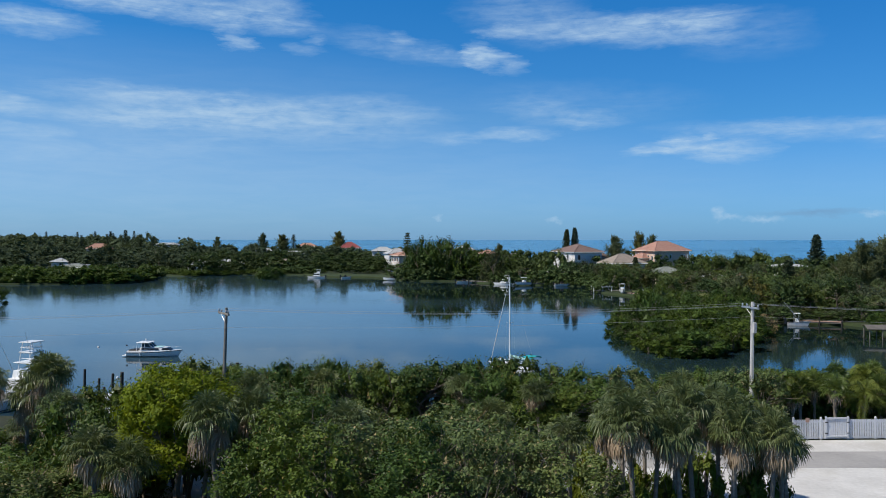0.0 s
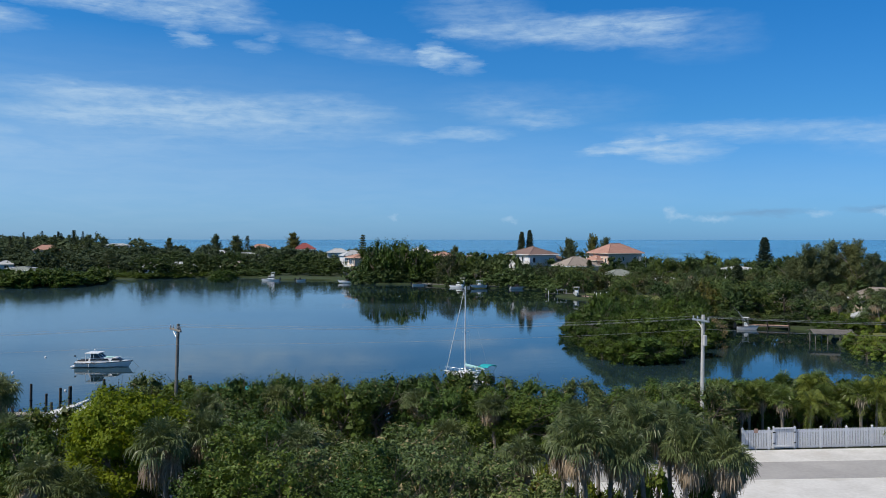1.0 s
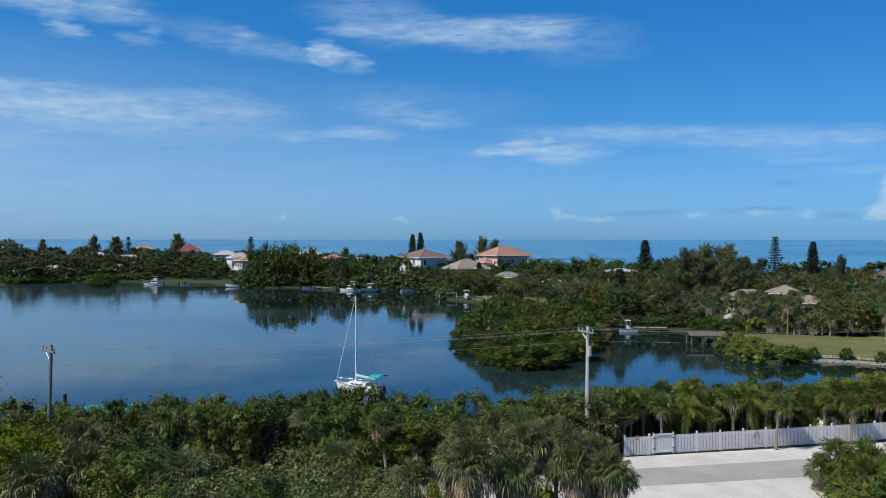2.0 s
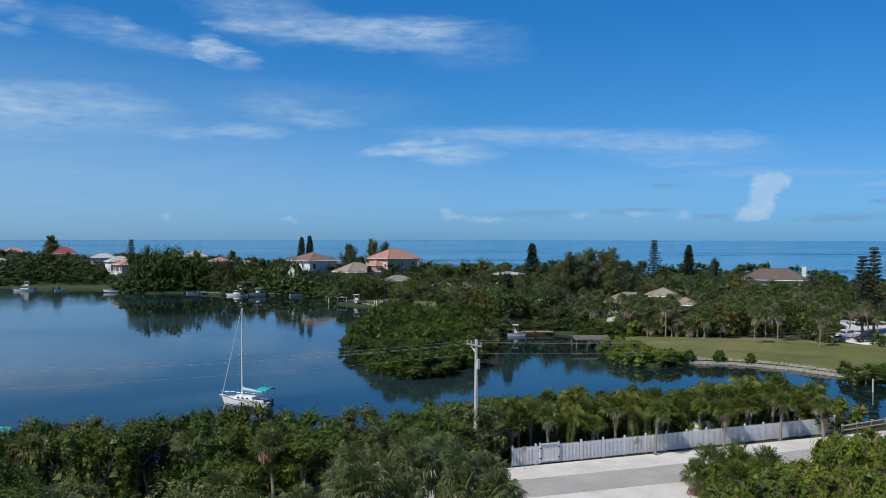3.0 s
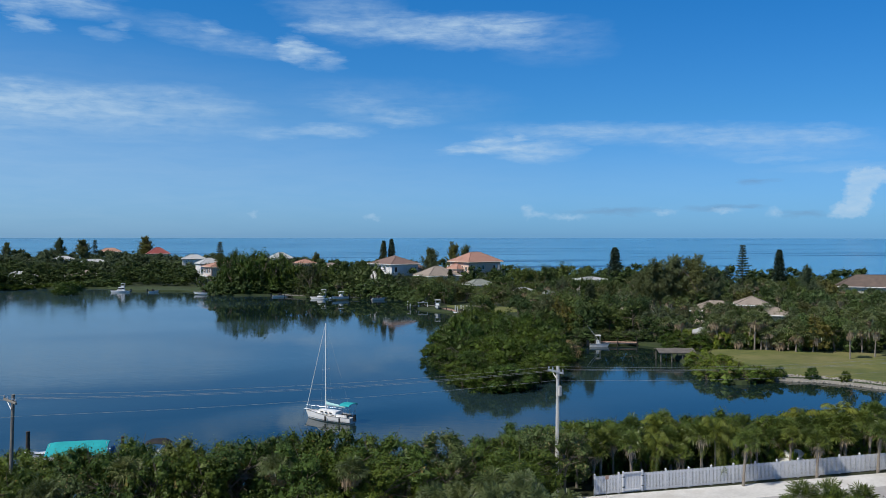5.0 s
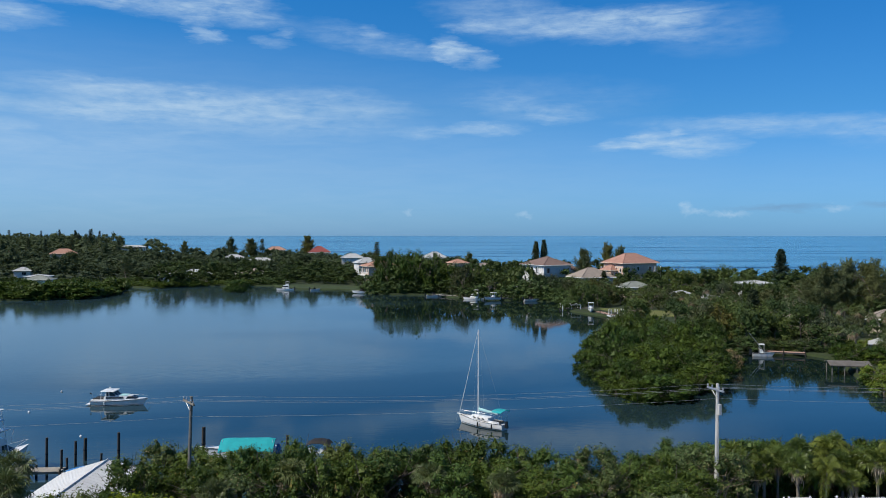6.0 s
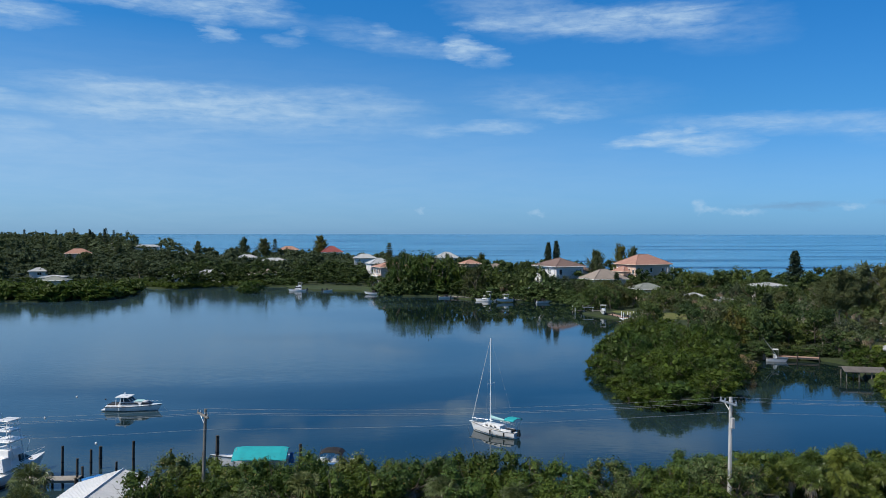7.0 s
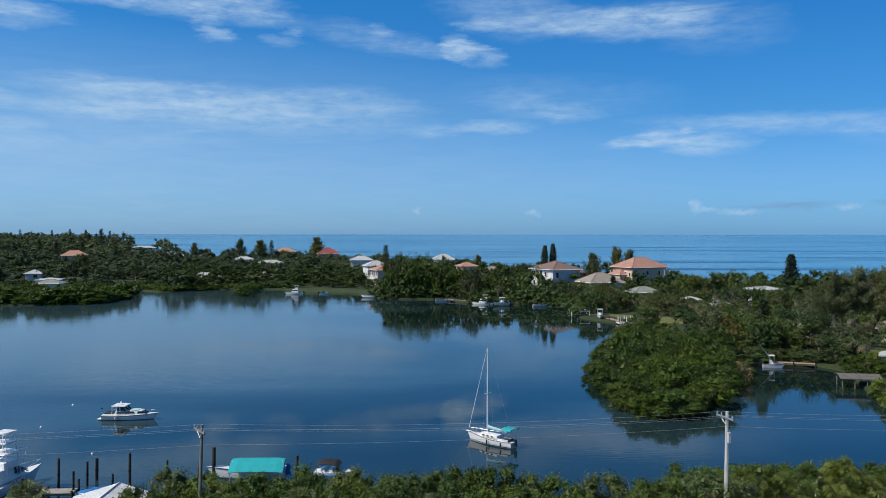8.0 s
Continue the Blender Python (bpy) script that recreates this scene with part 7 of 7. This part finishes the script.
def dock(label, a, b, width, z, mat=M_DECK, piles=None):
    """A plank dock from a to b on pilings: stringers, planks across, and piles."""
    a, b = Vector((*a, 0)), Vector((*b, 0))
    d = b - a
    ln = d.length
    ob = thing("dock", pose(a.x, a.y, 0, 0, 0, math.degrees(math.atan2(d.y, d.x))), label, "dock")
    part("stringer", boxed(0, -width / 2 + 0.1, z - 0.3, ln, -width / 2 + 0.2, z - 0.06), M_POLEWOOD, ob)
    part("stringer", boxed(0, width / 2 - 0.2, z - 0.3, ln, width / 2 - 0.1, z - 0.06), M_POLEWOOD, ob)
    n = min(40, max(4, int(ln / 0.45)))
    me = boxed(-ln / n * 0.46, -width / 2, -0.05, ln / n * 0.46, width / 2, 0.0)
    first = part("plank", me, mat, ob)
    first.location = (ln / n * 0.5, 0, z)
    for k in range(1, n):
        put_mesh("plank", first.data, ob).location = (ln / n * (k + 0.5), 0, z + 0.004 * (k % 3))
    m = max(2, int(ln / 3.2))
    for k in range(m + 1):
        for s in (-1, 1):
            hh = z + (0.9 if (k + s) % 3 == 0 else 0.25)
            p = part("pile", tubed([(0, 0, -1.5), (0, 0, hh)], [0.13, 0.12], 7), M_PILE if piles is None else piles, ob)
            p.location = (ln * k / m, s * (width / 2 + 0.13), 0)
    return ob


dock("weathered plank dock by the far shore", (8.5, 326.0), (19, 317.5), 1.6, 0.75)
dock("pale plank dock with tied boats", (42, 302.0), (52, 303.5), 1.6, 0.75)
dock("plank dock below a waterside lawn", (57.0, 253.5), (58.8, 242.0), 1.8, 0.75, M_REDPAINT)
dock("plank walkway beside a boat lift", (47.5, 266.0), (56.5, 266.0), 1.4, 0.7)
dock("small reddish pier with a fishing boat", (71.0, 167.6), (78.5, 164.6), 1.8, 0.75, M_REDPAINT)
dock("small plank pier by the marsh", (-21, 345), (-12, 343), 1.6, 0.7)
dock("long seawall walk along the far shore", (31, 307.5), (41, 306.0), 2.2, 0.8, M_CONCRETE)
dock("pale plank dock behind the boathouse", (-40.5, 85.0), (-34.5, 85.2), 1.6, 0.9)
lift = thing("boat_lift", Matrix(), "white boat lift with tall posts and top beams over water", "boat lift")
for x in (47.8, 50.6, 53.4):
    for y in (263.0, 267.5):
        part("post", tubed([(x, y, -1), (x, y, 2.0)], 0.12, 6), M_STEELW, lift)
for y in (263.0, 267.5):
    part("beam", boxed(47.6, y - 0.1, 1.84, 53.6, y + 0.1, 2.02), M_STEELW, lift)
lift2 = thing("boat_lift", Matrix(), "white-posted boat lift at the end of a dock", "boat lift")
for x in (57.6, 59.4, 61.2, 63.0):
    part("post", tubed([(x, 239.8, -1), (x, 239.8, 2.6)], 0.11, 6), M_STEELW, lift2)
    part("post", tubed([(x + 0.4, 244.2, -1), (x + 0.4, 244.2, 2.4)], 0.11, 6), M_STEELW, lift2)
part("platform", boxed(57.3, 240.0, 0.4, 63.2, 244.0, 0.6), M_STEELW, lift2)

# pilings by the near boats
for x, y, h, r in [(-37.7, 88.8, 3.2, 0.15), (-34.8, 85.4, 2.8, 0.14), (-35.1, 89.7, 2.6, 0.15), (-34.9, 91.8, 2.4, 0.2), (-32.3, 89.3, 1.4, 0.13), (-30.6, 89.6, 3.5, 0.16), (-27.9, 93.7, 1.6, 0.13),
                   (-22.4, 92.2, 3.4, 0.22), (-13.4, 92.4, 2.4, 0.18), (-24.2, 93.0, 1.4, 0.13), (-40.6, 87.0, 1.6, 0.14), (-41.8, 90.6, 1.5, 0.14)]:
    ob = thing("piling", pose(x, y, 0.0), "dark weathered wooden mooring piling standing in the water", "piling", "mooring pilings")
    part("pile", tubed([(0, 0, -1.5), (0.03, 0, h * 0.5), (0.05, 0.02, h)], [r, r * 0.95, r * 0.9], 8), M_PILE, ob)
    part("collar", tubed([(0.02, 0.01, h * 0.45), (0.03, 0.01, h * 0.45 + 0.12)], r * 1.08, 8), M_DARK, ob)
for x, y, h in [(90.5, 90.3, 1.8), (95.6, 91.6, 1.6), (101.6, 94.8, 1.4), (92.3, 84.9, 1.8), (96.1, 86.9, 1.9)]:
    ob = thing("piling", pose(x, y, 0.0), "slim grey piling standing in the canal", "piling", "canal pilings")
    part("pile", tubed([(0, 0, -1.5), (0, 0, h)], [0.12, 0.11], 7), M_CONCRETE, ob)

# boathouse with a white metal gable roof
bh = thing("boathouse", pose(-28.0, 71.8, 0.25, 0, 0, -1.0), "open boathouse with a white metal gable roof by the dock", "boathouse")
for s, nm in ((-1, "roof_slope"), (1, "roof_slope")):
    b = bmesh.new()
    loft(b, [[(0, y, 3.25), (s * 4.3, y, 1.95), (s * 4.3, y, 1.88), (0, y, 3.18)] for y in (-7.2, 7.2)])
    sl = part(nm, b, M_BOATROOF, bh)
    seam = bmesh.new()
    for k in range(25):
        y = -7.2 + 0.6 * k
        tube(seam, [(0, y, 3.27), (s * 4.3, y, 1.97)], 0.016, 4)
    part("roof_seam", seam, M_BOATROOF, sl)
part("ridge_cap", tubed([(0, -7.2, 3.28), (0, 7.2, 3.28)], 0.09, 5), M_BOATROOF, bh)
for s in (-1, 1):
    part("eave_beam", boxed(s * 4.0 - 0.1, -7.0, 1.74, s * 4.0 + 0.1, 7.0, 1.95), M_TRIM, bh)
    for y in (-6.8, -2.3, 2.3, 6.8):
        part("post", tubed([(s * 4.0, y, -1.0), (s * 4.0, y, 1.8)], 0.13, 7), M_POLEWOOD, bh)
part("gable", loft(bmesh.new(), [[(-4.0, y, 1.95), (4.0, y, 1.95), (0, y, 3.14)] for y in (6.9, 7.0)]), M_WHITEWALL, bh)
tarp = thing("tarpaulin", pose(-33.0, 86.0, 0.55, 0, 0, 35) @ Matrix.Diagonal((0.72, 0.8, 0.7, 1)), "crumpled blue tarpaulin over a small boat", "tarpaulin")
b = bmesh.new()
bmesh.ops.create_grid(b, x_segments=14, y_segments=8, size=0.5)
for v in b.verts:
    v.co = Vector((v.co.x * 4.2, v.co.y * 1.8, 0.55 * (1 - (2 * v.co.y) ** 2) * (1 - 0.6 * (2 * v.co.x) ** 2) + 0.12 * noise.noise(v.co * 6)))
r = bmesh.ops.extrude_face_region(b, geom=b.faces[:])
bmesh.ops.translate(b, vec=(0, 0, -0.12), verts=[e for e in r["geom"] if isinstance(e, bmesh.types.BMVert)])
bmesh.ops.recalc_face_normals(b, faces=b.faces)
part("sheet", b, M_BLUE, tarp, smooth=True)
part("boat_under", hull_bm(4.0, 1.5, 0.25, 0.2, 0.9, 0.1, 2.4), M_GEL, tarp).location = (-2.0, 0, 0.0)

BUOYS = [(-53.6, 131.6), (-51.9, 116.7), (-39.5, 102.6)]
for x, y in BUOYS:
    ob = thing("mooring_buoy", pose(x, y, 0.0), "small white mooring buoy floating on the lagoon", "buoy", "mooring buoys")
    part("float", tubed([(0, 0, -0.1), (0, 0, 0.0), (0, 0, 0.12), (0, 0, 0.18)], [0.08, 0.17, 0.14, 0.04], 10), M_GEL, ob)
    part("ring", tubed([(-0.06, 0, 0.16), (0, 0, 0.25), (0.06, 0, 0.16)], 0.015, 4), M_GALV, ob)

# ---- canal bank ----
hut = thing("boat_shed", pose(76.2, 143.8, 0.0, 0, 0, -14), "open boat shed with a weathered grey roof on thin posts", "shed")
b = bmesh.new()
loft(b, [[(x, -2.3, 1.75), (x, 0.2, 2.3 + 0.08 * math.sin(x * 2)), (x, 2.3, 2.0), (x, 2.3, 1.9), (x, 0.2, 2.2), (x, -2.3, 1.65)] for x in (-3.4, -1.5, 0.3, 1.9, 3.4)])
part("roof", b, M_THATCH, hut)
for x in (-3.0, -1.0, 1.0, 3.0):
    for y in (-2.0, 2.0):
        part("post", tubed([(x, y, -1.2), (x, y, 1.85)], 0.1, 6), M_POLEWOOD, hut)
part("beam", boxed(-3.2, -2.05, 1.55, 3.2, -1.95, 1.68), M_POLEWOOD, hut)
cp = thing("carport", pose(92.5, 161.5, 0.8, 0, 0, -20), "small white-roofed garden shelter by the lawn", "shelter")
part("roof", hip_roof(5.0, 3.2, 0.9, 0.3), M_WHITEROOF, cp).location = (0, 0, 2.2)
for x in (-2.3, 2.3):
    for y in (-1.4, 1.4):
        part("post", boxed(x - 0.08, y - 0.08, -0.2, x + 0.08, y + 0.08, 1.96), M_TRIM, cp)
part("back_wall", boxed(-2.2, 1.32, 0.0, 2.2, 1.42, 1.9), M_WHITEWALL, cp)


def car(x, y, z, turn, paint, label, kind="suv"):
    ob = thing("parked_car", pose(x, y, z, 0, 0, turn), label, "car")
    ln = 4.7 if kind == "suv" else 5.5
    roof = [(-1.9, 1.0), (-1.75, 1.68), (0.35, 1.70), (1.05, 1.05)] if kind == "suv" else [(-0.35, 1.05), (-0.25, 1.75), (0.9, 1.76), (1.55, 1.1)]
    secs = []
    for s in (-0.93, -0.88, 0.88, 0.93):
        k = 0.06 if abs(s) > 0.9 else 0
        secs.append([(-ln / 2 + k, s, 0.45), (-ln / 2 + k, s, 0.98), (-ln / 2 + 0.2, s, 1.04 - k), (1.1, s, 1.06 - k), (ln / 2 - 0.1 - k, s, 0.92 - k), (ln / 2 - k, s, 0.5), (ln / 2 - 0.3, s, 0.35), (-ln / 2 + 0.3, s, 0.35)])
    body = part("body", loft(bmesh.new(), secs), paint, ob)
    part("roof", loft(bmesh.new(), [[(px, s * (0.88 if pz < 1.2 else 0.72), pz) for px, pz in roof] for s in (-1, 1)]), paint, ob)
    for s in (-1, 1):
        xs = [p[0] for p in roof]
        b = loft(bmesh.new(), [[(xs[0] + 0.2, s * (0.885 + o), 1.10), (xs[1] + 0.12, s * (0.765 + o), 1.56), (xs[2] - 0.08, s * (0.765 + o), 1.57), (xs[3] - 0.25, s * (0.885 + o), 1.12)] for o in (-0.02, 0.02)])
        part("side_window", b, M_PANE, ob)
        for wx in (-ln * 0.30, ln * 0.31):
            w = part("wheel", tubed([(wx, s * 0.72, 0.34), (wx, s * 0.95, 0.34)], 0.34, 14), M_RUBBER, ob)
            part("rim", tubed([(wx, s * 0.94, 0.34), (wx, s * 0.965, 0.34)], 0.2, 10), M_ALU, w)
        part("headlight", boxed(ln / 2 - 0.12, s * 0.7 - 0.16, 0.7, ln / 2 - 0.02, s * 0.7 + 0.16, 0.86, bevel=0.02), M_ALU, ob)
    x0, x1 = roof[2], roof[3]
    part("windscreen", loft(bmesh.new(), [[(x0[0] + 0.03, s * 0.66, x0[1] - 0.1), (x1[0] - 0.02, s * 0.78, x1[1] + 0.06), (x1[0] - 0.1, s * 0.78, x1[1] + 0.02), (x0[0] - 0.1, s * 0.66, x0[1] - 0.16)] for s in (-1, 1)]), M_PANE, ob)
    part("bumper", boxed(ln / 2 - 0.15, -0.85, 0.38, ln / 2 + 0.06, 0.85, 0.6, bevel=0.04), M_DARK, ob)
    if kind == "pickup":
        part("bed", boxed(-ln / 2 + 0.15, -0.78, 1.045, -0.45, 0.78, 1.07), M_DARK, ob)
    return ob


car(128.0, 134.8, 0.9, 195, M_CARWHITE, "white sport utility vehicle parked beside the lawn")
car(128.3, 129.0, 0.9, 175, M_CARDARK, "dark pickup truck parked on the shell lot", "pickup")
car(131.6, 121.6, 0.9, 250, M_CARBLUE, "navy blue utility vehicle parked on the shell lot")
car(158.0, 146.5, 0.9, 185, M_CARWHITE, "white sedan parked at the far side of the lot")
for x, y, tn in ((137.5, 119.0, -40), (172.0, 155.0, -40)):
    ob = thing("travel_trailer", pose(x, y, 0.9, 0, 0, tn), "white boxy travel trailer parked on the lot", "trailer", "parked trailers")
    part("body", boxed(-3.4, -1.2, 0.55, 3.4, 1.2, 2.95, bevel=0.15), M_GEL, ob)
    part("stripe", boxed(-3.3, -1.225, 1.1, 3.3, -1.205, 1.3), M_GALV, ob)
    for wx in (-1.8, 0.2, 1.8):
        part("window", boxed(wx, -1.23, 1.6, wx + 0.9, -1.206, 2.2, bevel=0.01), M_PANE, ob)
    part("door", boxed(-2.9, -1.23, 0.65, -2.2, -1.206, 2.4), M_TRIM, ob)
    for wx in (-0.5, 0.45):
        part("wheel", tubed([(wx, -1.22, 0.36), (wx, -0.98, 0.36)], 0.36, 14), M_RUBBER, ob)
        part("wheel", tubed([(wx, 0.98, 0.36), (wx, 1.22, 0.36)], 0.36, 14), M_RUBBER, ob)
    part("hitch", tubed([(3.3, 0, 0.5), (4.6, 0, 0.5)], 0.07, 5), M_DARK, ob)

# wooden rail beyond the fence, warning board and small post
guard = thing("guard_rail", Matrix(), "grey wooden guard rail at the road's bend", "guard rail")
for k in range(6):
    x, y = 67.6 + k * 2.4, 71.5 + k * 0.42
    part("post", boxed(x - 0.1, y - 0.1, -0.1, x + 0.1, y + 0.1, 1.2, bevel=0.015), M_DECK, guard)
for z in (0.55, 1.02):
    part("rail", tubed([(67.4, 71.33, z), (79.8, 73.5, z)], 0.09, 4), M_DECK, guard)
hz = thing("hazard_marker", pose(64.7, 70.7, 0.3, 0, 0, 8), "yellow and black striped hazard marker on a post", "road sign")
part("post", tubed([(0, 0.05, -0.3), (0, 0.05, 1.9)], 0.035, 5), M_GALV, hz)
part("board", boxed(-0.2, -0.02, 0.75, 0.2, 0.01, 1.85, bevel=0.008), M_YELLOW, hz)
for k in range(4):
    part("stripe", loft(bmesh.new(), [[(-0.19, y, 0.80 + k * 0.27), (0.19, y, 0.93 + k * 0.27), (0.19, y, 1.05 + k * 0.27 if k < 3 else 1.84), (-0.19, y, 0.92 + k * 0.27)] for y in (-0.03, -0.021)]), M_DARK, hz)
sp = thing("road_sign", pose(29.9, 68.5, 0.3), "small brown road sign on a slim metal post", "road sign")
part("post", tubed([(0, 0, -0.3), (0, 0, 2.1)], 0.03, 5), M_GALV, sp)
part("board", boxed(-0.16, -0.06, 1.75, 0.16, -0.036, 2.1, bevel=0.008), M_REDPAINT, sp)
# small skip boat and trailer behind the fence
hb = thing("trailer_boat", pose(50.6, 73.6, -0.1, 0, 0, 15), "small white boat stored behind the fence", "boat")
part("hull", hull_bm(4.2, 1.7, 1.75, 1.5, 0.2, 0.4, 2.3), M_GEL, hb)
part("cover", cabin(0.5, 2.8, 1.3, 0.9, 1.5, 2.1, 0.5, 0.2, 0.15), M_GEL, hb)

# riprap along the lawn
bank = smooth_line([(80.0, 121.6), (84.0, 120.2), (88.4, 117.4), (92.4, 112.6), (94.6, 107.4), (96.2, 102.6), (98.4, 98.6)], 8)
land("rubble_bank", [(p[0] + 1.5, p[1] + 1.7) for p in bank] + [(p[0] - 0.5, p[1] - 0.6) for p in bank[::-1]], 0.42, M_STONE, "grey stony bank under the rocks at the lawn's foot", slope=0.8, depth=-0.4, wobble=0.3, category="bank")
riprap = thing("riprap", Matrix(), "bank of pale limestone rocks along the lawn's edge", "rock bank", kind="")
shapes = []
for k in range(6):
    b = bmesh.new()
    bmesh.ops.create_icosphere(b, subdivisions=1, radius=0.5)
    for v in b.verts:
        v.co *= 1 + 0.45 * noise.noise(v.co * 1.7 + Vector((k * 7.0, 0, 0)))
        v.co.z *= 0.7
    me = bpy.data.meshes.new("rock")
    b.to_mesh(me)
    b.free()
    me.materials.append(M_STONE)
    shapes.append(me)
RR = np.random.default_rng(17)
for k in range(298):
    t = k / 298 * (len(bank) - 1)
    i = int(t)
    p = bank[i] + (bank[min(i + 1, len(bank) - 1)] - bank[i]) * (t - i)
    off = RR.uniform(-0.7, 1.0)
    s = RR.uniform(0.40, 0.80)
    ob = put_mesh("rock", shapes[k % 6], riprap)
    ob.matrix_basis = pose(p[0] - off * 0.62, p[1] - off * 0.78, 0.40 - 0.40 * off * 0.8, RR.uniform(0, 40), RR.uniform(0, 40), RR.uniform(0, 360)) @ Matrix.Diagonal((s, s * 0.85, s * 0.8, 1))

# small stones that fill the bank between the rocks
stones = []
cube = np.array([tuple(v.co) for v in shapes[0].vertices])
tri = np.array([tuple(p.vertices) for p in shapes[0].polygons])
for k in range(1000):
    t = RR.uniform(0, len(bank) - 1.001)
    i = int(t)
    p = bank[i] + (bank[i + 1] - bank[i]) * (t - i)
    off, s = RR.uniform(-0.9, 1.3), RR.uniform(0.22, 0.5)
    m = pose(p[0] - off * 0.62, p[1] - off * 0.78, 0.44 - 0.32 * off, RR.uniform(0, 360), RR.uniform(0, 360), RR.uniform(0, 360)).to_3x3()
    stones.append((cube * s) @ np.array(m).T + np.array([p[0] - off * 0.62, p[1] - off * 0.78, 0.44 - 0.32 * off]))
fill = mesh_from("rubble", [tuple(v) for q in stones for v in q], [tuple(int(c) + j * len(cube) for c in f) for j in range(len(stones)) for f in tri], M_STONE)
tagged(put_mesh("rubble", fill), "loose grey rubble between the bank's larger rocks", "rubble", kind="stuff")
